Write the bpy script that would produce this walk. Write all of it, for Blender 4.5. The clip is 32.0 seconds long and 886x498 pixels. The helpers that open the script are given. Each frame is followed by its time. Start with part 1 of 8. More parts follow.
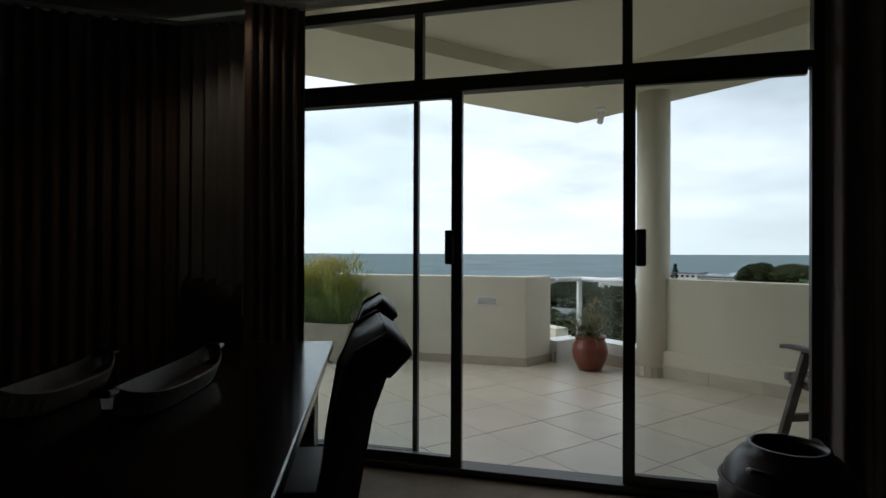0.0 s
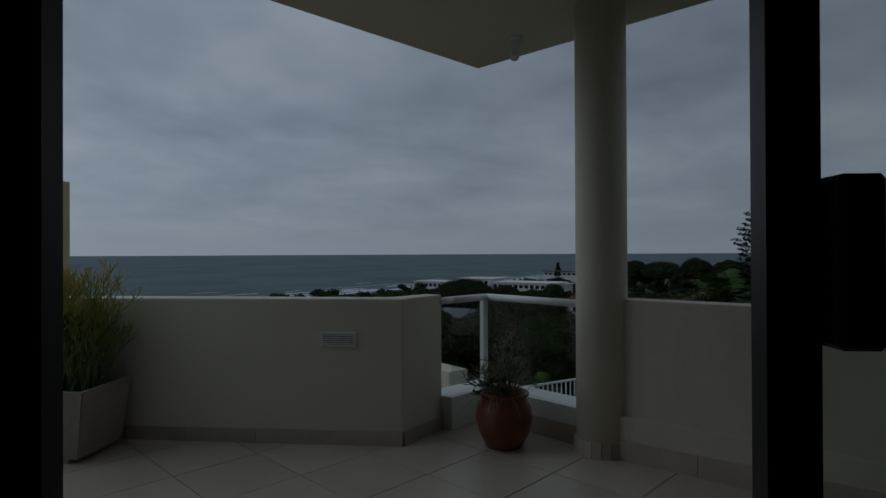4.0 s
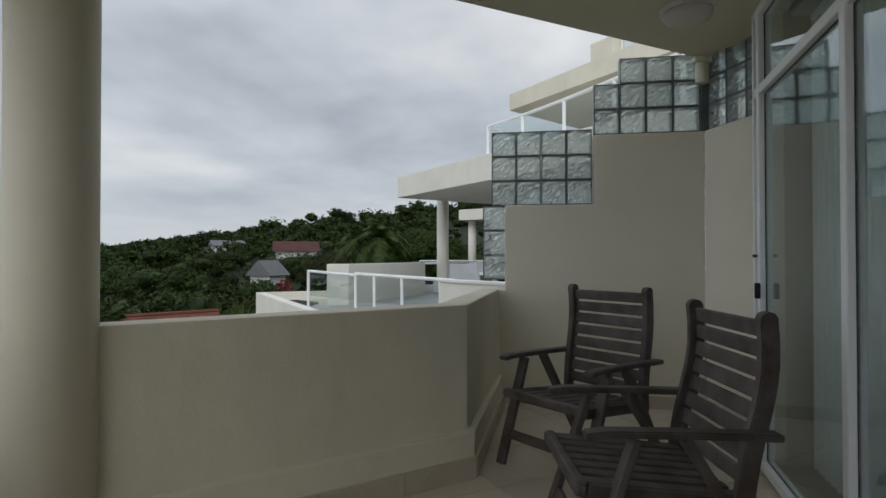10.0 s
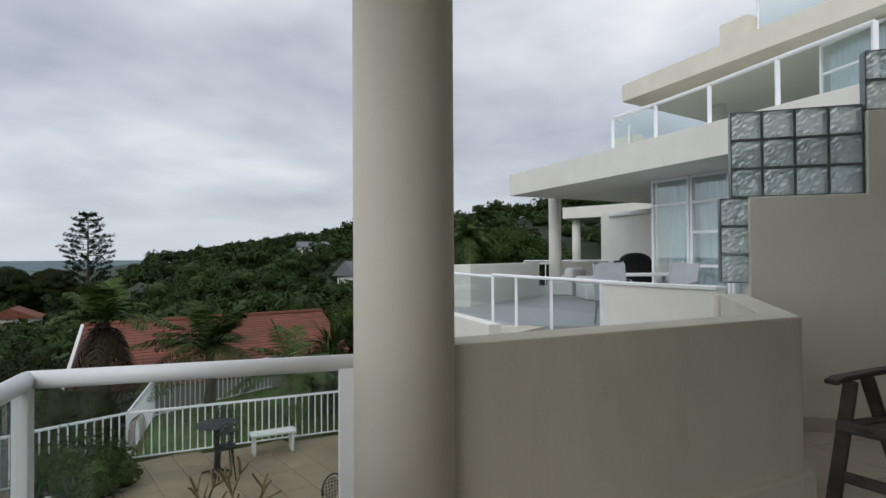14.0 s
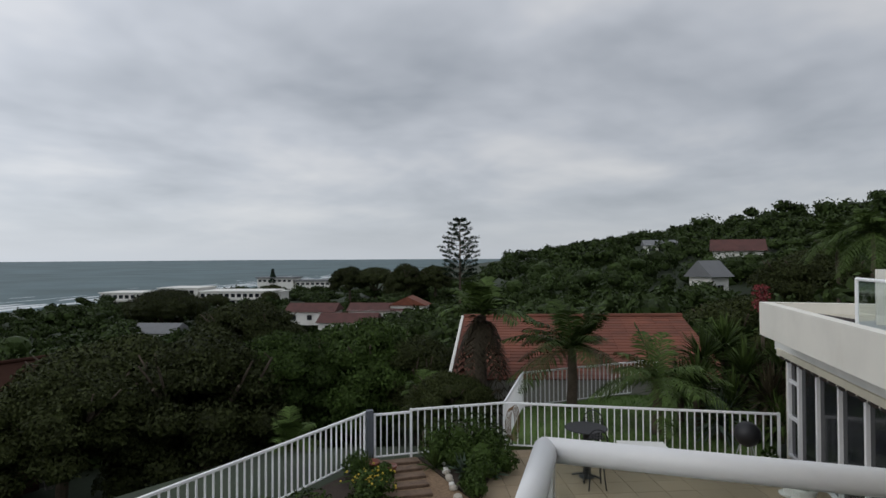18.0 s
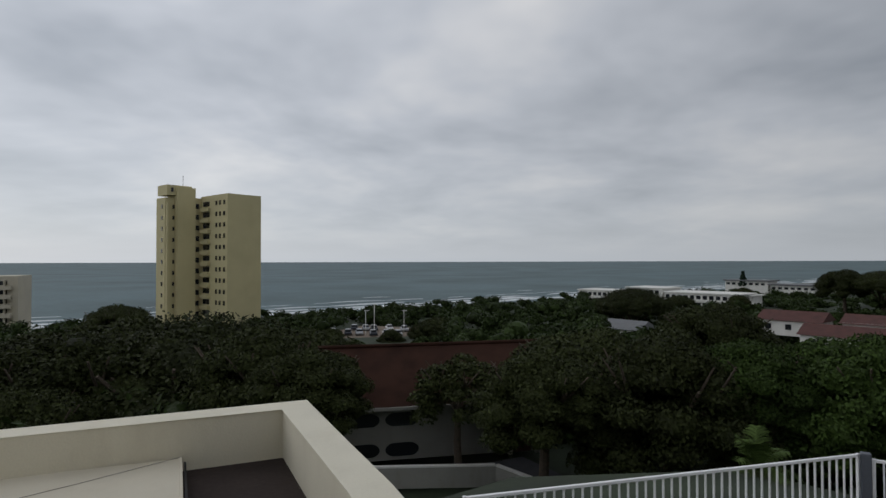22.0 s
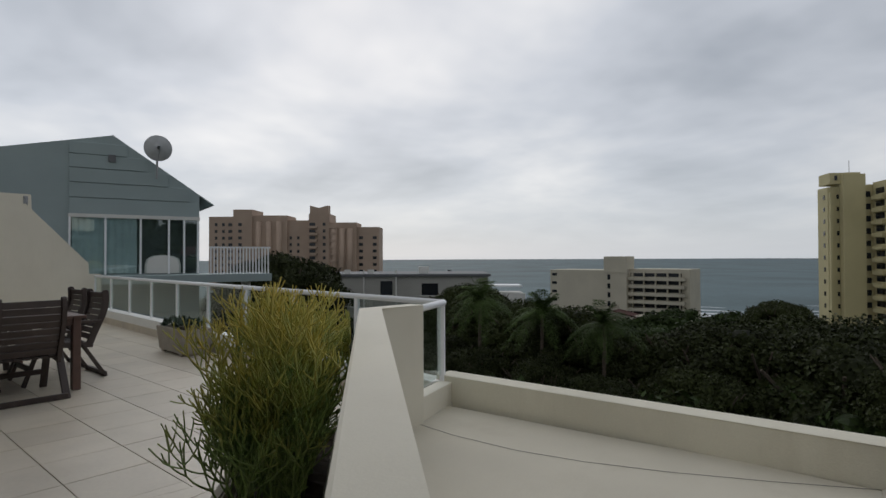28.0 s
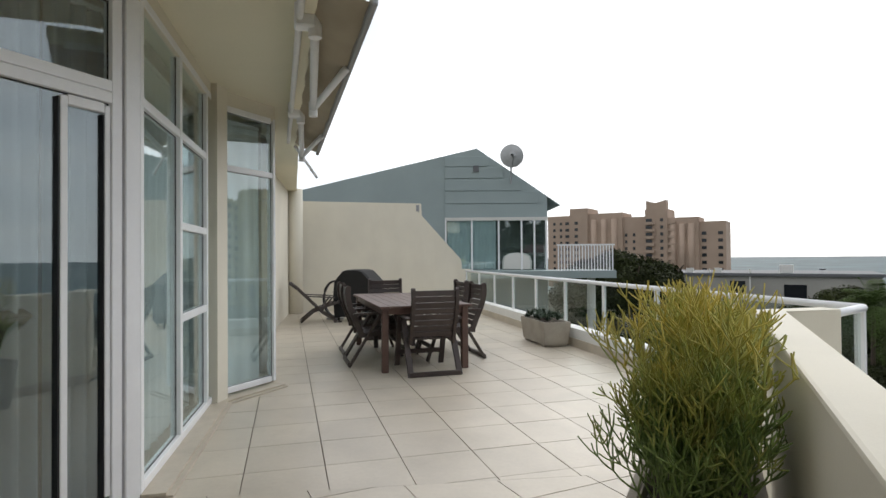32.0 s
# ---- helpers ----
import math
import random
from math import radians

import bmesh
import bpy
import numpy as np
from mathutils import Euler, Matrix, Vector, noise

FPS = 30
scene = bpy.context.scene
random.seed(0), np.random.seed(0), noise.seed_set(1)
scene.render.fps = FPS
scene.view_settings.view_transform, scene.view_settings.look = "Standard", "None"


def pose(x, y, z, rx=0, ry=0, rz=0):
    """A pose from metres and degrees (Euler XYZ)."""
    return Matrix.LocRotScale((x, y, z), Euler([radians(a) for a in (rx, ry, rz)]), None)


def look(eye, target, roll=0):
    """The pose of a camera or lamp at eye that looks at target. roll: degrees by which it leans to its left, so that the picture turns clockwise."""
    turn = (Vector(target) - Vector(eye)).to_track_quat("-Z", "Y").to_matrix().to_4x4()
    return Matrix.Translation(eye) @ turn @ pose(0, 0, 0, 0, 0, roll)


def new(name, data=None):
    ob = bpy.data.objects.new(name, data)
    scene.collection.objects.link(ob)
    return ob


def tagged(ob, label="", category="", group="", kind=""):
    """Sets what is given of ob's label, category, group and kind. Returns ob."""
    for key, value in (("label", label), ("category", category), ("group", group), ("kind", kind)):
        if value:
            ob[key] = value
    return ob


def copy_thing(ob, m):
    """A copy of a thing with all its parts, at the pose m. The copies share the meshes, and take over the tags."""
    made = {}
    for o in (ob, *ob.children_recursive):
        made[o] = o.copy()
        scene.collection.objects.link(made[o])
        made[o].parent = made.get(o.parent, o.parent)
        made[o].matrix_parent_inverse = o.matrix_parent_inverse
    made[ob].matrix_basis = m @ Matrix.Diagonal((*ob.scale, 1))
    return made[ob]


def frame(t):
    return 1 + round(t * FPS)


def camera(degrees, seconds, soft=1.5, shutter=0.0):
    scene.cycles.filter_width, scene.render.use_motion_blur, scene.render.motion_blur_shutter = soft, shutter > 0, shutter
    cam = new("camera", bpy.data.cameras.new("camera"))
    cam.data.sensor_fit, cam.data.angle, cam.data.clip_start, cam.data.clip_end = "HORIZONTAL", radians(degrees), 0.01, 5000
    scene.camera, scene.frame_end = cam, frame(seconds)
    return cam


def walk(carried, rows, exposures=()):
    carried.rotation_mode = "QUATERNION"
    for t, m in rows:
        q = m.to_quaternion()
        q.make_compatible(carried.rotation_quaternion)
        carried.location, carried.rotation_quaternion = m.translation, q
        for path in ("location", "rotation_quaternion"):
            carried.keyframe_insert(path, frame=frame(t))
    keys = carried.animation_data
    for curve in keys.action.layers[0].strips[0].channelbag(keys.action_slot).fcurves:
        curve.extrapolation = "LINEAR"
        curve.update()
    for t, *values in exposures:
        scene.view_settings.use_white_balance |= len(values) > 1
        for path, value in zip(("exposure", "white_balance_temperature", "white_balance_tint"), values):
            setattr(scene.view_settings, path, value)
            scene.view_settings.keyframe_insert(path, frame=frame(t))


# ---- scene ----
cam = camera(76.60, 32.0)
PATH = [
    (0, -2.358, -5.597, 1.238, 90.23, -0.21, -2.29),
    (0.5, -2.294, -5.377, 1.244, 90.15, -0.09, -8.42),
    (1, -2.151, -5.093, 1.261, 90.26, 0.11, -10.61),
    (1.5, -2.061, -4.808, 1.258, 90.18, 0.28, -11.13),
    (2, -1.962, -4.510, 1.274, 90.16, 0.25, -11.29),
    (2.3, -1.917, -4.309, 1.272, 90.25, 0.15, -11.40),
    (2.5, -1.891, -4.171, 1.272, 90.26, 0.19, -11.58),
    (4.5, -1.769, -3.026, 1.273, 90.34, 0.18, -15.38),
    (5, -1.700, -2.824, 1.268, 90.34, 0.24, -20.26),
    (5.5, -1.623, -2.610, 1.262, 90.45, 0.15, -25.94),
    (6, -1.576, -2.445, 1.251, 90.51, 0.09, -31.78),
    (6.5, -1.530, -2.220, 1.243, 90.49, -0.09, -37.29),
    (7, -1.563, -2.087, 1.227, 90.58, 0.10, -45.47),
    (7.5, -1.691, -2.062, 1.222, 90.57, 0.00, -57.07),
    (8, -1.825, -1.977, 1.221, 90.65, -0.01, -65.40),
    (8.5, -1.916, -1.879, 1.246, 90.68, -0.27, -70.50),
    (9, -1.961, -1.796, 1.249, 90.72, 0.05, -74.98),
    (9.5, -1.952, -1.762, 1.249, 90.78, -0.16, -79.59),
    (10, -1.993, -1.763, 1.251, 90.71, 0.04, -83.38),
    (10.5, -1.930, -1.588, 1.243, 90.59, 0.37, -91.88),
    (11, -1.914, -1.444, 1.232, 90.63, 0.21, -92.50),
    (11.5, -1.917, -1.292, 1.231, 90.65, 0.19, -92.55),
    (12, -1.885, -1.152, 1.237, 90.71, 0.14, -92.33),
    (12.5, -1.860, -0.995, 1.237, 90.69, 0.20, -91.39),
    (13, -1.797, -0.829, 1.240, 90.77, 0.02, -87.78),
    (13.5, -1.723, -0.701, 1.256, 90.76, 0.19, -81.58),
    (14, -1.705, -0.559, 1.260, 90.73, 0.31, -75.83),
    (14.5, -1.664, -0.406, 1.289, 90.74, 0.26, -71.63),
    (15, -1.641, -0.237, 1.319, 90.65, 0.15, -67.03),
    (15.5, -1.644, -0.120, 1.343, 90.63, 0.18, -62.39),
    (17.5, -1.445, 0.176, 1.338, 90.75, 0.24, -45.46),
    (18, -1.416, 0.216, 1.325, 90.78, 0.27, -41.92),
    (18.5, -1.356, 0.249, 1.329, 90.79, 0.55, -37.28),
    (19, -1.337, 0.318, 1.302, 90.83, 0.48, -32.10),
    (19.5, -1.284, 0.368, 1.303, 90.86, 0.47, -26.98),
    (20, -1.266, 0.396, 1.293, 90.90, 0.39, -21.86),
    (20.5, -1.190, 0.372, 1.296, 90.96, 0.39, -16.21),
    (21, -1.135, 0.409, 1.304, 90.95, 0.38, -10.35),
    (21.5, -1.074, 0.404, 1.308, 91.02, 0.34, -3.43),
    (22, -1.058, 0.453, 1.300, 91.05, 0.17, 3.11),
    (22.5, -1.007, 0.406, 1.317, 91.03, 0.32, 9.20),
    (23, -1.008, 0.395, 1.330, 90.98, 0.30, 14.88),
    (23.5, -1.019, 0.412, 1.329, 90.98, 0.23, 20.98),
    (24, -1.027, 0.442, 1.328, 90.92, 0.14, 27.54),
    (24.5, -1.044, 0.461, 1.320, 90.96, 0.17, 33.81),
    (25, -1.057, 0.474, 1.317, 90.94, 0.15, 38.50),
    (25.5, -1.080, 0.470, 1.321, 90.89, 0.14, 42.43),
    (27.5, -1.166, 0.450, 1.323, 90.82, 0.22, 59.95),
    (28, -1.219, 0.461, 1.319, 90.82, 0.22, 63.93),
    (28.5, -1.230, 0.402, 1.320, 90.78, 0.22, 68.24),
    (29, -1.248, 0.376, 1.321, 90.76, 0.24, 72.79),
    (29.5, -1.281, 0.361, 1.313, 90.75, 0.16, 77.01),
    (30, -1.346, 0.362, 1.311, 90.73, 0.27, 81.07),
    (30.5, -1.336, 0.348, 1.317, 90.70, 0.30, 84.45),
    (31, -1.360, 0.322, 1.317, 90.73, 0.22, 88.01),
    (31.5, -1.337, 0.253, 1.311, 90.70, 0.19, 91.93),
    (32, -1.370, 0.203, 1.301, 90.77, 0.44, 97.15),
]
LIGHT = [(0, 0.75, 6250, 6), (0.5, 0.55, 6200, 7), (1, -0.1, 5900, 6), (2, -0.6, 5800, 5), (4.5, -1.75, 5700, 6), (6, -1.35, 5800, 8), (7, -0.85, 6000, 9), (8, -1.25, 6100, 9), (9, -0.65, 6200, 9), (9.5, -0.4, 6400, 8), (10, 0.15, 6500, 8), (10.5, 0.7, 6500, 9), (12, 0.72, 6500, 10), (13, 0.45, 6400, 10), (14, 0.27, 6400, 10), (15, 0.45, 6500, 10), (17.5, 0.02, 6550, 10), (20, -0.33, 6600, 10), (21.5, -0.5, 6600, 10), (23, -0.3, 6600, 10), (25, -0.65, 6600, 10), (28, -0.5, 6600, 10), (30, 0.15, 6650, 10), (32, 0.55, 6750, 10)]
walk(cam, [(r[0], pose(*r[1:])) for r in PATH], LIGHT)

# ---------- world and light ----------
world = bpy.data.worlds.new("sky")
scene.world = world
world.use_nodes = True
wn, wl = world.node_tree.nodes, world.node_tree.links
wn.clear()
w_out = wn.new("ShaderNodeOutputWorld")
w_bg = wn.new("ShaderNodeBackground")
w_sky = wn.new("ShaderNodeTexSky")
w_sky.sky_type = "NISHITA"
w_sky.sun_disc = False
w_sky.sun_elevation = radians(32)
w_sky.sun_rotation = radians(-75)
w_tc = wn.new("ShaderNodeTexCoord")
w_sep = wn.new("ShaderNodeSeparateXYZ")
wl.new(w_tc.outputs["Generated"], w_sep.inputs[0])


def wmath(op, a, b=None, c=None):
    n = wn.new("ShaderNodeMath")
    n.operation = op
    for k, v in enumerate((a, b, c)):
        if v is None:
            continue
        if isinstance(v, (int, float)):
            n.inputs[k].default_value = v
        else:
            wl.new(v, n.inputs[k])
    return n.outputs[0]


# a cloud deck seen in perspective: direction divided by its height
w_h = wmath("ADD", wmath("MAXIMUM", w_sep.outputs[2], 0.0), 0.20)
w_cx = wmath("DIVIDE", w_sep.outputs[0], w_h)
w_cy = wmath("DIVIDE", w_sep.outputs[1], w_h)
w_vec = wn.new("ShaderNodeCombineXYZ")
wl.new(w_cx, w_vec.inputs[0])
wl.new(w_cy, w_vec.inputs[1])
w_n1 = wn.new("ShaderNodeTexNoise")
w_n1.inputs["Scale"].default_value = 0.95
w_n1.inputs["Detail"].default_value = 4.5
w_n1.inputs["Roughness"].default_value = 0.54
w_n1.inputs["Distortion"].default_value = 0.15
wl.new(w_vec.outputs[0], w_n1.inputs["Vector"])
w_ramp = wn.new("ShaderNodeValToRGB")
w_ramp.color_ramp.elements[0].position = 0.30
w_ramp.color_ramp.elements[0].color = (0.41, 0.45, 0.51, 1)
w_ramp.color_ramp.elements[1].position = 0.72
w_ramp.color_ramp.elements[1].color = (1.02, 1.02, 1.03, 1)
w_mid = w_ramp.color_ramp.elements.new(0.50)
w_mid.color = (0.66, 0.70, 0.77, 1)
wl.new(w_n1.outputs["Fac"], w_ramp.inputs[0])
w_haze = wn.new("ShaderNodeMixRGB")
w_haze.inputs[2].default_value = (0.74, 0.80, 0.88, 1)
wl.new(wmath("POWER", wmath("SUBTRACT", 1.0, wmath("MAXIMUM", w_sep.outputs[2], 0.0)), 9.0), w_haze.inputs[0])
wl.new(w_ramp.outputs[0], w_haze.inputs[1])
w_mix = wn.new("ShaderNodeMixRGB")
w_mix.inputs[0].default_value = 0.90
w_dim = wn.new("ShaderNodeMixRGB")
w_dim.blend_type = "MULTIPLY"
w_dim.inputs[0].default_value = 1.0
w_dim.inputs[2].default_value = (0.10, 0.10, 0.10, 1)
wl.new(w_sky.outputs[0], w_dim.inputs[1])
wl.new(w_dim.outputs[0], w_mix.inputs[1])
wl.new(w_haze.outputs[0], w_mix.inputs[2])
wl.new(w_mix.outputs[0], w_bg.inputs["Color"])
# an overcast sky is brighter overhead, and here towards the veiled sun in the west
w_up = wmath("MAXIMUM", w_sep.outputs[2], 0.0)
w_zen = wmath("MULTIPLY_ADD", w_up, 0.30, 0.93)
w_west = wmath("MULTIPLY_ADD", w_sep.outputs[0], -0.30, 1.0)
wl.new(wmath("MULTIPLY", w_zen, w_west), w_bg.inputs["Strength"])
wl.new(w_bg.outputs[0], w_out.inputs["Surface"])

sun_data = bpy.data.lights.new("sun", "SUN")
sun_data.energy = 0.40
sun_data.angle = radians(40)
sun_data.color = (1.0, 0.97, 0.92)
sun = new("sun", sun_data)
sun.matrix_world = look((-82, 22, 53), (0, 0, 0))

# ---------- materials ----------


def mat(name, col, rough=0.6, metal=0.0, vary=0.12, scale=4.0, bump=0.1, fine=60.0, tint=None, island=0.0, spec=0.5, objvary=0.0, stain=0.0):
    """A painted or natural surface: base colour with stains at one scale, grain at another, and fine relief."""
    m = bpy.data.materials.new(name)
    m.use_nodes = True
    n, l = m.node_tree.nodes, m.node_tree.links
    b = n["Principled BSDF"]
    b.inputs["Roughness"].default_value = rough
    b.inputs["Metallic"].default_value = metal
    b.inputs["Specular IOR Level"].default_value = spec
    geo = n.new("ShaderNodeNewGeometry")
    big = n.new("ShaderNodeTexNoise")
    big.inputs["Scale"].default_value = scale
    big.inputs["Detail"].default_value = 5
    small = n.new("ShaderNodeTexNoise")
    small.inputs["Scale"].default_value = fine
    small.inputs["Detail"].default_value = 3
    for t in (big, small):
        l.new(geo.outputs["Position"], t.inputs["Vector"])
    c2 = tint or tuple(max(0.0, v * (1 - 2.2 * vary)) for v in col)
    mix = n.new("ShaderNodeMixRGB")
    mix.inputs[1].default_value = (*col, 1)
    mix.inputs[2].default_value = (*c2, 1)
    ramp = n.new("ShaderNodeMapRange")
    ramp.inputs[1].default_value, ramp.inputs[2].default_value = 0.38, 0.72
    ramp.inputs[3].default_value, ramp.inputs[4].default_value = 0.0, 0.75
    l.new(big.outputs["Fac"], ramp.inputs[0])
    l.new(ramp.outputs[0], mix.inputs[0])
    last = mix.outputs[0]
    grain = n.new("ShaderNodeMixRGB")
    grain.blend_type = "MULTIPLY"
    grain.inputs[0].default_value = min(1.0, 1.6 * vary)
    l.new(last, grain.inputs[1])
    l.new(small.outputs["Fac"], grain.inputs[2])
    gain = n.new("ShaderNodeMixRGB")
    gain.blend_type = "MULTIPLY"
    gain.inputs[0].default_value = 1.0
    g = 1 + 0.8 * vary
    gain.inputs[2].default_value = (g, g, g, 1)
    l.new(grain.outputs[0], gain.inputs[1])
    last = gain.outputs[0]
    for amount, node, out in ((island, geo, "Random Per Island"), (objvary, None, "Random")):
        if amount:
            if node is None:
                node = n.new("ShaderNodeObjectInfo")
            mr = n.new("ShaderNodeMapRange")
            mr.inputs[3].default_value, mr.inputs[4].default_value = 1 - amount, 1 + amount
            l.new(node.outputs[out], mr.inputs[0])
            mm = n.new("ShaderNodeVectorMath")
            mm.operation = "SCALE"
            l.new(last, mm.inputs[0])
            l.new(mr.outputs[0], mm.inputs["Scale"])
            last = mm.outputs[0]
    if stain:
        st = n.new("ShaderNodeTexNoise")
        st.inputs["Scale"].default_value = 1.1
        st.inputs["Detail"].default_value = 8
        st.inputs["Roughness"].default_value = 0.7
        mp = n.new("ShaderNodeMapping")
        mp.inputs["Scale"].default_value = (1.6, 1.6, 0.5)
        l.new(geo.outputs["Position"], mp.inputs[0])
        l.new(mp.outputs[0], st.inputs["Vector"])
        sr = n.new("ShaderNodeMapRange")
        sr.inputs[1].default_value, sr.inputs[2].default_value = 0.52, 0.75
        sr.inputs[3].default_value, sr.inputs[4].default_value = 0.0, stain
        l.new(st.outputs["Fac"], sr.inputs[0])
        sm = n.new("ShaderNodeMixRGB")
        sm.inputs[2].default_value = (col[0] * 0.55, col[1] * 0.5, col[2] * 0.42, 1)
        l.new(sr.outputs[0], sm.inputs[0])
        l.new(last, sm.inputs[1])
        last = sm.outputs[0]
    l.new(last, b.inputs["Base Color"])
    if bump:
        bp = n.new("ShaderNodeBump")
        bp.inputs["Strength"].default_value = bump
        bp.inputs["Distance"].default_value = 0.01
        l.new(small.outputs["Fac"], bp.inputs["Height"])
        l.new(bp.outputs[0], b.inputs["Normal"])
    return m


def leaf_mat(name, col, vary=0.45, tip=None, backlit=0.25):
    """Foliage: every leaf a little different, some light passing through."""
    m = mat(name, col, rough=0.55, vary=0.2, scale=0.35, bump=0.0, fine=3.0, island=vary, spec=0.08, objvary=0.22)
    b = m.node_tree.nodes["Principled BSDF"]
    b.inputs["Subsurface Weight"].default_value = 0.0
    return m


def glass_mat(name, tint=(0.97, 0.985, 0.98), rough=0.0, gloss=0.035):
    m = bpy.data.materials.new(name)
    m.use_nodes = True
    n, l = m.node_tree.nodes, m.node_tree.links
    n.clear()
    out = n.new("ShaderNodeOutputMaterial")
    tr = n.new("ShaderNodeBsdfTransparent")
    tr.inputs[0].default_value = (*tint, 1)
    gl = n.new("ShaderNodeBsdfGlossy")
    gl.inputs["Roughness"].default_value = rough
    gl.inputs["Color"].default_value = (0.9, 0.95, 0.95, 1)
    lw = n.new("ShaderNodeLayerWeight")
    lw.inputs["Blend"].default_value = 0.5
    pw = n.new("ShaderNodeMath")
    pw.operation = "POWER"
    pw.inputs[1].default_value = 4.0
    l.new(lw.outputs["Facing"], pw.inputs[0])
    fr = n.new("ShaderNodeMapRange")
    fr.inputs[3].default_value, fr.inputs[4].default_value = gloss, 0.75
    l.new(pw.outputs[0], fr.inputs[0])
    mx = n.new("ShaderNodeMixShader")
    l.new(fr.outputs[0], mx.inputs[0])
    l.new(tr.outputs[0], mx.inputs[1])
    l.new(gl.outputs[0], mx.inputs[2])
    l.new(mx.outputs[0], out.inputs["Surface"])
    return m


CREAM = mat("cream_plaster", (0.75, 0.705, 0.59), rough=0.75, vary=0.05, scale=1.3, bump=0.06, fine=160, stain=0.12)
CREAM_DIRTY = mat("weathered_cream_plaster", (0.69, 0.65, 0.53), rough=0.8, vary=0.07, scale=1.5, bump=0.2, fine=90, stain=0.28)
# same cream plaster, lightened in colour for sky light on the neighbour's walls
CREAM_SKYLIT = mat("skylit_cream_plaster", (0.79, 0.765, 0.69), rough=0.75, vary=0.05, scale=1.3, bump=0.06, fine=160, stain=0.12)
WHITE_COPING = mat("white_coping_paint", (0.76, 0.76, 0.73), rough=0.55, vary=0.05, scale=3, bump=0.08, fine=80, stain=0.15)
SOFFIT = mat("soffit_paint", (0.79, 0.745, 0.585), rough=0.8, vary=0.04, scale=0.8, bump=0.06, fine=70)
WHITE_METAL = mat("white_powder_coat", (0.86, 0.865, 0.875), rough=0.32, vary=0.03, scale=5, bump=0.02)
DARK_ALU = mat("bronze_aluminium", (0.05, 0.048, 0.045), rough=0.4, metal=0.6, vary=0.06, bump=0.02)
TILE = mat("terrace_tile", (0.565, 0.50, 0.405), rough=0.34, vary=0.08, scale=2.2, bump=0.05, fine=35, objvary=0.06, stain=0.18)
TILE_SKIRT = mat("skirting_tile", (0.52, 0.46, 0.37), rough=0.45, vary=0.10, scale=4, bump=0.06, fine=40, objvary=0.08, stain=0.15)
GROUT = mat("grout", (0.27, 0.21, 0.16), rough=0.9, vary=0.12, scale=6, bump=0.2)
INT_TILE = mat("interior_tile", (0.62, 0.60, 0.56), rough=0.12, vary=0.04, scale=2, bump=0.01, objvary=0.03)
INT_WALL = mat("interior_paint", (0.42, 0.38, 0.34), rough=0.85, vary=0.04, bump=0.04)
CURTAIN = mat("taupe_curtain", (0.20, 0.155, 0.145), rough=0.95, vary=0.10, scale=3, bump=0.2, fine=250)
SHEER = mat("grey_curtain", (0.36, 0.37, 0.395), rough=0.95, vary=0.06, scale=3, bump=0.15, fine=250)
GLASS = glass_mat("clear_glass")
GLASS_RAIL = glass_mat("balustrade_glass", (0.90, 0.935, 0.925))
GLASS_DOOR = glass_mat("tinted_door_glass", (0.88, 0.93, 0.93), gloss=0.13)
TEAK = mat("weathered_hardwood", (0.060, 0.044, 0.036), rough=0.6, vary=0.22, scale=9, bump=0.25, fine=90, tint=(0.13, 0.12, 0.115), objvary=0.15)
TABLE_WOOD = mat("reddish_table_wood", (0.115, 0.062, 0.048), rough=0.42, vary=0.16, scale=6, bump=0.15, fine=90, objvary=0.14)
TEAK_RED = mat("oiled_hardwood", (0.060, 0.042, 0.036), rough=0.5, vary=0.18, scale=7, bump=0.2, fine=90, objvary=0.15)
CONCRETE = mat("cast_concrete", (0.40, 0.36, 0.30), rough=0.85, vary=0.14, scale=4, bump=0.3, fine=60, stain=0.3)
TERRACOTTA = mat("glazed_terracotta", (0.20, 0.055, 0.032), rough=0.3, vary=0.2, scale=6, bump=0.05)
SOIL = mat("potting_soil", (0.045, 0.03, 0.02), rough=0.95, vary=0.3, scale=20, bump=0.6)
GRASS = mat("lawn", (0.090, 0.150, 0.028), rough=0.9, vary=0.3, scale=1.5, bump=0.6, fine=40)
GROUND = mat("bushy_ground", (0.022, 0.036, 0.013), rough=0.95, vary=0.35, scale=0.25, bump=0.8, fine=3)
PAVER = mat("sandstone_paver", (0.29, 0.225, 0.145), rough=0.85, vary=0.14, scale=1.2, bump=0.2, fine=50, objvary=0.1, stain=0.3)
GRAVEL = mat("garden_gravel", (0.26, 0.17, 0.10), rough=0.95, vary=0.35, scale=30, bump=1.0, fine=60)
SLEEPER = mat("timber_sleeper", (0.16, 0.105, 0.07), rough=0.9, vary=0.25, scale=6, bump=0.4)
ASPHALT = mat("asphalt", (0.055, 0.055, 0.06), rough=0.9, vary=0.15, scale=2, bump=0.2)
ROOF_RED = mat("clay_roof_tile", (0.165, 0.050, 0.026), rough=0.8, vary=0.2, scale=1.2, bump=0.2, objvary=0.18, island=0.18)
ROOF_DARKRED = mat("old_red_roof", (0.085, 0.030, 0.024), rough=0.85, vary=0.2, scale=0.8, bump=0.3)
ROOF_GREY = mat("grey_roof_sheet", (0.14, 0.145, 0.15), rough=0.7, vary=0.1, scale=0.8)
BITUMEN = mat("dark_waterproofing", (0.040, 0.030, 0.027), rough=0.9, spec=0.2, vary=0.25, scale=2, bump=0.3, fine=30)
CANVAS = mat("cream_membrane", (0.575, 0.53, 0.43), rough=0.7, vary=0.07, scale=1, bump=0.1, fine=100, stain=0.2)
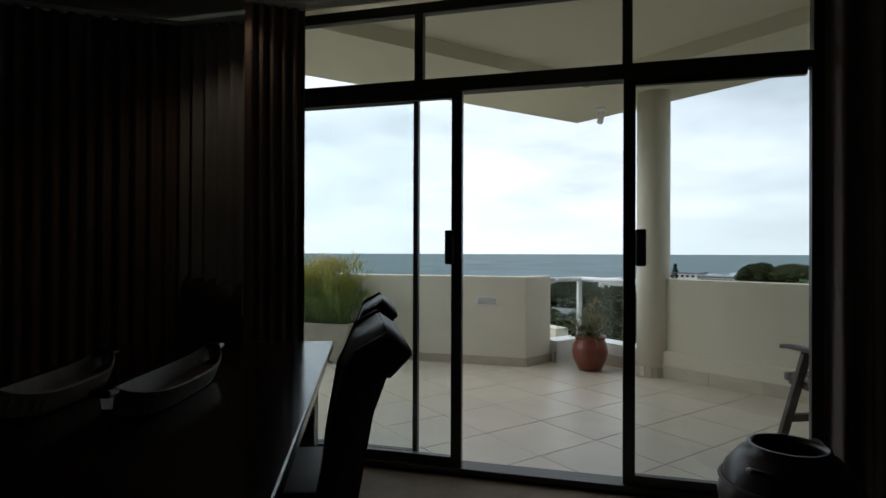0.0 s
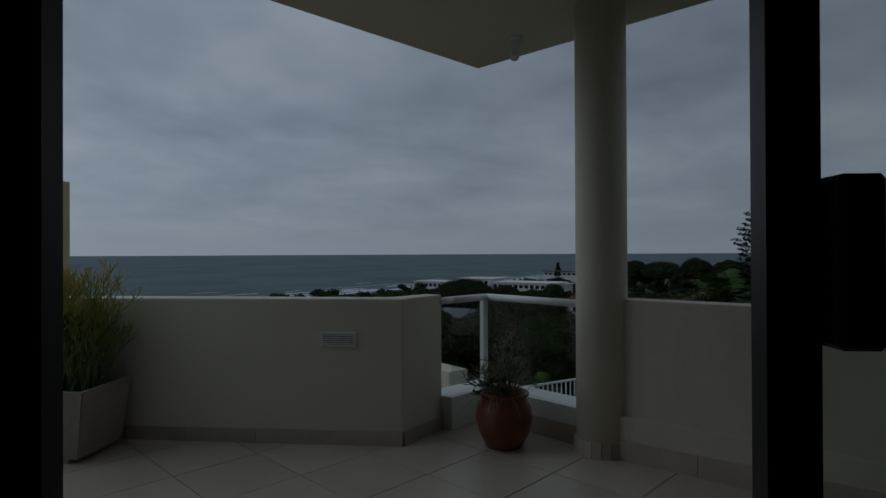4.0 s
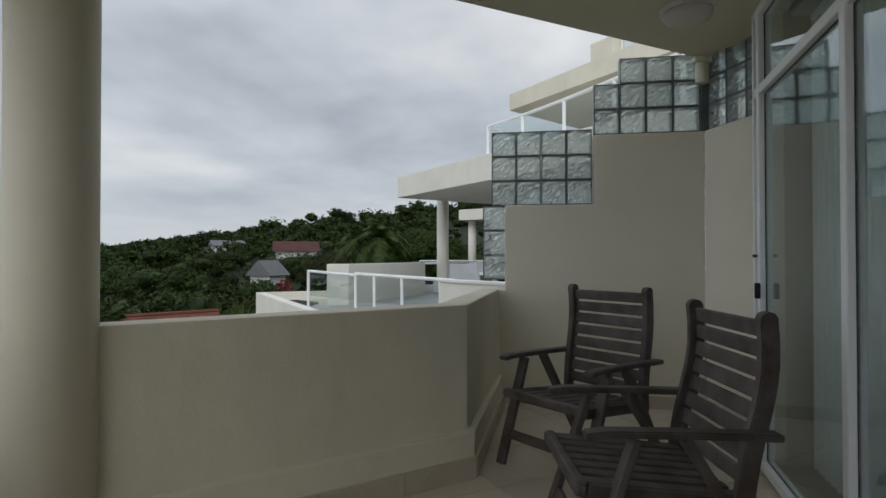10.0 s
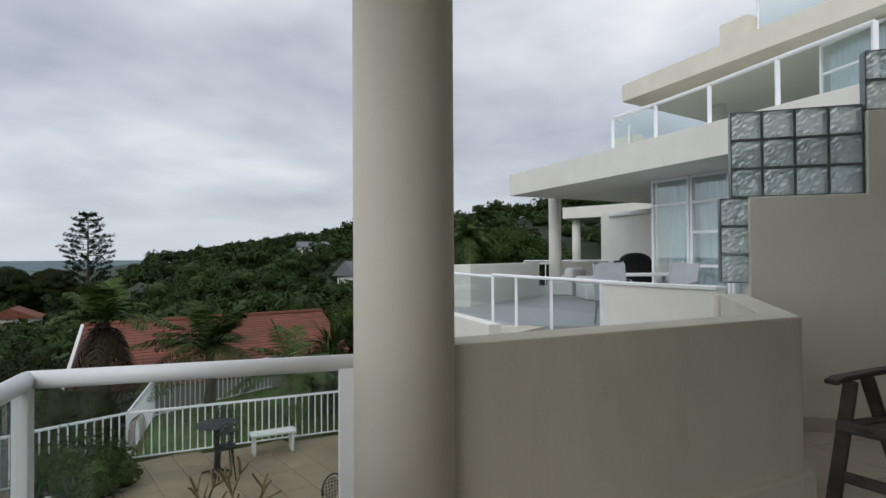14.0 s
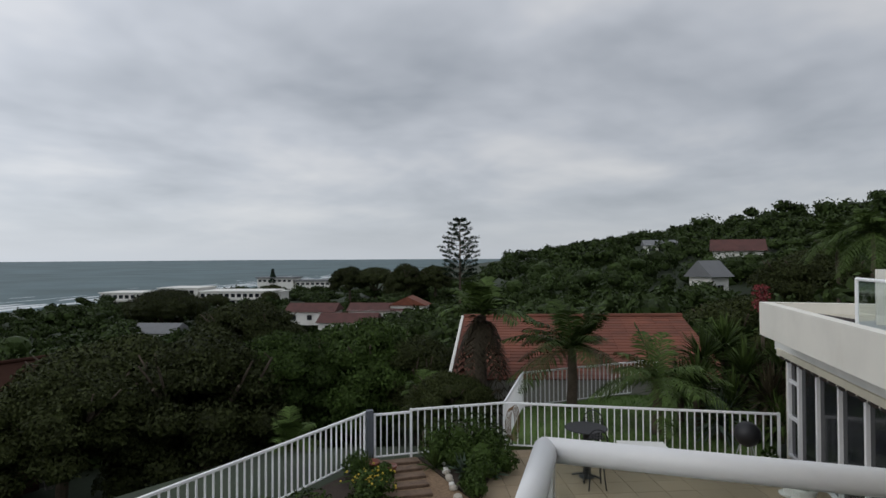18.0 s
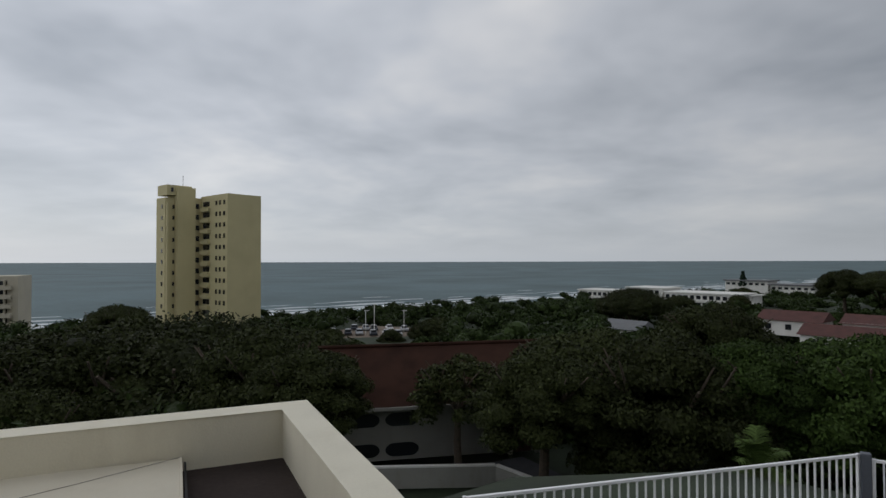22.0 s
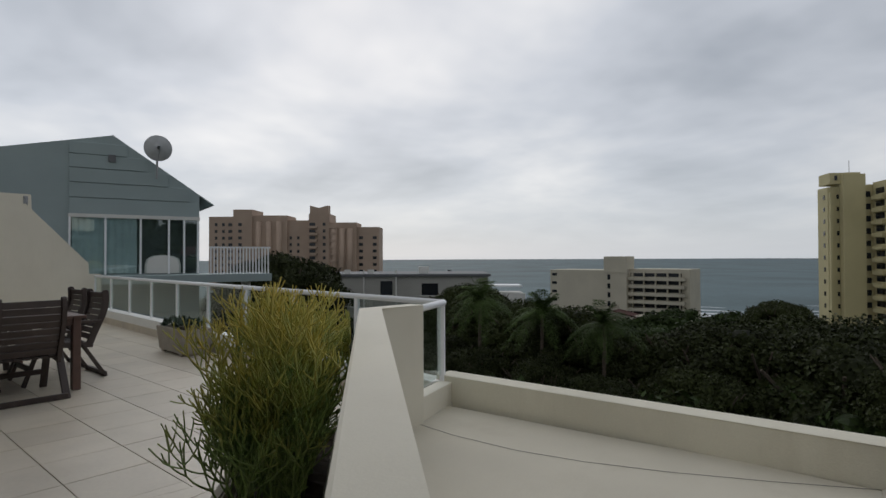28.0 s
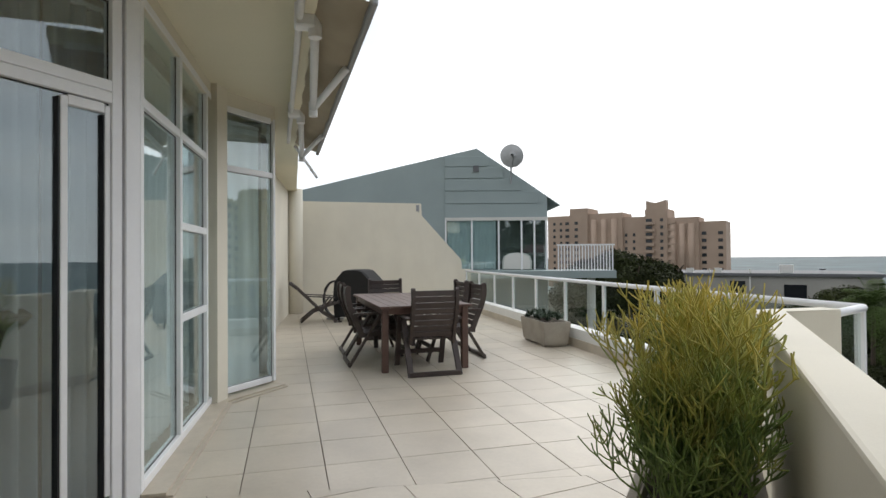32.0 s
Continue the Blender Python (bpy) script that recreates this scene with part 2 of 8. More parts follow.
HOUSE_WHITE = mat("white_render", (0.68, 0.67, 0.63), rough=0.8, vary=0.06, scale=0.6, stain=0.15)
HOUSE_GREYBLUE = mat("blue_grey_cladding", (0.320, 0.385, 0.385), rough=0.65, vary=0.06, scale=0.8, bump=0.05)
TOWER_YELLOW = mat("yellow_render", (0.56, 0.495, 0.28), rough=0.85, vary=0.08, scale=0.15, bump=0.0)
TOWER_PINK = mat("sand_pink_render", (0.45, 0.335, 0.255), rough=0.85, vary=0.08, scale=0.15, bump=0.0)
RESORT = mat("pale_render", (0.52, 0.48, 0.38), rough=0.85, vary=0.08, scale=0.15, bump=0.0)
WINDOW_DARK = mat("dark_window_glass", (0.02, 0.022, 0.026), rough=0.12, vary=0.1, scale=1, bump=0)
SEA = mat("sea_water", (0.098, 0.150, 0.160), rough=0.6, vary=0.25, scale=0.012, bump=0.4, fine=0.35, spec=0.12)
FOAM = mat("surf_foam", (0.62, 0.65, 0.66), rough=0.8, vary=0.1, scale=0.2)
SAND = mat("beach_sand", (0.42, 0.34, 0.24), rough=0.9, vary=0.1, scale=0.2)
LOT = mat("trodden_sand", (0.20, 0.155, 0.115), rough=0.95, vary=0.25, scale=0.15, stain=0.3)
BARK = mat("bark", (0.10, 0.075, 0.055), rough=0.95, vary=0.25, scale=6, bump=0.6, fine=25)
LEAF_DARK = leaf_mat("dark_leaves", (0.034, 0.042, 0.013))
LEAF_MID = leaf_mat("green_leaves", (0.043, 0.072, 0.016))
LEAF_PALM = leaf_mat("palm_leaves", (0.058, 0.090, 0.024))
LEAF_DEAD = leaf_mat("hanging_dead_fronds", (0.058, 0.047, 0.030), vary=0.35)
ROOF_OLD = mat("mossy_old_roof", (0.040, 0.018, 0.012), rough=0.95, spec=0.12, vary=0.25, scale=0.8, bump=0.3)
# darker, greyer copy of the white render, with stronger stains
HOUSE_GREY = mat("stained_grey_render", (0.30, 0.29, 0.26), rough=0.85, vary=0.1, scale=0.6, stain=0.3)
LEAF_PINE = leaf_mat("pine_needles", (0.018, 0.032, 0.018))
LEAF_FAR = leaf_mat("woodland_leaves", (0.028, 0.044, 0.012))
STEM_GREEN = leaf_mat("pencil_stems", (0.13, 0.16, 0.045), vary=0.3)
STEM_YELLOW = leaf_mat("pencil_tips", (0.36, 0.27, 0.05), vary=0.3)
STEM_DRY = leaf_mat("dry_stems", (0.16, 0.13, 0.07), vary=0.35)


def stem_mat(name, low, high, z0, z1):
    """Stems that turn from one colour at the foot to another at the tips."""
    m = mat(name, low, rough=0.5, vary=0.1, scale=6, bump=0.0, fine=40, island=0.22, objvary=0.2)
    n, l = m.node_tree.nodes, m.node_tree.links
    b = n["Principled BSDF"]
    src = b.inputs["Base Color"].links[0].from_socket
    tc = n.new("ShaderNodeTexCoord")
    sp = n.new("ShaderNodeSeparateXYZ")
    ns = n.new("ShaderNodeTexNoise")
    ns.inputs["Scale"].default_value = 7.0
    l.new(tc.outputs["Object"], sp.inputs[0])
    l.new(tc.outputs["Object"], ns.inputs["Vector"])
    ad = n.new("ShaderNodeMath")
    ad.operation = "MULTIPLY_ADD"
    ad.inputs[1].default_value = 0.9
    l.new(ns.outputs["Fac"], ad.inputs[0])
    l.new(sp.outputs[2], ad.inputs[2])
    mr = n.new("ShaderNodeMapRange")
    mr.inputs[1].default_value, mr.inputs[2].default_value = z0 + 0.45, z1 + 0.45
    l.new(ad.outputs[0], mr.inputs[0])
    mx = n.new("ShaderNodeMixRGB")
    mx.inputs[2].default_value = (*high, 1)
    l.new(mr.outputs[0], mx.inputs[0])
    l.new(src, mx.inputs[1])
    l.new(mx.outputs[0], b.inputs["Base Color"])
    return m


STEM_BUSH = stem_mat("pencil_bush_stems", (0.21, 0.30, 0.085), (0.70, 0.53, 0.10), 0.34, 0.95)
STEM_POT = stem_mat("straggling_stems", (0.10, 0.12, 0.05), (0.24, 0.19, 0.10), 0.0, 0.40)
LEAF_GREY = leaf_mat("succulent_leaves", (0.10, 0.14, 0.10))
BLACK_METAL = mat("black_cast_iron", (0.02, 0.02, 0.022), rough=0.5, metal=0.3, vary=0.1)
BLACK_FABRIC = mat("black_cover", (0.012, 0.012, 0.013), rough=0.8, vary=0.15, scale=6, bump=0.3, fine=30)
SEAM_GREY = mat("grey_seam", (0.20, 0.195, 0.18), rough=0.8, vary=0.1)
GREY_METAL = mat("galvanised_metal", (0.35, 0.36, 0.37), rough=0.45, metal=0.5, vary=0.1)
DARK_WOOD = mat("dark_polished_wood", (0.022, 0.013, 0.010), rough=0.16, vary=0.2, scale=5, bump=0.03)
LEATHER = mat("brown_leather", (0.055, 0.040, 0.038), rough=0.5, vary=0.15, scale=10, bump=0.15, fine=120)
STONE_DARK = mat("dark_clay_vessel", (0.040, 0.025, 0.020), rough=0.35, vary=0.2, scale=8, bump=0.1)
GB_GLASS = glass_mat("glass_block_glass", (0.93, 0.97, 0.96), rough=0.12, gloss=0.22)
gb_n, gb_l = GB_GLASS.node_tree.nodes, GB_GLASS.node_tree.links
gb_out = gb_n["Material Output"]
gb_scatter = gb_n.new("ShaderNodeBsdfTranslucent")
gb_scatter.inputs[0].default_value = (0.86, 0.92, 0.90, 1)
gb_white = gb_n.new("ShaderNodeBsdfDiffuse")
gb_white.inputs[0].default_value = (0.72, 0.78, 0.76, 1)
gb_both, gb_mix = gb_n.new("ShaderNodeMixShader"), gb_n.new("ShaderNodeMixShader")
gb_both.inputs[0].default_value = 0.4
gb_l.new(gb_scatter.outputs[0], gb_both.inputs[1])
gb_l.new(gb_white.outputs[0], gb_both.inputs[2])
gb_mix.inputs[0].default_value = 0.38
gb_l.new(gb_out.inputs["Surface"].links[0].from_socket, gb_mix.inputs[1])
gb_l.new(gb_both.outputs[0], gb_mix.inputs[2])
gb_l.new(gb_mix.outputs[0], gb_out.inputs["Surface"])
GB_FRAME = mat("glass_block_rim", (0.14, 0.17, 0.165), rough=0.3, vary=0.2, scale=10, bump=0.05)

# ---------- mesh helpers ----------


def ob_from(name, bm, material, smooth=False):
    me = bpy.data.meshes.new(name)
    bm.normal_update()
    bm.to_mesh(me)
    bm.free()
    if smooth:
        for p in me.polygons:
            p.use_smooth = True
    me.materials.append(material)
    return new(name, me)


def part(name, bm, material, parent, label="", smooth=False):
    o = ob_from(name, bm, material, smooth)
    o.parent = parent
    if label:
        o["label"] = label
    return o


def thing(name, m=None, label="", category="", group="", kind=""):
    e = new(name)
    e.empty_display_size = 0.2
    if m is not None:
        e.matrix_world = m
    return tagged(e, label, category, group, kind)


def structure(name, bm, material, label="", category="", smooth=False):
    return tagged(ob_from(name, bm, material, smooth), label, category or name.rstrip("_0123456789").replace("_", " "), "", "structure")


def prism(pts, z0, z1, bm=None, bevel=0.0):
    """An upright block over a plan outline given counter-clockwise."""
    bm = bm or bmesh.new()
    lo = [bm.verts.new((x, y, z0)) for x, y in pts]
    hi = [bm.verts.new((x, y, z1)) for x, y in pts]
    n = len(pts)
    bm.faces.new(hi)
    bm.faces.new(lo[::-1])
    fs = [bm.faces.new((lo[i], lo[(i + 1) % n], hi[(i + 1) % n], hi[i])) for i in range(n)]
    if bevel:
        es = list({e for f in bm.faces for e in f.edges})
        bmesh.ops.bevel(bm, geom=es, offset=bevel, segments=2, affect="EDGES", profile=0.6)
    return bm


def block(sx, sy, sz, m=None, bm=None, bevel=0.0, seg=1):
    """A box centred on the pose m."""
    bm = bm or bmesh.new()
    r = bmesh.ops.create_cube(bm, size=1.0)
    vs = r["verts"]
    bmesh.ops.scale(bm, vec=(sx, sy, sz), verts=vs)
    if bevel:
        es = list({e for v in vs for e in v.link_edges})
        r2 = bmesh.ops.bevel(bm, geom=es, offset=bevel, segments=seg, affect="EDGES", profile=0.5)
        vs = list({v for v in vs if v.is_valid} | set(r2["verts"]))
    if m is not None:
        bmesh.ops.transform(bm, matrix=m, verts=vs)
    return bm


def tube(path, radius, sides=8, bm=None, taper=None, cap=True):
    """A round bar along a line of points."""
    bm = bm or bmesh.new()
    pts = [Vector(p) for p in path]
    rings = []
    up = Vector((0, 0, 1))
    for i, p in enumerate(pts):
        d = (pts[min(i + 1, len(pts) - 1)] - pts[max(i - 1, 0)]).normalized()
        a = d.cross(up if abs(d.z) < 0.95 else Vector((1, 0, 0))).normalized()
        b = d.cross(a)
        r = radius if taper is None else radius * (1 + (taper - 1) * i / max(1, len(pts) - 1))
        rings.append([bm.verts.new(p + a * (r * math.cos(2 * math.pi * k / sides)) + b * (r * math.sin(2 * math.pi * k / sides))) for k in range(sides)])
    for r0, r1 in zip(rings, rings[1:]):
        for k in range(sides):
            bm.faces.new((r0[k], r0[(k + 1) % sides], r1[(k + 1) % sides], r1[k]))
    if cap:
        bm.faces.new(rings[0][::-1])
        bm.faces.new(rings[-1])
    return bm


def lathe(profile, sides=24, bm=None, at=(0, 0)):
    """A turned body from (radius, height) pairs."""
    bm = bm or bmesh.new()
    rings = [[bm.verts.new((at[0] + r * math.cos(2 * math.pi * k / sides), at[1] + r * math.sin(2 * math.pi * k / sides), z)) for k in range(sides)] for r, z in profile]
    for r0, r1 in zip(rings, rings[1:]):
        for k in range(sides):
            bm.faces.new((r0[k], r0[(k + 1) % sides], r1[(k + 1) % sides], r1[k]))
    bm.faces.new(rings[0][::-1])
    bm.faces.new(rings[-1])
    return bm


def seg(p, q, t, side=1):
    """Plan outline of a wall from p to q, t thick to its left (side 1) or right (-1), counter-clockwise."""
    p, q = Vector(p), Vector(q)
    n = Vector((-(q - p).y, (q - p).x)).normalized() * t * side
    pts = [p, q, q + n, p + n]
    return [tuple(v) for v in (pts if side > 0 else pts[::-1])]


def miter(line, t):
    """Plan outline of an open polyline thickened by t to its left."""
    ps = [Vector(p) for p in line]
    out = []
    for i, p in enumerate(ps):
        d0 = (p - ps[i - 1]).normalized() if i else None
        d1 = (ps[i + 1] - p).normalized() if i < len(ps) - 1 else None
        n0 = Vector((-d0.y, d0.x)) if d0 else None
        n1 = Vector((-d1.y, d1.x)) if d1 else None
        if n0 is None:
            out.append(p + n1 * t)
        elif n1 is None:
            out.append(p + n0 * t)
        else:
            b = (n0 + n1).normalized()
            out.append(p + b * (t / max(0.3, b.dot(n0))))
    return [tuple(p) for p in ps] + [tuple(p) for p in out[::-1]]


def clip(poly, a, b):
    """The part of a plan polygon that lies to the left of the line from a to b."""
    a, b = Vector(a), Vector(b)
    d = b - a
    f = lambda p: d.x * (p[1] - a.y) - d.y * (p[0] - a.x)
    out = []
    for i, p in enumerate(poly):
        q = poly[(i + 1) % len(poly)]
        fp, fq = f(p), f(q)
        if fp >= 0:
            out.append(p)
        if (fp >= 0) != (fq >= 0):
            s = fp / (fp - fq)
            out.append((p[0] + s * (q[0] - p[0]), p[1] + s * (q[1] - p[1])))
    return out


def plan(p, q, s, off=0.0):
    """A plan point s metres from p towards q, off metres to the left."""
    p, q = Vector(p), Vector(q)
    d = (q - p).normalized()
    return tuple(p + d * s + Vector((-d.y, d.x)) * off)


def facing(p, q, z=0.0):
    """The pose at p with x towards q."""
    d = Vector(q) - Vector(p)
    return pose(p[0], p[1], z, 0, 0, math.degrees(math.atan2(d.y, d.x)))

# ---------- the terrace: plan ----------
COL = (0.0, 0.0)
COL_R = 0.160
PE, A0, A1, AR = (-0.889, 0.680), (-1.220, 0.390), (-5.000, 1.655), (-5.180, 2.120)
P2A, P2B, P2C = (0.051, -0.123), (1.215, -1.530), (2.790, -1.690)
GBA, GBB, GBC = (2.845, -1.735), (2.765, -3.350), (1.560, -3.740)
RAIL_A, RAIL_B, RAIL_C = (-0.805, 0.740), (-0.465, 0.955), (-0.005, 0.165)
WR_A, WR_B = (-5.600, 2.660), (-15.900, -0.950)
V0, V1, V2, V3, V4 = (1.560, -3.290), (-0.350, -2.977), (-4.180, -1.802), (-6.120, -2.475), (-6.860, -2.220)
V5, V6 = (-9.980, -3.760), (-14.400, -5.150)
S0, S_E, S_W1, S_W2 = (-0.400, 1.360), (2.730, -3.300), (-4.200, -0.860), (-14.600, -5.080)
PAR_H = 0.965

# ground slab under the tiles
slab_pts = [(3.05, -1.55), (3.0, -3.9), (1.5, -3.95), (-7.2, -3.1), (-14.6, -5.7), (-16.4, -1.1), (-5.55, 2.72), (-5.2, 2.15), (-4.9, 1.8), (-1.2, 0.55), (-0.45, 1.15), (0.2, 0.05), (1.3, -1.45)]
floor = structure("floor", prism(slab_pts[::-1], -0.30, -0.012), GROUT, "brown-grouted terrace floor slab", "floor")


def skirting(p, q, name_parent, h=0.095, t=0.016, step=0.5, z=0.0):
    """A row of tiles at the foot of a wall; the wall's face runs from p to q with the terrace on its right."""
    d = (Vector(q) - Vector(p)).length
    k = max(1, round(d / step))
    for i in range(k):
        a, b = plan(p, q, d * i / k + 0.002), plan(p, q, d * (i + 1) / k - 0.002)
        part("tile", prism(seg(a, b, t, -1), z, z + h), TILE_SKIRT, name_parent)


# parapet with the vent
bm = prism(miter([AR, A1, A0, PE], 0.145), -0.25, PAR_H, bevel=0.012)
wall_parapet_1 = structure("wall_parapet_1", bm, CREAM, "cream plastered terrace parapet with a louvred vent", "parapet wall")
wall_parapet_1["category"] = "wall"
skirting(A1, A0, wall_parapet_1)
skirting(A0, PE, wall_parapet_1)

# parapet from the column to the glass-block wall, with a thicker foot
bm = prism(miter([P2A, P2B, P2C], 0.16), -0.25, PAR_H + 0.008, bevel=0.012)
wall_parapet_2 = structure("wall_parapet_2", bm, CREAM_DIRTY, "cream plastered parapet with a stained foot", "wall")


def inset(p, q, t):
    return plan(p, q, 0, -t), plan(p, q, (Vector(q) - Vector(p)).length, -t)


foot = bmesh.new()
f1, f2, f3 = plan(P2A, P2B, 0, -0.035), (1.195, -1.575), plan(P2B, P2C, 1.5, -0.035)
prism([P2A, f1, f2, f3, P2C, P2B], -0.01, 0.262, bm=foot, bevel=0.01)
part("plinth", foot, CREAM_DIRTY, wall_parapet_2, "stained plaster plinth")
skirting(f1, f2, wall_parapet_2, h=0.12)
skirting(f2, f3, wall_parapet_2, h=0.12)

# kerb and glass balustrade in the corner gap
bm = bmesh.new()
prism(miter([RAIL_C, RAIL_B, RAIL_A, PE], 0.09), -0.25, 0.238, bm=bm)
kerb_outer = miter([PE, RAIL_A, RAIL_B, RAIL_C], 0.16)
prism(kerb_outer, -0.25, 0.236, bm=bm)
wall_kerb_1 = structure("wall_kerb_1", bm, WHITE_COPING, "low white kerb under the glass balustrade", "kerb")
skirting((-0.87, 0.62), (-0.495, 0.845), wall_kerb_1, h=0.12)
skirting((-0.495, 0.845), (-0.10, 0.14), wall_kerb_1, h=0.12)


def balustrade(name, pts, posts, z_base, z_top, label, cap=0.036, skip=0):
    """White posts, a rounded cap rail and glass panes between."""
    root = thing(name, pose(*pts[0], 0), label, "railing")
    m = root.matrix_world.inverted()
    loc = lambda p, z: m @ Vector((p[0], p[1], z))
    for p, q in zip(pts, pts[1:]):
        part("cap_rail", tube([loc(plan(p, q, 0), z_top), loc(q, z_top)], cap, 12), WHITE_METAL, root, smooth=True)
    for p in pts:
        b = bmesh.new()
        bmesh.ops.create_icosphere(b, subdivisions=2, radius=cap, matrix=Matrix.Translation(loc(p, z_top)))
        part("rail_joint", b, WHITE_METAL, root, smooth=True)
    for (p, q, n) in posts:
        d = (Vector(q) - Vector(p)).length
        for i in range(n + 1):
            c = plan(p, q, 0.03 + (d - 0.06) * i / n)
            if not (skip and i == 0):
                b = prism([(-0.024, -0.02), (0.024, -0.02), (0.024, 0.02), (-0.024, 0.02)], z_base, z_top - cap * 0.6, bevel=0.003)
                o = part("post", b, WHITE_METAL, root)
                o.matrix_basis = m @ facing(c, plan(p, q, d + 9))
            if i < n:
                a2, b2 = plan(p, q, (0.03 if i or not skip else -0.02) + (d - 0.06) * i / n + 0.03), plan(p, q, 0.03 + (d - 0.06) * (i + 1) / n - 0.03)
                g = prism([tuple(v[:2]) for v in (loc(x, 0) for x in seg(a2, b2, 0.008))], z_base + 0.05, z_top - cap * 0.8)
                o = part("pane", g, GLASS_RAIL, root, "clear balustrade glass")
                o.visible_shadow = False
    return root


balustrade("glass_balustrade", [PE, RAIL_A, RAIL_B, RAIL_C], [(RAIL_A, RAIL_B, 1), (RAIL_B, RAIL_C, 1)], 0.236, 0.919, "white-capped glass balustrade on a low kerb beside the column", cap=0.026, skip=1)
bm = prism(miter([WR_A, WR_B], 0.20), -0.25, 0.265, bevel=0.008)
wall_kerb_2 = structure("wall_kerb_2", bm, WHITE_COPING, "low white kerb along the open terrace edge", "kerb")
skirting(plan(WR_B, WR_A, 0.0, -0.20), plan(WR_B, WR_A, 10.85, -0.20), wall_kerb_2, h=0.12, step=0.48)
WRa, WRb = plan(WR_A, WR_B, 0, 0.07), plan(WR_A, WR_B, 10.9, 0.07)
balustrade("glass_balustrade", [plan(AR, A1, 0.02, 0.08), WRa, WRb], [(plan(AR, A1, 0.02, 0.08), WRa, 1), (WRa, WRb, 9)], 0.262, 0.925, "long white-capped glass balustrade along the terrace edge", cap=0.028)

# column
bm = lathe([(COL_R, 0.0), (COL_R, 3.0)], 48)
column_1 = thing("column", pose(0, 0, 0), "round cream plastered column with a tiled foot", "column", kind="structure")
part("shaft", bm, CREAM, column_1, smooth=True)
for i in range(18):
    a0, a1 = 2 * math.pi * (i + 0.04) / 18, 2 * math.pi * (i + 0.96) / 18
    r0, r1 = COL_R - 0.004, COL_R + 0.014
    part("tile", prism([(r0 * math.cos(a0), r0 * math.sin(a0)), (r1 * math.cos(a0), r1 * math.sin(a0)), (r1 * math.cos(a1), r1 * math.sin(a1)), (r0 * math.cos(a1), r0 * math.sin(a1))], 0, 0.10), TILE_SKIRT, column_1)

# stepped wall with glass blocks
GB = 0.212
gd = (Vector(GBB) - Vector(GBA)).normalized()


def gbp(u, off=0.0):
    return tuple(Vector(GBA) + gd * u + Vector((-gd.y, gd.x)) * off)


gb_len = (Vector(GBB) - Vector(GBA)).length
bm = bmesh.new()
steps = [(-0.22, -0.25), (gb_len, -0.25), (gb_len, 2.265), (0.745, 2.265), (0.745, 1.684), (0.0, 1.684), (0.0, PAR_H - 0.006), (-0.22, PAR_H - 0.006)]
near_, far_ = ([bm.verts.new((*gbp(u, off), z)) for u, z in steps] for off in (0.0, 0.15))
bm.faces.new(near_)
bm.faces.new(far_[::-1])
for k in range(8):
    bm.faces.new((near_[k], far_[k], far_[(k + 1) % 8], near_[(k + 1) % 8]))
bmesh.ops.recalc_face_normals(bm, faces=bm.faces)
bmesh.ops.bevel(bm, geom=list(bm.edges), offset=0.012, segments=2, affect="EDGES", profile=0.6)
wall_stepped = structure("wall_stepped", bm, CREAM, "stepped cream wall that carries rows of glass blocks", "wall")
bm = prism(seg(GBB, GBC, 0.15), -0.25, 2.265, bevel=0.006)
wall_stepped_2 = structure("wall_stepped_2", bm, CREAM, "cream wall segment joining the house front", "wall")
skirting(gbp(0.05), gbp(gb_len), wall_stepped, h=0.10)
skirting(GBB, GBC, wall_stepped_2, h=0.10)


def glass_block_mesh():
    b = bmesh.new()
    s, t = GB / 2 - 0.009, 0.045
    n = 9
    rnd = random.Random(4)
    for sgn in (-1, 1):
        grid = [[b.verts.new((-s + 2 * s * i / n, sgn * (t + (0.0 if i in (0, n) or j in (0, n) else 0.006 + 0.016 * noise.noise(Vector((i * 1.7, j * 0.9 + i * 0.8, sgn * 3.1))))), -s + 2 * s * j / n)) for i in range(n + 1)] for j in range(n + 1)]
        for j in range(n):
            for i in range(n):
                f = (grid[j][i], grid[j][i + 1], grid[j + 1][i + 1], grid[j + 1][i])
                b.faces.new(f if sgn < 0 else f[::-1])
    me = bpy.data.meshes.new("glass_block")
    b.to_mesh(me)
    b.free()
    me.materials.append(GB_GLASS)
    r = bmesh.new()
    o2 = GB / 2 - 0.0015
    for (cx, cz, sx, sz) in ((0, o2 - 0.0045, GB - 0.003, 0.009), (0, -o2 + 0.0045, GB - 0.003, 0.009), (o2 - 0.0045, 0, 0.009, GB - 0.021), (-o2 + 0.0045, 0, 0.009, GB - 0.021)):
        block(sx, 0.094, sz, Matrix.Translation((cx, 0, cz)), bm=r)
    rm = bpy.data.meshes.new("block_rim")
    r.to_mesh(rm)
    r.free()
    rm.materials.append(GB_FRAME)
    return me, rm


gb_me, gb_rim = glass_block_mesh()


def glass_block(parent, m):
    o = new("glass_block", gb_me)
    o.matrix_world = m
    o.parent = parent
    o.visible_shadow = False
    r = new("rim", gb_rim)
    r.parent = o
    return o


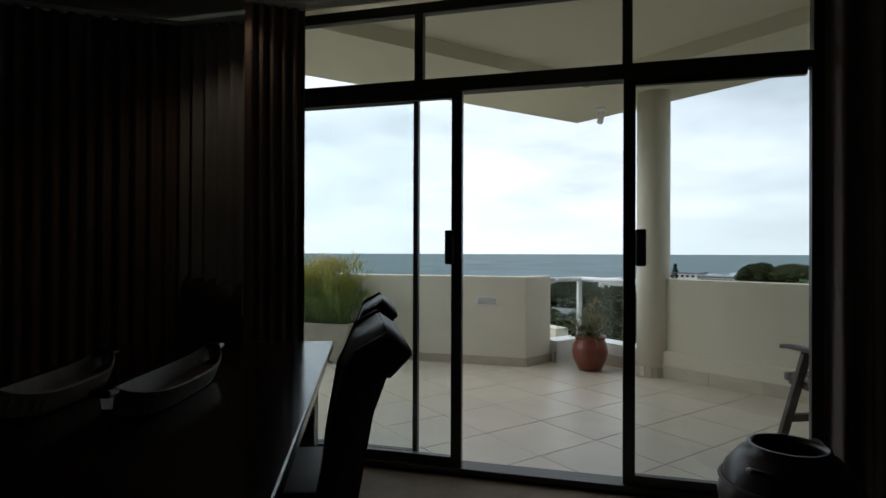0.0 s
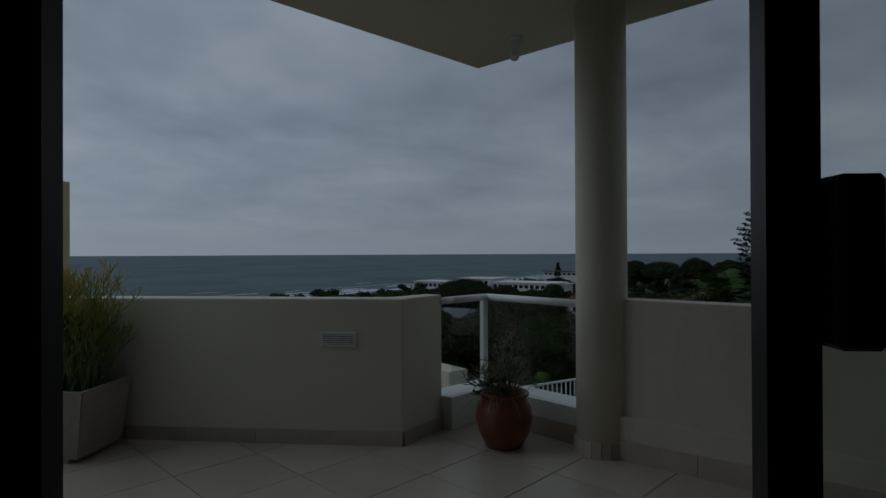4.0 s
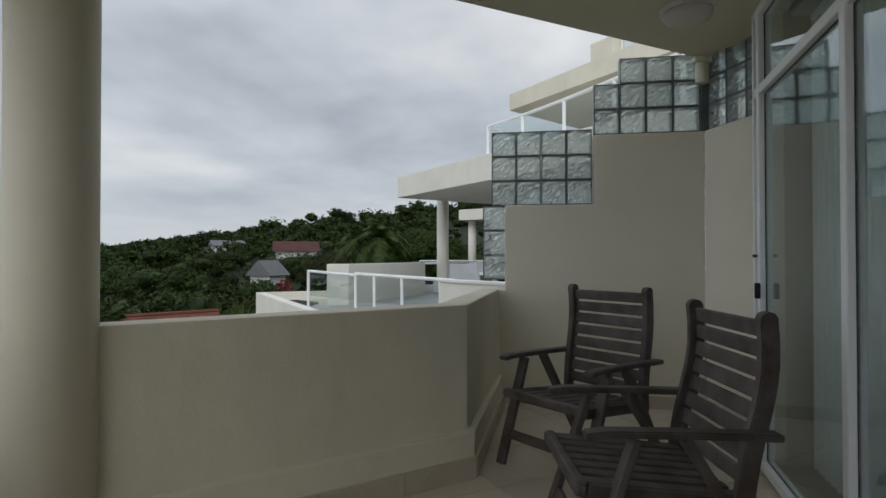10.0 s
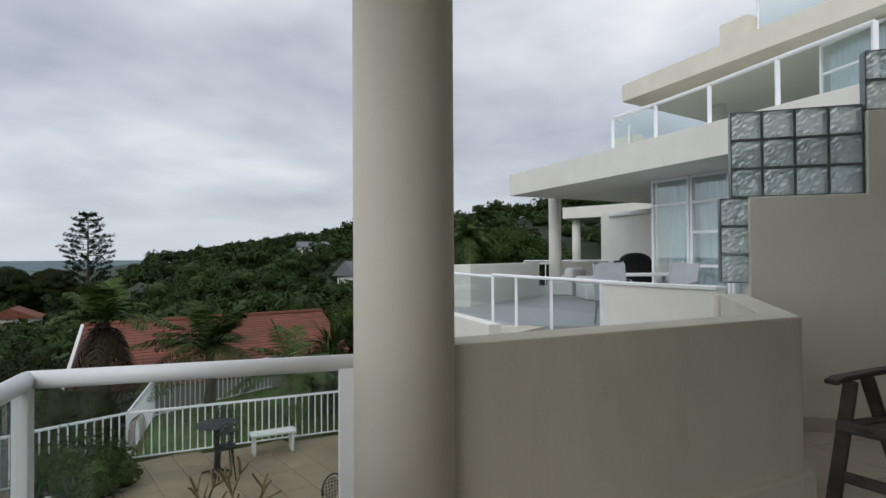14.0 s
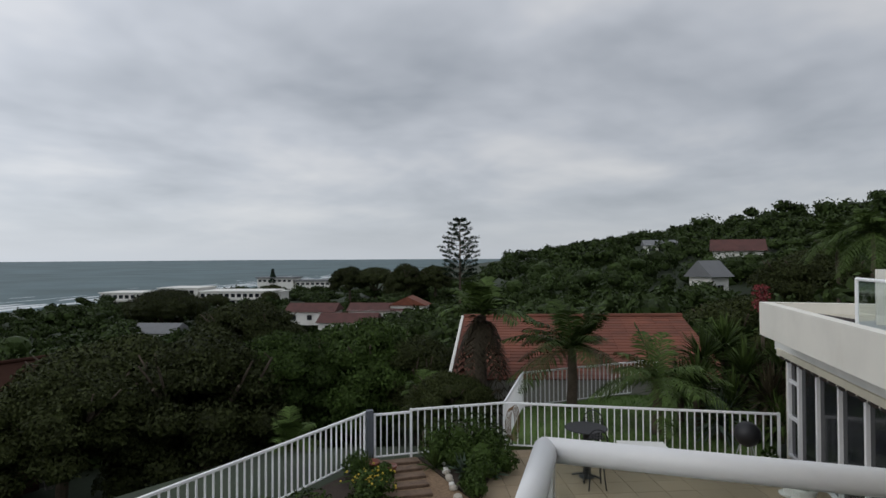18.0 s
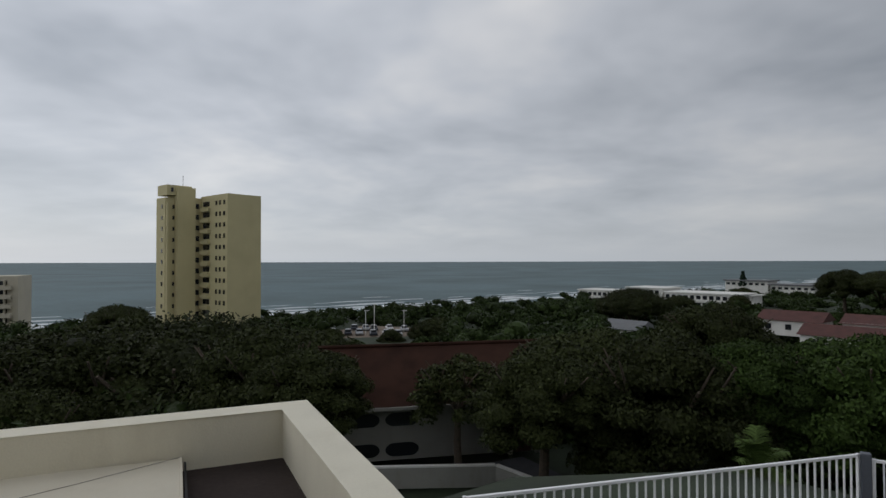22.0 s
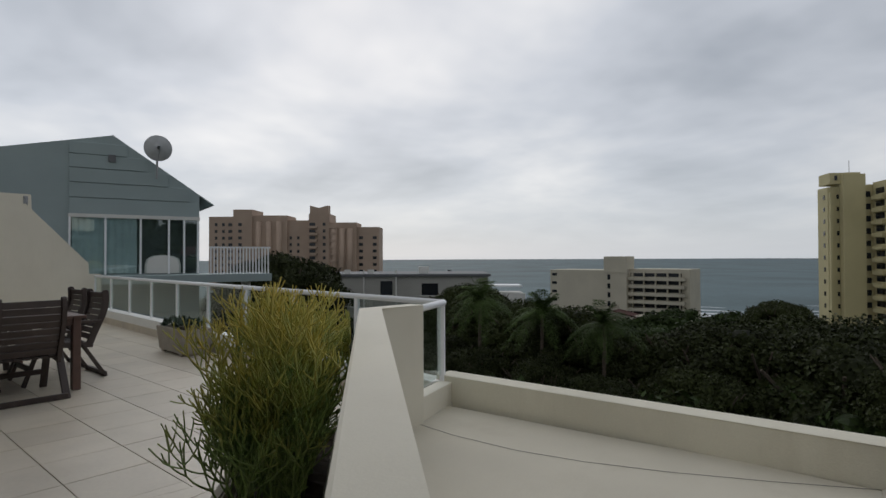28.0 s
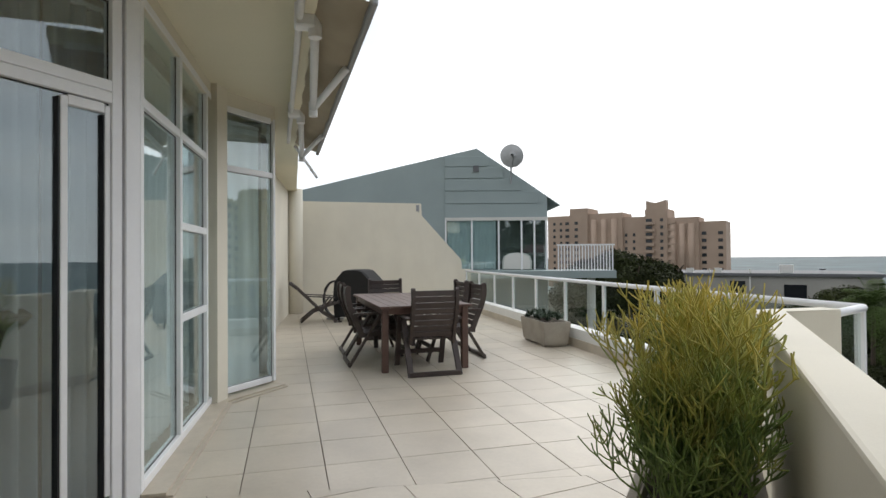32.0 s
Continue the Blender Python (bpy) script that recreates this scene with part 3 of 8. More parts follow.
panel = thing("wall_glass_blocks", None, "panel of wavy clear glass blocks with dark rims", "glass blocks", kind="structure")
ang = math.degrees(math.atan2(gd.y, gd.x))
base1, base2, base3 = 1.046, 1.684, 2.268
cells = [(-0.105, base1, 1, 3), (-0.115 + GB * 0.0, base2, 4, 3), (0.745, base3, 1, 2), (0.745 + GB, base3, 3, 3)]
for u, z, nc, nr in cells:
    for i in range(nc):
        for j in range(nr):
            uu = u + GB * (i + 0.5) + (0.02 if (z == base1) else 0.105 - 0.105)
            if z == base1:
                uu = -0.085
            p = gbp(uu, 0.075)
            glass_block(panel, pose(p[0], p[1], z + GB * (j + 0.5), 0, 0, ang))
for i in range(5):
    for j in range(3):
        p = plan(GBB, GBC, GB * (i + 0.55), 0.075)
        glass_block(panel, pose(p[0], p[1], base3 + GB * (j + 0.5), 0, 0, math.degrees(math.atan2(GBC[1] - GBB[1], GBC[0] - GBB[0]))))

part("mullion", block(0.10, 0.11, 0.64, pose(*gbp(gb_len + 0.035, 0.075), base3 + 0.32, 0, 0, ang)), GB_FRAME, panel)

# slab over the terrace: edge band and raised ceiling behind it
edge = [S_E, S0, S_W1, S_W2]
back = [(-14.6, -9.6), (3.1, -9.6), (3.1, -3.9)]
bm = prism((edge + back), 2.975, 3.47)
ceiling_slab = structure("ceiling_slab", bm, SOFFIT, "cream concrete roof slab over the terrace", "ceiling")
band = miter([S_E, S0, S_W1, S_W2], 1.12)
bm = prism(band, 2.85, 2.9755, bevel=0.0)
ceiling_band = structure("ceiling_band", bm, SOFFIT, "cream soffit band along the slab edge", "ceiling")

# round ceiling lamp, conduit box and wall-side junction by the glass blocks
lamp = thing("ceiling_lamp", pose(1.78, -2.92, 2.85), "round flat white terrace ceiling lamp, off", "lamp")
part("base", lathe([(0.0, 0.0), (0.17, 0.0), (0.17, -0.025), (0.0, -0.025)][1:3], 32), WHITE_METAL, lamp, smooth=False)
part("diffuser", lathe([(0.155, -0.025), (0.15, -0.06), (0.10, -0.085), (0.03, -0.095)], 32), mat("opal_glass", (0.72, 0.70, 0.64), rough=0.3, vary=0.03), lamp, "opal glass bowl", smooth=True)
det = thing("motion_sensor", pose(-0.34, 0.62, 2.85), "small white security camera under the soffit", "sensor")
part("base", lathe([(0.05, 0.0), (0.05, -0.02), (0.03, -0.03)], 20), WHITE_METAL, det, smooth=True)
part("arm", tube([(0, 0, -0.02), (0, 0, -0.07)], 0.012, 8), WHITE_METAL, det)
part("housing", tube([(0.02, 0.045, -0.05), (-0.02, -0.03, -0.16)], 0.036, 12), WHITE_METAL, det, smooth=True)
jb = thing("junction_box", pose(*gbp(gb_len - 0.03, -0.05), 2.80), "small cream junction box in the corner under the soffit", "fixture")
part("box", lathe([(0.05, -0.16), (0.05, 0.0), (0.075, 0.01), (0.075, 0.045)], 16), SOFFIT, jb)

# wall vent in the parapet
vent = thing("wall_vent", facing(plan(A0, A1, 0.30, 0.0), A1, 0.0), "cream louvred vent set in the parapet", "vent")
vx0, vx1, vz0, vz1 = 0.01, 0.25, 0.645, 0.745
for (x, z, sx, sz) in ((0.13, vz1 - 0.008, 0.24, 0.016), (0.13, vz0 + 0.008, 0.24, 0.016), (vx0 + 0.01, 0.695, 0.02, 0.068), (vx1 - 0.01, 0.695, 0.02, 0.068)):
    part("frame", block(sx, 0.014, sz, Matrix.Translation((x, 0.006, z)), bevel=0.002), WHITE_COPING, vent)
# dark sheet over the plaster stands in for the shade behind the slats
part("backing", block(0.21, 0.004, 0.07, Matrix.Translation((0.13, 0.002, 0.695))), BITUMEN, vent)
for i in range(5):
    part("slat", block(0.20, 0.010, 0.006, pose(0.13, 0.007, 0.668 + 0.0135 * i, 35, 0, 0)), WHITE_COPING, vent)

# ---------- house front ----------
bm = bmesh.new()
HEAD = 2.70


def window_frame(parent, p, q, z0, z1, bars_v=(), bars_h=(), w=0.055, d=0.07, mat_=WHITE_METAL, glass=GLASS_DOOR, off=-0.03):
    """A framed opening from p to q: outer frame, upright and level bars, and panes between. bars_v: metres from p; bars_h: (height, from, to)."""
    L = (Vector(q) - Vector(p)).length
    m = parent.matrix_world.inverted() @ facing(p, q)
    xs = sorted({0.0, L, *bars_v})
    def bar(x0, x1, za, zb, nm="frame"):
        o = part(nm, block(x1 - x0, d - 0.006 * (nm == "transom"), zb - za, Matrix.Translation(((x0 + x1) / 2, off, (za + zb) / 2)), bevel=0.004), mat_, parent)
        o.matrix_basis = m
        gap = part("seal", block(x1 - x0 + 0.007, 0.010, zb - za + 0.007, Matrix.Translation(((x0 + x1) / 2, off, (za + zb) / 2))), BLACK_METAL, parent, "black rubber seal")
        gap.matrix_basis = m
    for x in xs:
        bar(max(0, x - w / 2), min(L, x + w / 2) if 0 < x < L else (w if x == 0 else L), z0, z1, "frame" if x in (0.0, L) else "mullion")
    bar(w, L - w, z1 - w, z1)
    bar(w, L - w, z0, z0 + w)
    for (h, xa, xb) in bars_h:
        bar(xa + w / 2, xb - w / 2, h - w / 2, h + w / 2, "transom")
    g = part("pane", block(L - 0.05, 0.006, z1 - z0 - 0.05, Matrix.Translation((L / 2, off, (z0 + z1) / 2))), glass, parent, "window glass")
    g.matrix_basis = m
    g.visible_shadow = False
    return parent


# east glazing beside the armchairs
w_e = thing("window_1", facing(V1, V0), "white-framed glazed door with pale curtains behind", "window", kind="structure")
L = (Vector(V0) - Vector(V1)).length
window_frame(w_e, V1, V0, 0.02, HEAD, bars_v=(0.62, 1.82), bars_h=((2.215, 0.0, L),), off=0.03)
part("handle", block(0.018, 0.03, 0.09, Matrix.Translation((1.78, 0.08, 1.05)), bevel=0.004), BLACK_METAL, w_e, "black door handle")
part("hinge", tube([(1.84, 0.07, 1.25), (1.81, 0.09, 1.25)], 0.009, 8), BLACK_METAL, w_e, "black door stay")
# bay facing west terrace
w_b = thing("window_2", facing(V2, V3), "white-framed bay window with four small panes", "window", kind="structure")
L = (Vector(V3) - Vector(V2)).length
window_frame(w_b, V2, V3, 0.03, 2.76, bars_v=(0.89, 1.78), bars_h=((2.17, 0.0, 1.78), (1.53, 0.89, 1.78), (0.88, 0.89, 1.78)), off=0.03)
w_c = thing("window_3", facing(V3, V4), "white-framed glazed panel with a transom", "window", kind="structure")
window_frame(w_c, V3, V4, 0.05, 2.72, bars_v=(), bars_h=((2.14, 0.0, 0.78),), off=0.03)
w_d = thing("window_4", facing(V4, V5), "white-framed sliding door further along the house front", "window", kind="structure")
window_frame(w_d, V4, V5, 0.05, 2.72, bars_v=(0.9, 1.75, 2.6), bars_h=((2.14, 0.0, 3.47),), off=0.03)
hd = thing("door_handle", facing(V4, V5, 1.05), "black pull handle on the white sliding door", "handle")
part("grip", block(0.03, 0.035, 0.30, Matrix.Translation((0.98, -0.03, 0.12)), bevel=0.008), BLACK_METAL, hd)
wall_west_end = structure("wall_west_end", prism(miter([V5, V6], 0.2), -0.25, 2.975), CREAM, "plain cream wall at the end of the house front", "wall")
pil = structure("wall_pilaster", prism([(-6.02, -2.38), (-6.20, -2.38), (-6.20, -2.50), (-6.02, -2.50)][::-1], 0, 2.975, bevel=0.006), CREAM, "narrow cream pilaster between windows", "wall")
# raised tiled sill along the bay
bm = prism(miter([V4, V3, V2], 0.13), -0.01, 0.03, bevel=0.004)
sill_1 = structure("trim_sill", bm, TILE_SKIRT, "tiled sill step along the bay windows", "sill")
sill_2 = structure("trim_step", prism(miter([V4, V3, V2], 0.165), -0.01, 0.014, bevel=0.003), TILE_SKIRT, "lower tiled step along the bay windows", "sill")

# double sliding door to the room: four sashes, the second pushed open
D_L, D_R = (-3.035, -2.153), (-0.440, -2.950)
DL = (Vector(D_R) - Vector(D_L)).length
door_1 = thing("door_1", facing(D_L, D_R), "bronze aluminium sliding patio door, one sash slid open", "door", kind="structure")
dm = Matrix.Identity(4)


def dbar(nm, x0, x1, za, zb, y=0.0, d=0.06):
    return part(nm, block(x1 - x0, d, zb - za, Matrix.Translation(((x0 + x1) / 2, y, (za + zb) / 2)), bevel=0.004), DARK_ALU, door_1)


dbar("frame", -0.16, -0.11, 0, 2.66)
dbar("frame", DL - 0.02, DL + 0.04, 0, 2.66)
dbar("frame", -0.11, DL - 0.02, 2.60, 2.66)
dbar("transom", -0.11, DL - 0.02, 2.135, 2.215, d=0.09)
dbar("sill_track", -0.11, DL - 0.02, 0.0, 0.035, d=0.13)
for x in (0.70, 1.84):
    dbar("mullion", x - 0.025, x + 0.025, 2.215, 2.60)
for x0, x1, y, st in ((-0.11, 0.69, 0.022, 0.028), (-0.105, 0.96, -0.022, 0.06), (1.82, DL - 0.02, -0.022, 0.06)):
    fr = bmesh.new()
    for (a, b, za, zb) in ((x0, x0 + (st if x0 > 1 else 0.012), 0.035, 2.135), (x1 - (st if x0 < 1 else 0.012), x1, 0.035, 2.135), (x0 + 0.03, x1 - 0.03, 2.10, 2.135), (x0 + 0.03, x1 - 0.03, 0.035, 0.085)):
        block(b - a, 0.036, zb - za, Matrix.Translation(((a + b) / 2, y, (za + zb) / 2)), bm=fr)
    s_ob = part("sash", fr, DARK_ALU, door_1)
    g = part("pane", block(x1 - x0 - 0.04, 0.006, 2.05, Matrix.Translation(((x0 + x1) / 2, y, 1.085))), GLASS, s_ob, "clear door glass")
    g.visible_shadow = False
for (xa, xb) in ((-0.10, 0.68), (0.72, 1.82), (1.86, DL - 0.04)):
    g = part("fanlight_pane", block(xb - xa, 0.006, 0.37, Matrix.Translation(((xa + xb) / 2, 0, 2.41))), GLASS, door_1, "clear fanlight glass")
    g.visible_shadow = False
for x, sgn in ((0.93, 1), (1.87, 1)):
    part("handle", block(0.05, 0.05, 0.19, Matrix.Translation((x - (0.035 if x < 1 else -0.035), -0.05, 1.26)), bevel=0.006), BLACK_METAL, door_1, "black lever box")

# glazed front west of the door, curtained inside
w_f = thing("window_5", facing(V2, D_L), "white-framed fixed glazing with grey curtains behind", "window", kind="structure")
L = (Vector(D_L) - Vector(V2)).length
window_frame(w_f, plan(V2, D_L, 0.105), plan(V2, D_L, L - 0.165), 0.02, 2.70, bars_h=((2.195, 0.0, L - 0.27), (2.135, 0.0, L - 0.27)), w=0.058, off=-0.03)
part("corner_post", block(0.085, 0.085, 2.68, Matrix.Translation((0.052, -0.028, 1.36)), bevel=0.005), WHITE_METAL, w_f)
part("sash_stile", block(0.036, 0.05, 2.00, Matrix.Translation((0.398, -0.03, 1.09)), bevel=0.004), WHITE_METAL, w_f)
part("sash_stile", block(0.030, 0.05, 2.00, Matrix.Translation((0.180, -0.03, 1.09)), bevel=0.004), WHITE_METAL, w_f)
part("sash_rail", block(0.185, 0.05, 0.05, Matrix.Translation((0.288, -0.03, 2.075)), bevel=0.004), WHITE_METAL, w_f)
part("seal", block(0.010, 0.045, 1.98, Matrix.Translation((0.422, -0.03, 1.09))), BLACK_METAL, w_f)
part("seal", block(0.008, 0.045, 1.98, Matrix.Translation((0.200, -0.03, 1.05))), BLACK_METAL, w_f)
wall_lintel = structure("wall_lintel", prism(miter([V0, V1, V2, V3, V4, V5], 0.12), 2.70, 2.976), CREAM, "cream lintel above the glazing", "wall")

# ---------- room behind the door ----------
room = [(1.56, -3.35), (1.56, -9.5), (-7.4, -9.5), (-7.4, -3.0)]
bm = prism([(1.75, -3.36), (V1[0], V1[1] - 0.05), (V2[0], V2[1] - 0.05), (V3[0], V3[1] - 0.08), (-7.4, -2.7), (-7.4, -9.5), (1.75, -9.5)][::-1], -0.25, -0.011)
floor_room = structure("floor_room", bm, GROUT, "pale polished tile floor of the dark room", "floor")
for nm, a, b in (("wall_room_east", (1.56, -9.6), (1.56, -3.4)), ("wall_room_south", (-7.4, -9.6), (1.56, -9.6)), ("wall_room_west", (-7.4, -2.62), (-7.4, -9.6))):
    structure(nm, prism(seg(a, b, 0.15, -1), -0.01, 2.976), INT_WALL, "painted wall of the dark room", "wall")
bm = prism([(1.56, -3.44), (V1[0], V1[1] - 0.16), (V2[0], V2[1] - 0.16), (V3[0], V3[1] - 0.16), (-7.4, -2.8), (-7.4, -9.6), (1.56, -9.6)][::-1], 2.68, 2.72)
ceiling_room = structure("ceiling_room", bm, INT_WALL, "plain painted ceiling of the room", "ceiling")


def curtain(p, q, z0, z1, material, label, amp=0.035, wave=0.085, name="curtain"):
    """A hanging curtain in folds from p to q."""
    L_ = (Vector(q) - Vector(p)).length
    root = thing(name, facing(p, q), label, "curtain")
    n = max(8, int(L_ / 0.012))
    b = bmesh.new()
    rnd = random.Random(int(L_ * 100))
    ph = 0.0
    lo, hi = [], []
    for i in range(n + 1):
        x = L_ * i / n
        ph += (0.8 + 0.4 * rnd.random()) * 2 * math.pi / wave * (L_ / n) / 1.0
        y = amp * math.sin(ph) * (0.75 + 0.25 * math.sin(x * 3.1))
        lo.append(b.verts.new((x, y * 1.15, z0)))
        hi.append(b.verts.new((x, y * 0.8, z1)))
    for i in range(n):
        b.faces.new((lo[i], lo[i + 1], hi[i + 1], hi[i]))
    part("fabric", b, material, root, smooth=True)
    part("track", block(L_, 0.03, 0.03, Matrix.Translation((L_ / 2, 0, z1 + 0.015))), WHITE_METAL, root)
    return root


curtain(plan(V2, D_L, 0.03, -0.17), plan(V2, D_L, 1.13, -0.12), 0.02, 2.62, SHEER, "grey curtain hanging in folds beside the patio door")
curtain(plan(D_R, V1, 0.0, -0.12), plan(D_R, V1, 0.75, -0.20), 0.02, 2.62, CURTAIN, "bunched taupe curtain beside the open patio door", amp=0.06, wave=0.10)
curtain(plan(V1, V0, 0.02, -0.20), plan(V1, V0, 0.64, -0.22), 0.02, 2.62, CURTAIN, "taupe curtain gathered behind the fixed pane", amp=0.03)
curtain(plan(V1, V0, 0.70, -0.25), plan(V1, V0, 1.9, -0.25), 0.02, 2.62, mat("pale_blind", (0.76, 0.80, 0.80), rough=0.9, vary=0.05, bump=0.1, fine=200), "pale grey curtain behind the glazed door", amp=0.02)
curtain((-3.34, -2.44), (-3.025, -2.35), 0.02, 2.62, CURTAIN, "taupe curtain gathered at the edge of the patio door", amp=0.03, wave=0.06)
curtain(plan(V2, V3, 0.10, 0.20), plan(V2, V3, 1.98, 0.20), 0.02, 2.62, bpy.data.materials["pale_blind"], "pale grey sheer curtain behind the bay window", amp=0.015, wave=0.16)
curtain(plan(V2, V3, -0.25, 0.36), plan(V2, V3, 1.98, 0.33), 0.02, 2.62, CURTAIN, "taupe curtain drawn across the bay inside the sheer one")
curtain(plan(V3, V4, 0.0, 0.2), plan(V3, V4, 0.75, 0.2), 0.05, 2.62, bpy.data.materials["pale_blind"], "pale blind behind the glazed panel", amp=0.008, wave=0.2)
curtain(plan(V4, V5, 0.1, 0.25), plan(V4, V5, 3.3, 0.25), 0.05, 2.62, bpy.data.materials["pale_blind"], "pale blind behind the sliding door", amp=0.01, wave=0.2)

# west dividing wall with its sloped end, and the far round column
bm = bmesh.new()
dw0, dw1, dw2 = (-14.15, -5.2), (-15.45, -2.144), (-16.05, -0.9)
d0, d1, d2 = 0.0, (Vector(dw1) - Vector(dw0)).length, (Vector(dw2) - Vector(dw0)).length
prof = [(-0.2, -0.25), (d2, -0.25), (d2, 0.97), (4.45, 0.97), (4.44, 1.21), (3.38, 2.35), (3.37, 2.66), (-0.2, 2.66)]
vs0 = [bm.verts.new((x, 0.0, z)) for x, z in prof]
vs1 = [bm.verts.new((x, 0.16, z)) for x, z in prof]
bm.faces.new(vs0)
bm.faces.new(vs1[::-1])
for i in range(8):
    bm.faces.new((vs0[i], vs1[i], vs1[(i + 1) % 8], vs0[(i + 1) % 8]))
bmesh.ops.recalc_face_normals(bm, faces=bm.faces)
bmesh.ops.bevel(bm, geom=list(bm.edges), offset=0.012, segments=2, affect="EDGES")
bmesh.ops.transform(bm, matrix=facing(dw0, dw2), verts=bm.verts)
wall_divider = structure("wall_divider", bm, CREAM, "cream dividing wall with a sloping shoulder", "wall")
fl_ = thing("wall_fixture", facing(dw0, dw2, 2.46), "small metal bracket fixed high on the dividing wall", "fixture")
part("plate", block(0.08, 0.012, 0.16, pose(3.27, -0.006, 0.08), bevel=0.003), GREY_METAL, fl_)
part("hook", tube([(3.24, -0.012, 0.14), (3.25, -0.07, 0.12), (3.27, -0.08, 0.02), (3.29, -0.05, -0.03)], 0.009, 6), GREY_METAL, fl_)
column_2 = structure("column_2", lathe([(0.17, 0), (0.17, 2.9)], 32), CREAM, "round cream column at the dividing wall", "column", smooth=True)
column_2.location = (-13.95, -4.85, 0)

# lower flat roof beside the parapet
LR = [(-5.70, 2.72), (-2.24, 4.39), (-1.42, 2.93), (-0.55, 1.20)]
bm = prism(miter(LR[::-1], 0.20), -0.60, 0.31, bevel=0.01)
wall_roof_parapet = structure("wall_roof_parapet", bm, CREAM_DIRTY, "cream parapet round the lower flat roof", "wall")
bm = prism([(-5.6, 2.6), (-5.15, 1.8), (-1.3, 0.55), (-0.62, 1.05), (-1.55, 2.9), (-2.3, 4.3)], -0.62, -0.01)
structure("wall_kerb_3", prism(seg((-5.66, 2.66), (-5.20, 2.12), 0.12), -0.25, 0.262, bevel=0.008), CREAM, "low cream kerb closing the roof corner", "kerb")
roof_lower = structure("roof_lower", bm, BITUMEN, "dark waterproofed lower flat roof", "roof")
bm = prism([(-5.55, 2.50), (-5.1, 1.85), (-1.45, 0.65), (-2.02, 2.3), (-2.86, 3.85), (-3.6, 3.52), (-4.22, 3.17)], -0.005, 0.08, bevel=0.012)
membrane = tagged(ob_from("roof_cover", bm, CANVAS), "cream waterproofing cover laid over the flat roof", "roof cover")
for p, q in (((-2.02, 2.3), (-2.86, 3.85)), ((-1.45, 0.65), (-2.02, 2.3))):
    part("turned_edge", prism(seg(p, q, 0.018), 0.0, 0.086, bevel=0.004), CANVAS, membrane, "pale frayed edge strip of the cover")
    off_ = (Vector((q[1] - p[1], p[0] - q[0], 0))).normalized() * -0.022
    # black strip puts the shadow gap beside the cover's torn edge into colour
    part("seal", prism(seg((p[0] - off_.x, p[1] - off_.y), (q[0] - off_.x, q[1] - off_.y), 0.012), 0.0, 0.05), BLACK_METAL, membrane, "dark strip for the shadow gap beside the torn edge")
# thin tube drawn for the seam line of the cover, not a loose cable
seam_line = thing("cable", pose(0, 0, 0), "thin grey seam line across the cream roof cover", "cable")
path = [(-2.87, 3.84, 0.085)] + [(-2.87 - 2.3 * s, 3.84 - 1.75 * s - 0.35 * math.sin(math.pi * s), 0.0835) for s in (0.15, 0.3, 0.45, 0.6, 0.8, 1.0)]
part("seam_bead", tube(path, 0.0015, 6), SEAM_GREY, seam_line)

# ---------- things on the terrace ----------


def beam(p, q, w, t, bm=None, up=(0, 0, 1), bevel=0.004):
    """A straight timber from p to q: w wide across, t thick."""
    bm = bm or bmesh.new()
    p, q = Vector(p), Vector(q)
    z = (q - p).normalized()
    x = Vector(up).cross(z)
    x = x.normalized() if x.length > 1e-4 else Vector((1, 0, 0))
    y = z.cross(x)
    m = Matrix((x, y, z)).transposed().to_4x4()
    m.translation = (p + q) / 2
    return block(w, t, (q - p).length, m, bm=bm, bevel=bevel)


def curve_plank(pts, w, t, bm=None):
    """A plank of width w (along x) and thickness t that follows points in the y-z plane."""
    bm = bm or bmesh.new()
    rings = []
    for i, (x, y, z) in enumerate(pts):
        a, b = pts[max(0, i - 1)], pts[min(len(pts) - 1, i + 1)]
        d = Vector((0, b[1] - a[1], b[2] - a[2])).normalized()
        n = Vector((0, -d.z, d.y)) * (t / 2)
        rings.append([bm.verts.new((x + sx * w / 2, y + sn * n.y, z + sn * n.z)) for sx, sn in ((-1, -1), (1, -1), (1, 1), (-1, 1))])
    for r0, r1 in zip(rings, rings[1:]):
        for k in range(4):
            bm.faces.new((r0[k], r0[(k + 1) % 4], r1[(k + 1) % 4], r1[k]))
    bm.faces.new(rings[0][::-1])
    bm.faces.new(rings[-1])
    bmesh.ops.bevel(bm, geom=list(bm.edges), offset=0.005, segments=2, affect="EDGES")
    return bm


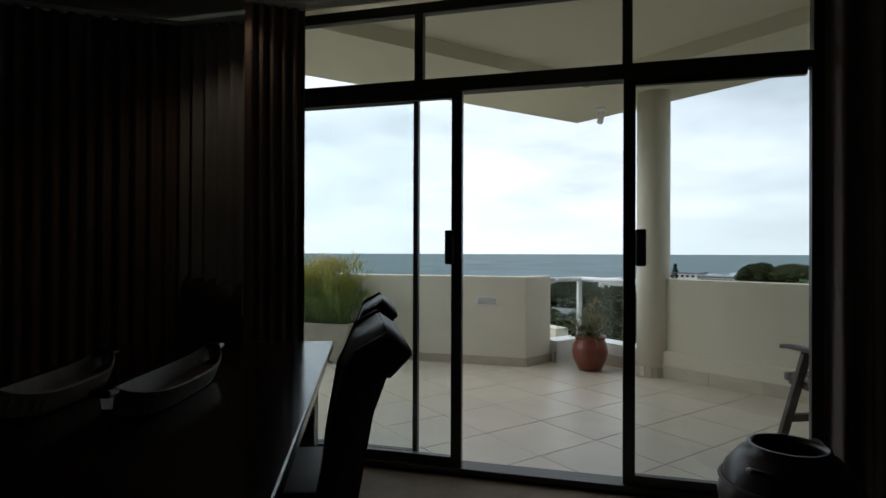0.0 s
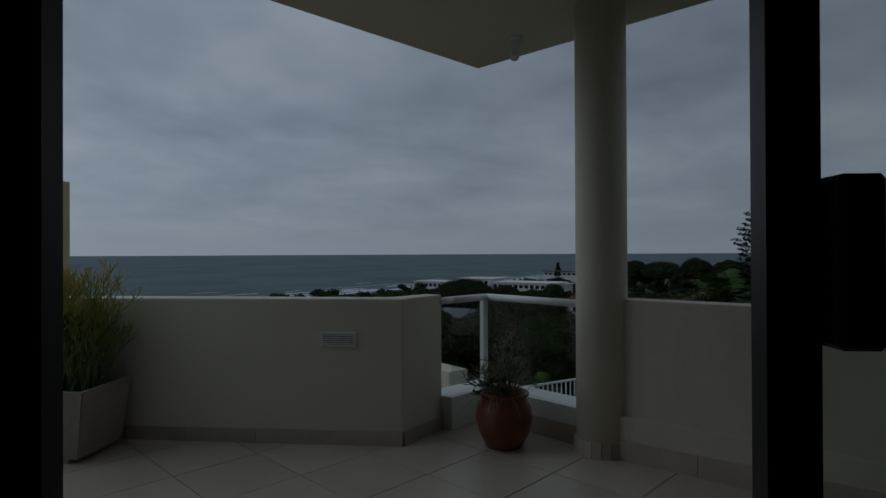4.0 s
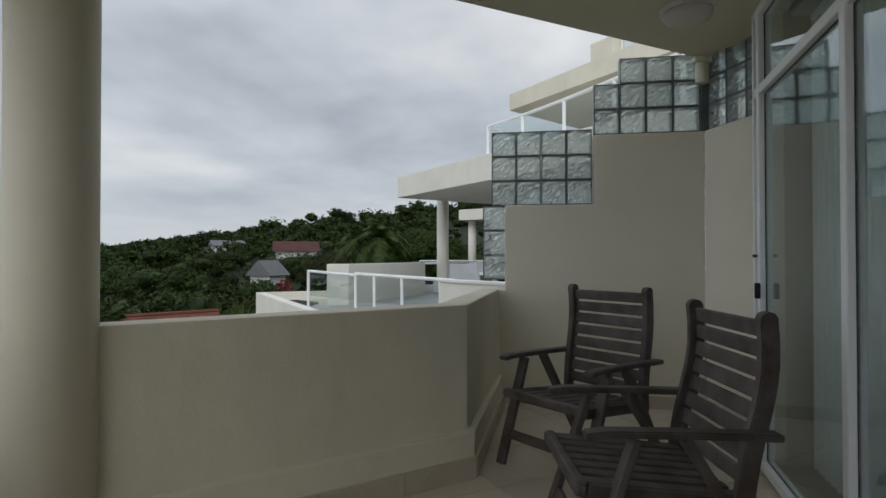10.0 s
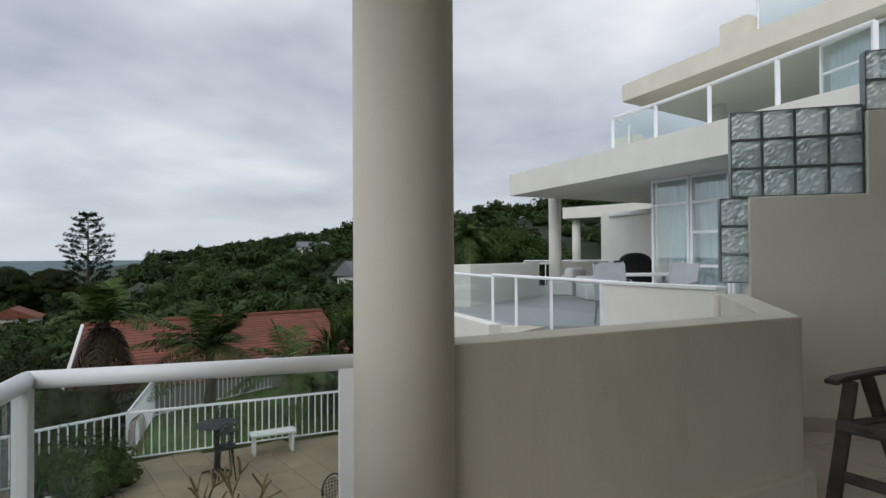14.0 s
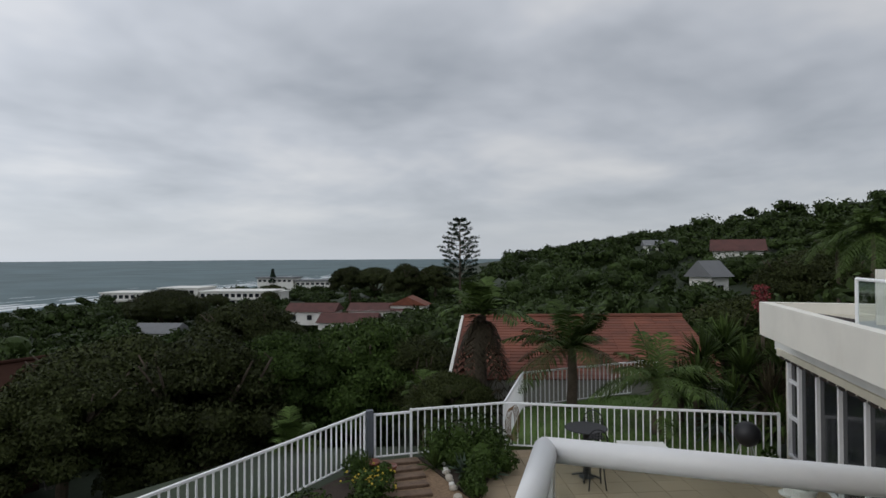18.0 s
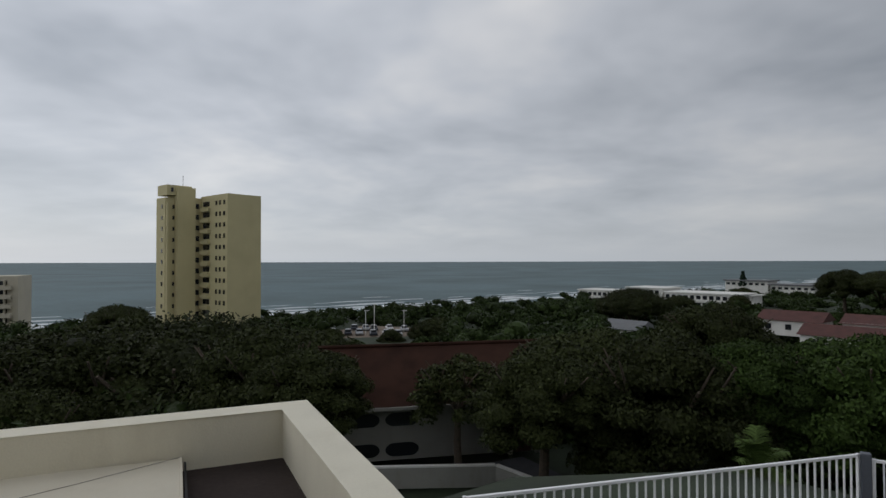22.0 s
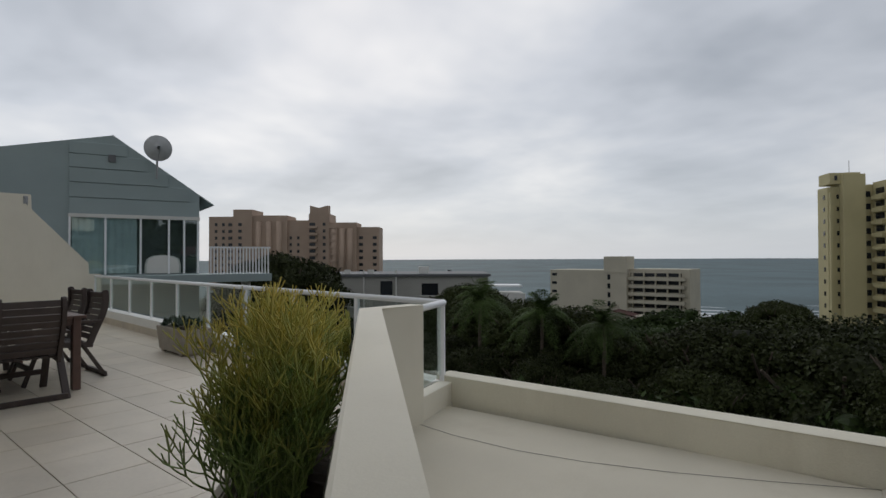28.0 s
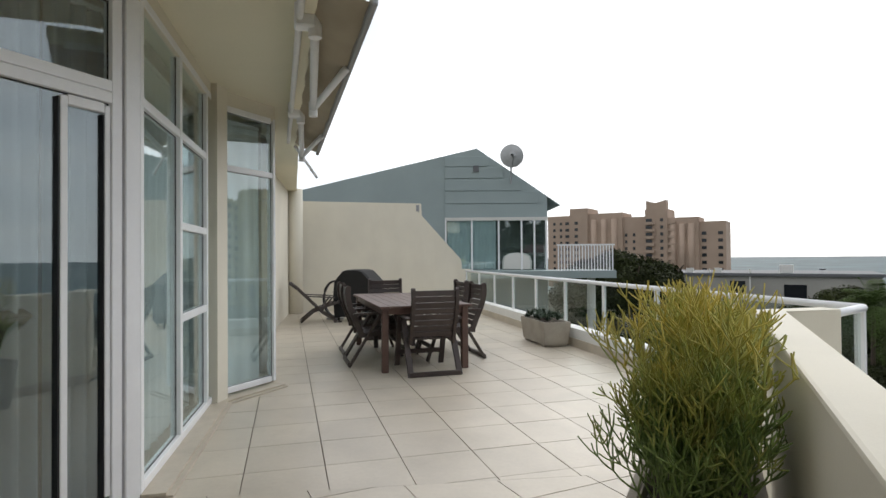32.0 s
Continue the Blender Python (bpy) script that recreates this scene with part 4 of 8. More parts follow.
def slat_chair(m, material, label, group, W=0.58, H=1.06, arms=True, slats=8, rake=0.24, category="armchair", name="garden_armchair"):
    """A slatted hardwood garden chair facing its own +y."""
    c = thing(name, m, label, category, group)
    back = []
    for i in range(9):
        s = i / 8
        back.append((-0.20 - rake * (1 - (1 - s) ** 1.9) + 0.012 * math.sin(s * math.pi * 2), 0.36 + (H - 0.40) * s))
    for sx in (-1, 1):
        bm_s = curve_plank([(sx * (W / 2 - 0.025), y, z) for y, z in back], 0.04, 0.066)
        bmesh.ops.create_cone(bm_s, cap_ends=True, segments=20, radius1=0.0325, radius2=0.0325, depth=0.038, matrix=pose(sx * (W / 2 - 0.025), back[-1][0], back[-1][1], 0, 90, 0))
        part("back_stile", bm_s, material, c)
    for k in range(slats):
        s = 0.15 + 0.80 * k / (slats - 1)
        i = min(7, int(s * 8))
        f = s * 8 - i
        y, z = (back[i][0] * (1 - f) + back[i + 1][0] * f, back[i][1] * (1 - f) + back[i + 1][1] * f)
        tilt = math.degrees(math.atan2(back[i + 1][0] - back[i][0], back[i + 1][1] - back[i][1]))
        part("back_slat", block(W - 0.09, 0.018, 0.062, pose(0, y, z, -tilt, 0, 0), bevel=0.005), material, c)
    for sx in (-1, 1):
        part("seat_rail", beam((sx * (W / 2 - 0.025), 0.35, 0.415), (sx * (W / 2 - 0.025), -0.24, 0.36), 0.035, 0.055), material, c)
    n = 7
    for k in range(n):
        x = (W - 0.13) * (k / (n - 1) - 0.5)
        part("seat_slat", beam((x, 0.375, 0.440), (x, -0.20, 0.385), 0.060, 0.018, up=(0, 0, 1)), material, c)
    part("front_apron", block(W - 0.02, 0.05, 0.055, pose(0, 0.375, 0.428, 0, 0, 0), bevel=0.014, seg=2), material, c)
    for sx in (-1, 1):
        x = sx * (W / 2 + 0.005)
        part("front_leg", beam((x, 0.40, 0.0), (x, 0.19, 0.615), 0.032, 0.062, up=(1, 0, 0)), material, c)
        part("rear_leg", beam((x, -0.36, 0.0), (x, 0.02, 0.615), 0.032, 0.062, up=(1, 0, 0)), material, c)
        if arms:
            part("armrest", curve_plank([(sx * (W / 2 + 0.015), y, z) for y, z in ((0.37, 0.628), (0.30, 0.637), (0.0, 0.632), (-0.31, 0.622))], 0.066, 0.026), material, c)
    part("front_stretcher", block(W, 0.026, 0.055, pose(0, 0.335, 0.17, 18, 0, 0), bevel=0.004), material, c)
    part("rear_stretcher", block(W + 0.03, 0.035, 0.05, pose(0, -0.355, 0.028, 0, 0, 0), bevel=0.004), material, c)
    return c


slat_chair(pose(1.49, -2.215, 0, 0, 0, 45), TEAK, "weathered dark slatted armchair by the stepped wall", "armchairs", W=0.60, rake=0.05, H=1.07)
slat_chair(pose(0.375, -2.355, 0, 0, 0, 6.8), TEAK, "weathered dark slatted armchair by the glazed door", "armchairs", W=0.62, rake=0.09)

# dining set on the west terrace
TD = Vector((-0.917, -0.399))
TN = Vector((-0.399, 0.917))
TC = Vector((-8.72, -1.23))
tab = thing("outdoor_table", pose(TC.x, TC.y, 0, 0, 0, math.degrees(math.atan2(TD.y, TD.x))), "reddish hardwood outdoor dining table with square legs", "table")
for k in range(9):
    part("tabletop_plank", block(2.30, 0.117, 0.028, pose(0, (k - 4) * 0.1205, 0.735), bevel=0.004), TABLE_WOOD, tab)
for sx in (-1, 1):
    part("end_rail", block(0.03, 0.98, 0.07, pose(sx * 1.07, 0, 0.685), bevel=0.003), TABLE_WOOD, tab)
    part("side_rail", block(2.12, 0.03, 0.07, pose(0, sx * 0.48, 0.685), bevel=0.003), TABLE_WOOD, tab)
    for sy in (-1, 1):
        part("leg", block(0.075, 0.075, 0.72, pose(sx * 1.06, sy * 0.47, 0.36), bevel=0.006), TABLE_WOOD, tab)
tdeg = math.degrees(math.atan2(TD.y, TD.x))


def at_table(u, v):
    p = TC + TD * u + TN * v
    return p.x, p.y


lab = "dark hardwood slatted dining chair at the outdoor table"
spots = [(-1.06, 0.02, -90), (-0.34, -0.46, 180), (0.42, -0.43, 180), (-0.29, 0.55, 0), (0.45, 0.57, 0), (1.10, 0.0, 90)]
first = None
for u, v, turn in spots:
    x, y = at_table(u, v)
    m = pose(x, y, 0, 0, 0, tdeg + turn)
    if first is None:
        first = slat_chair(m, TEAK_RED, lab, "chairs round the outdoor table", W=0.54, H=0.97, rake=0.16, category="chair", name="garden_chair")
    else:
        copy_thing(first, m)

# covered barbecue, deck chair and coiled hose by the dividing wall
bbq = thing("barbecue", pose(-12.6, -2.95, 0, 0, 0, 78), "kettle barbecue under a fitted black cover", "barbecue")
b = bmesh.new()
prof = [(-0.43, 0.10), (0.43, 0.10), (0.45, 0.55), (0.43, 0.82), (0.22, 1.02), (0.12, 1.05), (-0.12, 1.05), (-0.24, 1.02), (-0.43, 0.82), (-0.46, 0.50)]
rows_ = [[b.verts.new((x * k, y, z - (1 - k) * 0.25 * (z > 0.6))) for x, z in prof] for y, k in ((-0.30, 0.94), (-0.24, 1.0), (0.24, 1.0), (0.30, 0.94))]
b.faces.new(rows_[0])
b.faces.new(rows_[-1][::-1])
for r0, r1 in zip(rows_, rows_[1:]):
    for i in range(len(prof)):
        b.faces.new((r0[i], r1[i], r1[(i + 1) % len(prof)], r0[(i + 1) % len(prof)]))
bmesh.ops.recalc_face_normals(b, faces=b.faces)
part("cover", b, BLACK_FABRIC, bbq)
for sx in (-1, 1):
    for sy in (-1, 1):
        part("leg", tube([(sx * 0.36, sy * 0.2, 0), (sx * 0.36, sy * 0.2, 0.14)], 0.02, 8), BLACK_METAL, bbq)
dc = thing("deck_chair", pose(-12.35, -3.78, 0, 0, 0, 22), "reclined dark slatted wooden deck chair by the dividing wall", "chair")
for sx in (-1, 1):
    part("back_rail", curve_plank([(sx * 0.27, y, z) for y, z in ((-0.52, 0.80), (-0.36, 0.68), (-0.12, 0.44), (0.12, 0.20), (0.40, 0.02))], 0.03, 0.045), TEAK, dc)
    part("seat_rail", curve_plank([(sx * 0.23, y, z) for y, z in ((0.44, 0.40), (0.22, 0.33), (-0.06, 0.22), (-0.30, 0.02))], 0.03, 0.045), TEAK, dc)
    part("armrest", beam((sx * 0.30, -0.20, 0.54), (sx * 0.30, 0.36, 0.50), 0.05, 0.022), TEAK, dc)
    part("strut", beam((sx * 0.30, 0.30, 0.49), (sx * 0.30, 0.10, 0.24), 0.025, 0.035), TEAK, dc)
    part("foot", block(0.035, 0.16, 0.03, pose(sx * 0.27, 0.42, 0.015), bevel=0.005), TEAK, dc)
for k in range(11):
    f = k / 10
    part("slat", block(0.54, 0.045, 0.014, pose(0, -0.50 + 0.50 * f, 0.80 - 0.47 * f, -45, 0, 0), bevel=0.003), TEAK, dc)
for k in range(7):
    f = k / 6
    part("slat", block(0.46, 0.045, 0.014, pose(0, 0.03 + 0.40 * f, 0.285 + 0.135 * f, 18, 0, 0), bevel=0.003), TEAK, dc)
part("cross_bar", tube([(-0.27, -0.29, 0.03), (0.27, -0.29, 0.03)], 0.016, 8), TEAK, dc)
hose = thing("hose_reel", pose(-12.85, -3.55, 0.0, 0, 0, 70), "dark coiled garden hose on a wall reel", "hose")
for k in range(4):
    ring = [(0.30 * math.cos(a) * (1 + 0.02 * k), 0.02 * k, 0.42 + 0.38 * math.sin(a)) for a in [2 * math.pi * i / 28 for i in range(29)]]
    part("coil", tube(ring, 0.018, 8, cap=False), BLACK_METAL, hose, smooth=True)
part("stand", block(0.04, 0.04, 0.80, pose(0, 0.02, 0.40), bevel=0.004), GREY_METAL, hose)
part("base", block(0.30, 0.24, 0.03, pose(0, 0.02, 0.015), bevel=0.005), GREY_METAL, hose)


def trough(m, L, D, H, label, wall=0.045):
    """A rectangular concrete planter with slightly battered sides, filled with soil."""
    root = thing("planter", m, label, "planter")
    b = bmesh.new()
    k = 0.05
    def ring(dx, dy, z):
        return [b.verts.new((sx * dx, sy * dy, z)) for sx, sy in ((-1, -1), (1, -1), (1, 1), (-1, 1))]
    rs = [ring(L / 2 - k, D / 2 - k * 0.6, 0.03), ring(L / 2, D / 2, H), ring(L / 2 - wall, D / 2 - wall, H), ring(L / 2 - wall - 0.01, D / 2 - wall - 0.01, H - 0.07)]
    b.faces.new(rs[0][::-1])
    for r0, r1 in zip(rs, rs[1:]):
        for i in range(4):
            b.faces.new((r0[i], r0[(i + 1) % 4], r1[(i + 1) % 4], r1[i]))
    b.faces.new(rs[-1])
    bmesh.ops.bevel(b, geom=[e for e in b.edges if e.calc_length() > 0.2], offset=0.008, segments=2, affect="EDGES")
    part("body", b, CONCRETE, root)
    for sx in (-1, 1):
        part("foot", block(0.10, D * 0.8, 0.035, pose(sx * L * 0.35, 0, 0.0175)), CONCRETE, root)
    b = bmesh.new()
    n = 14
    g = [[b.verts.new((-(L / 2 - wall - 0.012) + (L - 2 * wall - 0.024) * i / n, -(D / 2 - wall - 0.012) + (D - 2 * wall - 0.024) * j / 5, H - 0.055 + 0.025 * noise.noise(Vector((i * 0.6, j * 0.9, 2))))) for i in range(n + 1)] for j in range(6)]
    for j in range(5):
        for i in range(n):
            b.faces.new((g[j][i], g[j][i + 1], g[j + 1][i + 1], g[j + 1][i]))
    part("soil", b, SOIL, root)
    return root


def twig(bm, p, d, length, r, rnd, bend=0.5, steps=3, sides=4):
    """One jointed stem; returns its end and direction."""
    pts = [Vector(p)]
    d = Vector(d).normalized()
    for _ in range(steps):
        d = (d + Vector((rnd.uniform(-1, 1), rnd.uniform(-1, 1), rnd.uniform(-0.2, 1.0))) * bend * 0.16).normalized()
        pts.append(pts[-1] + d * (length / steps))
    tube(pts, r, sides, bm=bm, taper=0.7, cap=False)
    return pts[-1], d


def pencil_bush(m, L, D, H, label, stems, seed, material, name="pencil_bush", lean=0.35, up=0.55, wall=None, thick=0.0055):
    """A succulent bush of jointed pencil-thin shoots that fork again and again; wall keeps it off the side at y = wall."""
    root = thing(name, m, label, "plant")
    rnd = random.Random(seed)

    def grow(bm, p, d, length, r, steps=3, pull=0.0):
        pts = [Vector(p)]
        for _ in range(steps):
            d = (d + Vector((rnd.uniform(-1, 1), rnd.uniform(-1, 1), 0.4 * rnd.random())) * 0.10 + Vector((0, 0, pull))).normalized()
            q = pts[-1] + d * (length / steps)
            if wall is not None and q.y < wall:
                d = Vector((d.x, abs(d.y) * 0.4, d.z)).normalized()
                q.y = wall
            pts.append(q)
        tube(pts, r, 5, bm=bm, taper=0.85, cap=False)
        return pts[-1], d

    for i in range(stems):
        bm = bmesh.new()
        x, y = rnd.uniform(-L / 2, L / 2), rnd.uniform(-D / 2, D / 2)
        lobe = 0.76 + 0.24 * max(math.exp(-((x / L + 0.34) / 0.11) ** 2), 0.9 * math.exp(-((x / L - 0.02) / 0.13) ** 2), 0.8 * math.exp(-((x / L - 0.36) / 0.10) ** 2))
        hh = H * lobe * (1.04 - 0.60 * rnd.random() ** 1.5)
        k = rnd.uniform(0.4, 1.5)
        d = Vector((x / (L / 2) * lean * k + rnd.uniform(-0.3, 0.3), y / (D / 2) * lean * k + rnd.uniform(-0.3, 0.3), 1.0)).normalized()
        p, d = grow(bm, (x, y, -0.02), d, hh * rnd.uniform(0.15, 0.66), thick * 1.5, 3, up * 0.2)
        front = [(p, d, 0.035 + hh * 0.085, thick * 1.15)]
        for level in range(4):
            nxt = []
            for (q, dd, ll, r) in front:
                side = dd.cross(Vector((rnd.uniform(-1, 1), rnd.uniform(-1, 1), rnd.uniform(-1, 1)))).normalized()
                turn = rnd.uniform(0, 2.1)
                for j in range(3):
                    s_ = Matrix.Rotation(turn + 2.1 * j, 3, dd) @ side
                    nd = (dd + s_ * rnd.uniform(0.45, 0.95)).normalized()
                    e, ed = grow(bm, q, nd, ll * rnd.uniform(0.65, 1.2), r, 3, up * 0.28)
                    nxt.append((e, ed, ll * 0.86, r * 0.90))
            front = nxt if level < 1 else rnd.sample(nxt, min(len(nxt), 8))
        part("shoot", bm, material, root)["kind"] = "stuff"
    return root


pl_deg = math.degrees(math.atan2(A1[1] - A0[1], A1[0] - A0[0]))
pc = plan(A0, A1, 2.42, 0.285)
trough(pose(pc[0], pc[1], 0, 0, 0, pl_deg), 1.16, 0.46, 0.44, "large rectangular concrete planter against the parapet")
pencil_bush(pose(pc[0], pc[1], 0.40, 0, 0, pl_deg), 0.94, 0.22, 0.93, "yellow-tipped green pencil bush in the concrete planter", 190, 3, STEM_BUSH, wall=-0.262, lean=0.08, up=0.50, thick=0.0031)
p2c = plan(WR_B, WR_A, 6.20, -0.47)
r_deg = math.degrees(math.atan2(WR_A[1] - WR_B[1], WR_A[0] - WR_B[0]))
trough(pose(p2c[0], p2c[1], 0, 0, 0, r_deg), 0.95, 0.42, 0.36, "sand-coloured concrete trough planter by the glass balustrade")
suc = thing("succulents", pose(p2c[0], p2c[1], 0.34, 0, 0, r_deg), "low grey-green succulents filling the trough", "plant")
rnd = random.Random(8)
b = bmesh.new()
for i in range(46):
    cx, cy, cz = rnd.uniform(-0.42, 0.42), rnd.uniform(-0.17, 0.19), rnd.uniform(0.0, 0.10)
    for k in range(14):
        a, e = rnd.uniform(0, 6.28), rnd.uniform(0.1, 1.3)
        d = Vector((math.cos(a) * math.cos(e), math.sin(a) * math.cos(e), math.sin(e)))
        s = d.cross(Vector((0, 0, 1))).normalized() * 0.016
        p = Vector((cx, cy, cz))
        q = p + d * rnd.uniform(0.05, 0.10)
        vs = [b.verts.new(v) for v in (p, (p + q) / 2 + s, q, (p + q) / 2 - s)]
        b.faces.new(vs)
part("leaves", b, LEAF_GREY, suc)

# terracotta pot in the corner
pot = thing("plant_pot", pose(-0.575, 0.235, 0), "round glazed terracotta pot in the balcony corner", "pot")
part("body", lathe([(0.095, 0.0), (0.12, 0.01), (0.165, 0.10), (0.185, 0.19), (0.175, 0.27), (0.150, 0.315), (0.155, 0.335), (0.165, 0.345), (0.160, 0.358), (0.142, 0.355), (0.135, 0.30)], 40), TERRACOTTA, pot, smooth=True)
part("soil", lathe([(0.137, 0.300), (0.10, 0.318), (0.02, 0.325)], 24), SOIL, pot)
pencil_bush(pose(-0.575, 0.235, 0.31), 0.18, 0.18, 0.52, "dry straggling stems growing in the terracotta pot", 7, 11, STEM_POT, name="potted_stems", lean=0.9, up=0.10, thick=0.0036)
dry = thing("dry_grass_plant", pose(-0.575, 0.235, 0.315), "straw-coloured arching strap leaves in the terracotta pot", "plant")
rnd = random.Random(19)
b = bmesh.new()
for i in range(120):
    a, e, L_ = rnd.uniform(0, 6.28), rnd.uniform(0.35, 1.4), rnd.uniform(0.22, 0.50)
    d = Vector((math.cos(a) * math.cos(e), math.sin(a) * math.cos(e), math.sin(e)))
    w_ = Vector((-math.sin(a), math.cos(a), 0)) * rnd.uniform(0.003, 0.006)
    p = Vector((rnd.uniform(-0.08, 0.08), rnd.uniform(-0.08, 0.08), 0.0))
    k_ = rnd.uniform(0.15, 0.55)
    prev = None
    for j in range(6):
        f = j / 5
        q = p + d * L_ * f + Vector((0, 0, -k_ * L_ * f * f))
        w2 = w_ * (1 - 0.85 * f)
        cur = (b.verts.new(q - w2), b.verts.new(q + w2))
        if prev:
            b.faces.new((prev[0], prev[1], cur[1], cur[0]))
        prev = cur
part("leaves", b, leaf_mat("straw_leaves", (0.22, 0.18, 0.085), vary=0.4), dry)
ros = thing("rosette_plant", pose(-0.66, 0.14, 0.33), "small dark-green leafy succulent at the rim of the pot", "plant")
b = bmesh.new()
rnd = random.Random(5)
for j in range(6):
    cx, cy, cz = rnd.uniform(-0.12, 0.06), rnd.uniform(-0.08, 0.06), rnd.uniform(0.02, 0.12)
    for k in range(12):
        a, e = 6.28 * k / 12 + rnd.random(), rnd.uniform(0.1, 0.9)
        d = Vector((math.cos(a) * math.cos(e), math.sin(a) * math.cos(e), math.sin(e)))
        s = d.cross(Vector((0, 0, 1))).normalized() * 0.014
        p = Vector((cx, cy, cz))
        q = p + d * 0.055
        b.faces.new([b.verts.new(v) for v in (p, p + (q - p) * 0.7 + s, q, p + (q - p) * 0.7 - s)])
part("leaves", b, LEAF_DARK, ros)

# folded awning under the western slab edge
AW0, AW1 = (-4.15, -0.50), (-8.10, -2.22)
aw = thing("awning", facing(AW0, AW1), "folded cream awning with white arms under the slab edge", "awning")
AL = (Vector(AW1) - Vector(AW0)).length
part("cassette", block(AL, 0.10, 0.10, pose(AL / 2, 0.29, 2.77), bevel=0.02, seg=2), SOFFIT, aw)
b = bmesh.new()
n = 40
rows = []
for j, (y, z) in enumerate(((0.27, 2.74), (0.20, 2.67), (0.12, 2.64), (0.0, 2.60))):
    rows.append([b.verts.new((AL * i / n, y, z - 0.012 * math.sin(i * 1.3 + j))) for i in range(n + 1)])
for r0, r1 in zip(rows, rows[1:]):
    for i in range(n):
        b.faces.new((r0[i], r0[i + 1], r1[i + 1], r1[i]))
part("canvas", b, mat("awning_canvas", (0.40, 0.34, 0.25), rough=0.9, vary=0.1, scale=3, bump=0.2, fine=150), aw, "slack beige canvas", smooth=True)
part("front_bar", block(AL + 0.05, 0.04, 0.055, pose(AL / 2, -0.01, 2.605), bevel=0.012, seg=2), GREY_METAL, aw)
for x0 in (0.55, 2.75):
    part("bracket", block(0.10, 0.12, 0.14, pose(x0, 0.31, 2.72), bevel=0.01), WHITE_METAL, aw)
    arm = part("arm", tube([(x0, 0.25, 2.66), (x0 + 1.25, 0.19, 2.50)], 0.028, 10), WHITE_METAL, aw, smooth=True)
    part("elbow", tube([(x0 + 1.25, 0.19, 2.44), (x0 + 1.25, 0.19, 2.56)], 0.035, 10), WHITE_METAL, arm)
    part("pivot", tube([(x0, 0.25, 2.60), (x0, 0.25, 2.72)], 0.04, 12), WHITE_METAL, arm)
    part("arm", tube([(x0 + 1.25, 0.19, 2.50), (x0 + 0.45, 0.02, 2.58)], 0.026, 10), WHITE_METAL, aw, smooth=True)
part("torsion_bar", tube([(0.1, 0.34, 2.70), (AL - 0.1, 0.34, 2.70)], 0.022, 10), WHITE_METAL, aw, smooth=True)
part("crank", tube([(AL - 0.3, 0.27, 2.62), (AL - 0.1, 0.0, 2.28)], 0.018, 8), WHITE_METAL, aw)

# ---------- dining room behind the patio door ----------
dt = thing("dining_table", pose(0, 0, 0), "long dark polished wooden dining table", "table")
TA0, TA1 = (-2.83, -2.52), (-2.585, -5.10)
tt = miter([TA1, TA0], 1.12)
part("tabletop", prism(tt, 0.705, 0.75, bevel=0.008), DARK_WOOD, dt)
part("apron", prism(miter([plan(TA1, TA0, 0.10, 0.10), plan(TA1, TA0, 2.49, 0.10)], 0.92), 0.62, 0.705), DARK_WOOD, dt)
for s_, o_ in ((0.12, 0.12), (2.47, 0.12), (0.12, 1.0), (2.47, 1.0)):
    c = plan(TA1, TA0, s_, o_)
    part("leg", block(0.085, 0.085, 0.66, pose(*c, 0.32, 0, 0, -5), bevel=0.006), DARK_WOOD, dt)


def parson_chair(m, first=[]):
    """A high-backed upholstered dining chair with a rolled top, facing +y."""
    if first:
        return copy_thing(first[0], m)
    c = thing("upholstered_chair", m, "high-backed dining chair in dark brown fabric", "chair", "dining chairs")
    part("seat", block(0.46, 0.46, 0.13, pose(0, 0.02, 0.42), bevel=0.03, seg=3), LEATHER, c, smooth=True)
    back = part("backrest", curve_plank([(0, y, z) for y, z in ((-0.20, 0.36), (-0.21, 0.55), (-0.23, 0.76), (-0.26, 0.93), (-0.29, 1.01), (-0.325, 1.035), (-0.35, 1.01))], 0.46, 0.075), LEATHER, c, smooth=True)
    for sx in (-1, 1):
        part("piping", tube([(sx * 0.22, y, z) for y, z in ((-0.165, 0.48), (-0.192, 0.76), (-0.222, 0.94), (-0.265, 1.04), (-0.325, 1.073))], 0.007, 6), LEATHER, back)
        part("front_leg", block(0.045, 0.045, 0.37, pose(sx * 0.19, 0.21, 0.185), bevel=0.004), DARK_WOOD, c)
        part("rear_leg", beam((sx * 0.19, -0.26, 0.0), (sx * 0.19, -0.19, 0.37), 0.045, 0.045), DARK_WOOD, c)
    first.append(c)
    return c


for x, y, turn in ((-2.82, -3.63, 95), (-2.77, -4.31, 97), (-3.55, -2.42, 183), (-4.05, -3.2, -85), (-3.98, -4.0, -85)):
    parson_chair(pose(x, y, 0, 0, 0, turn))


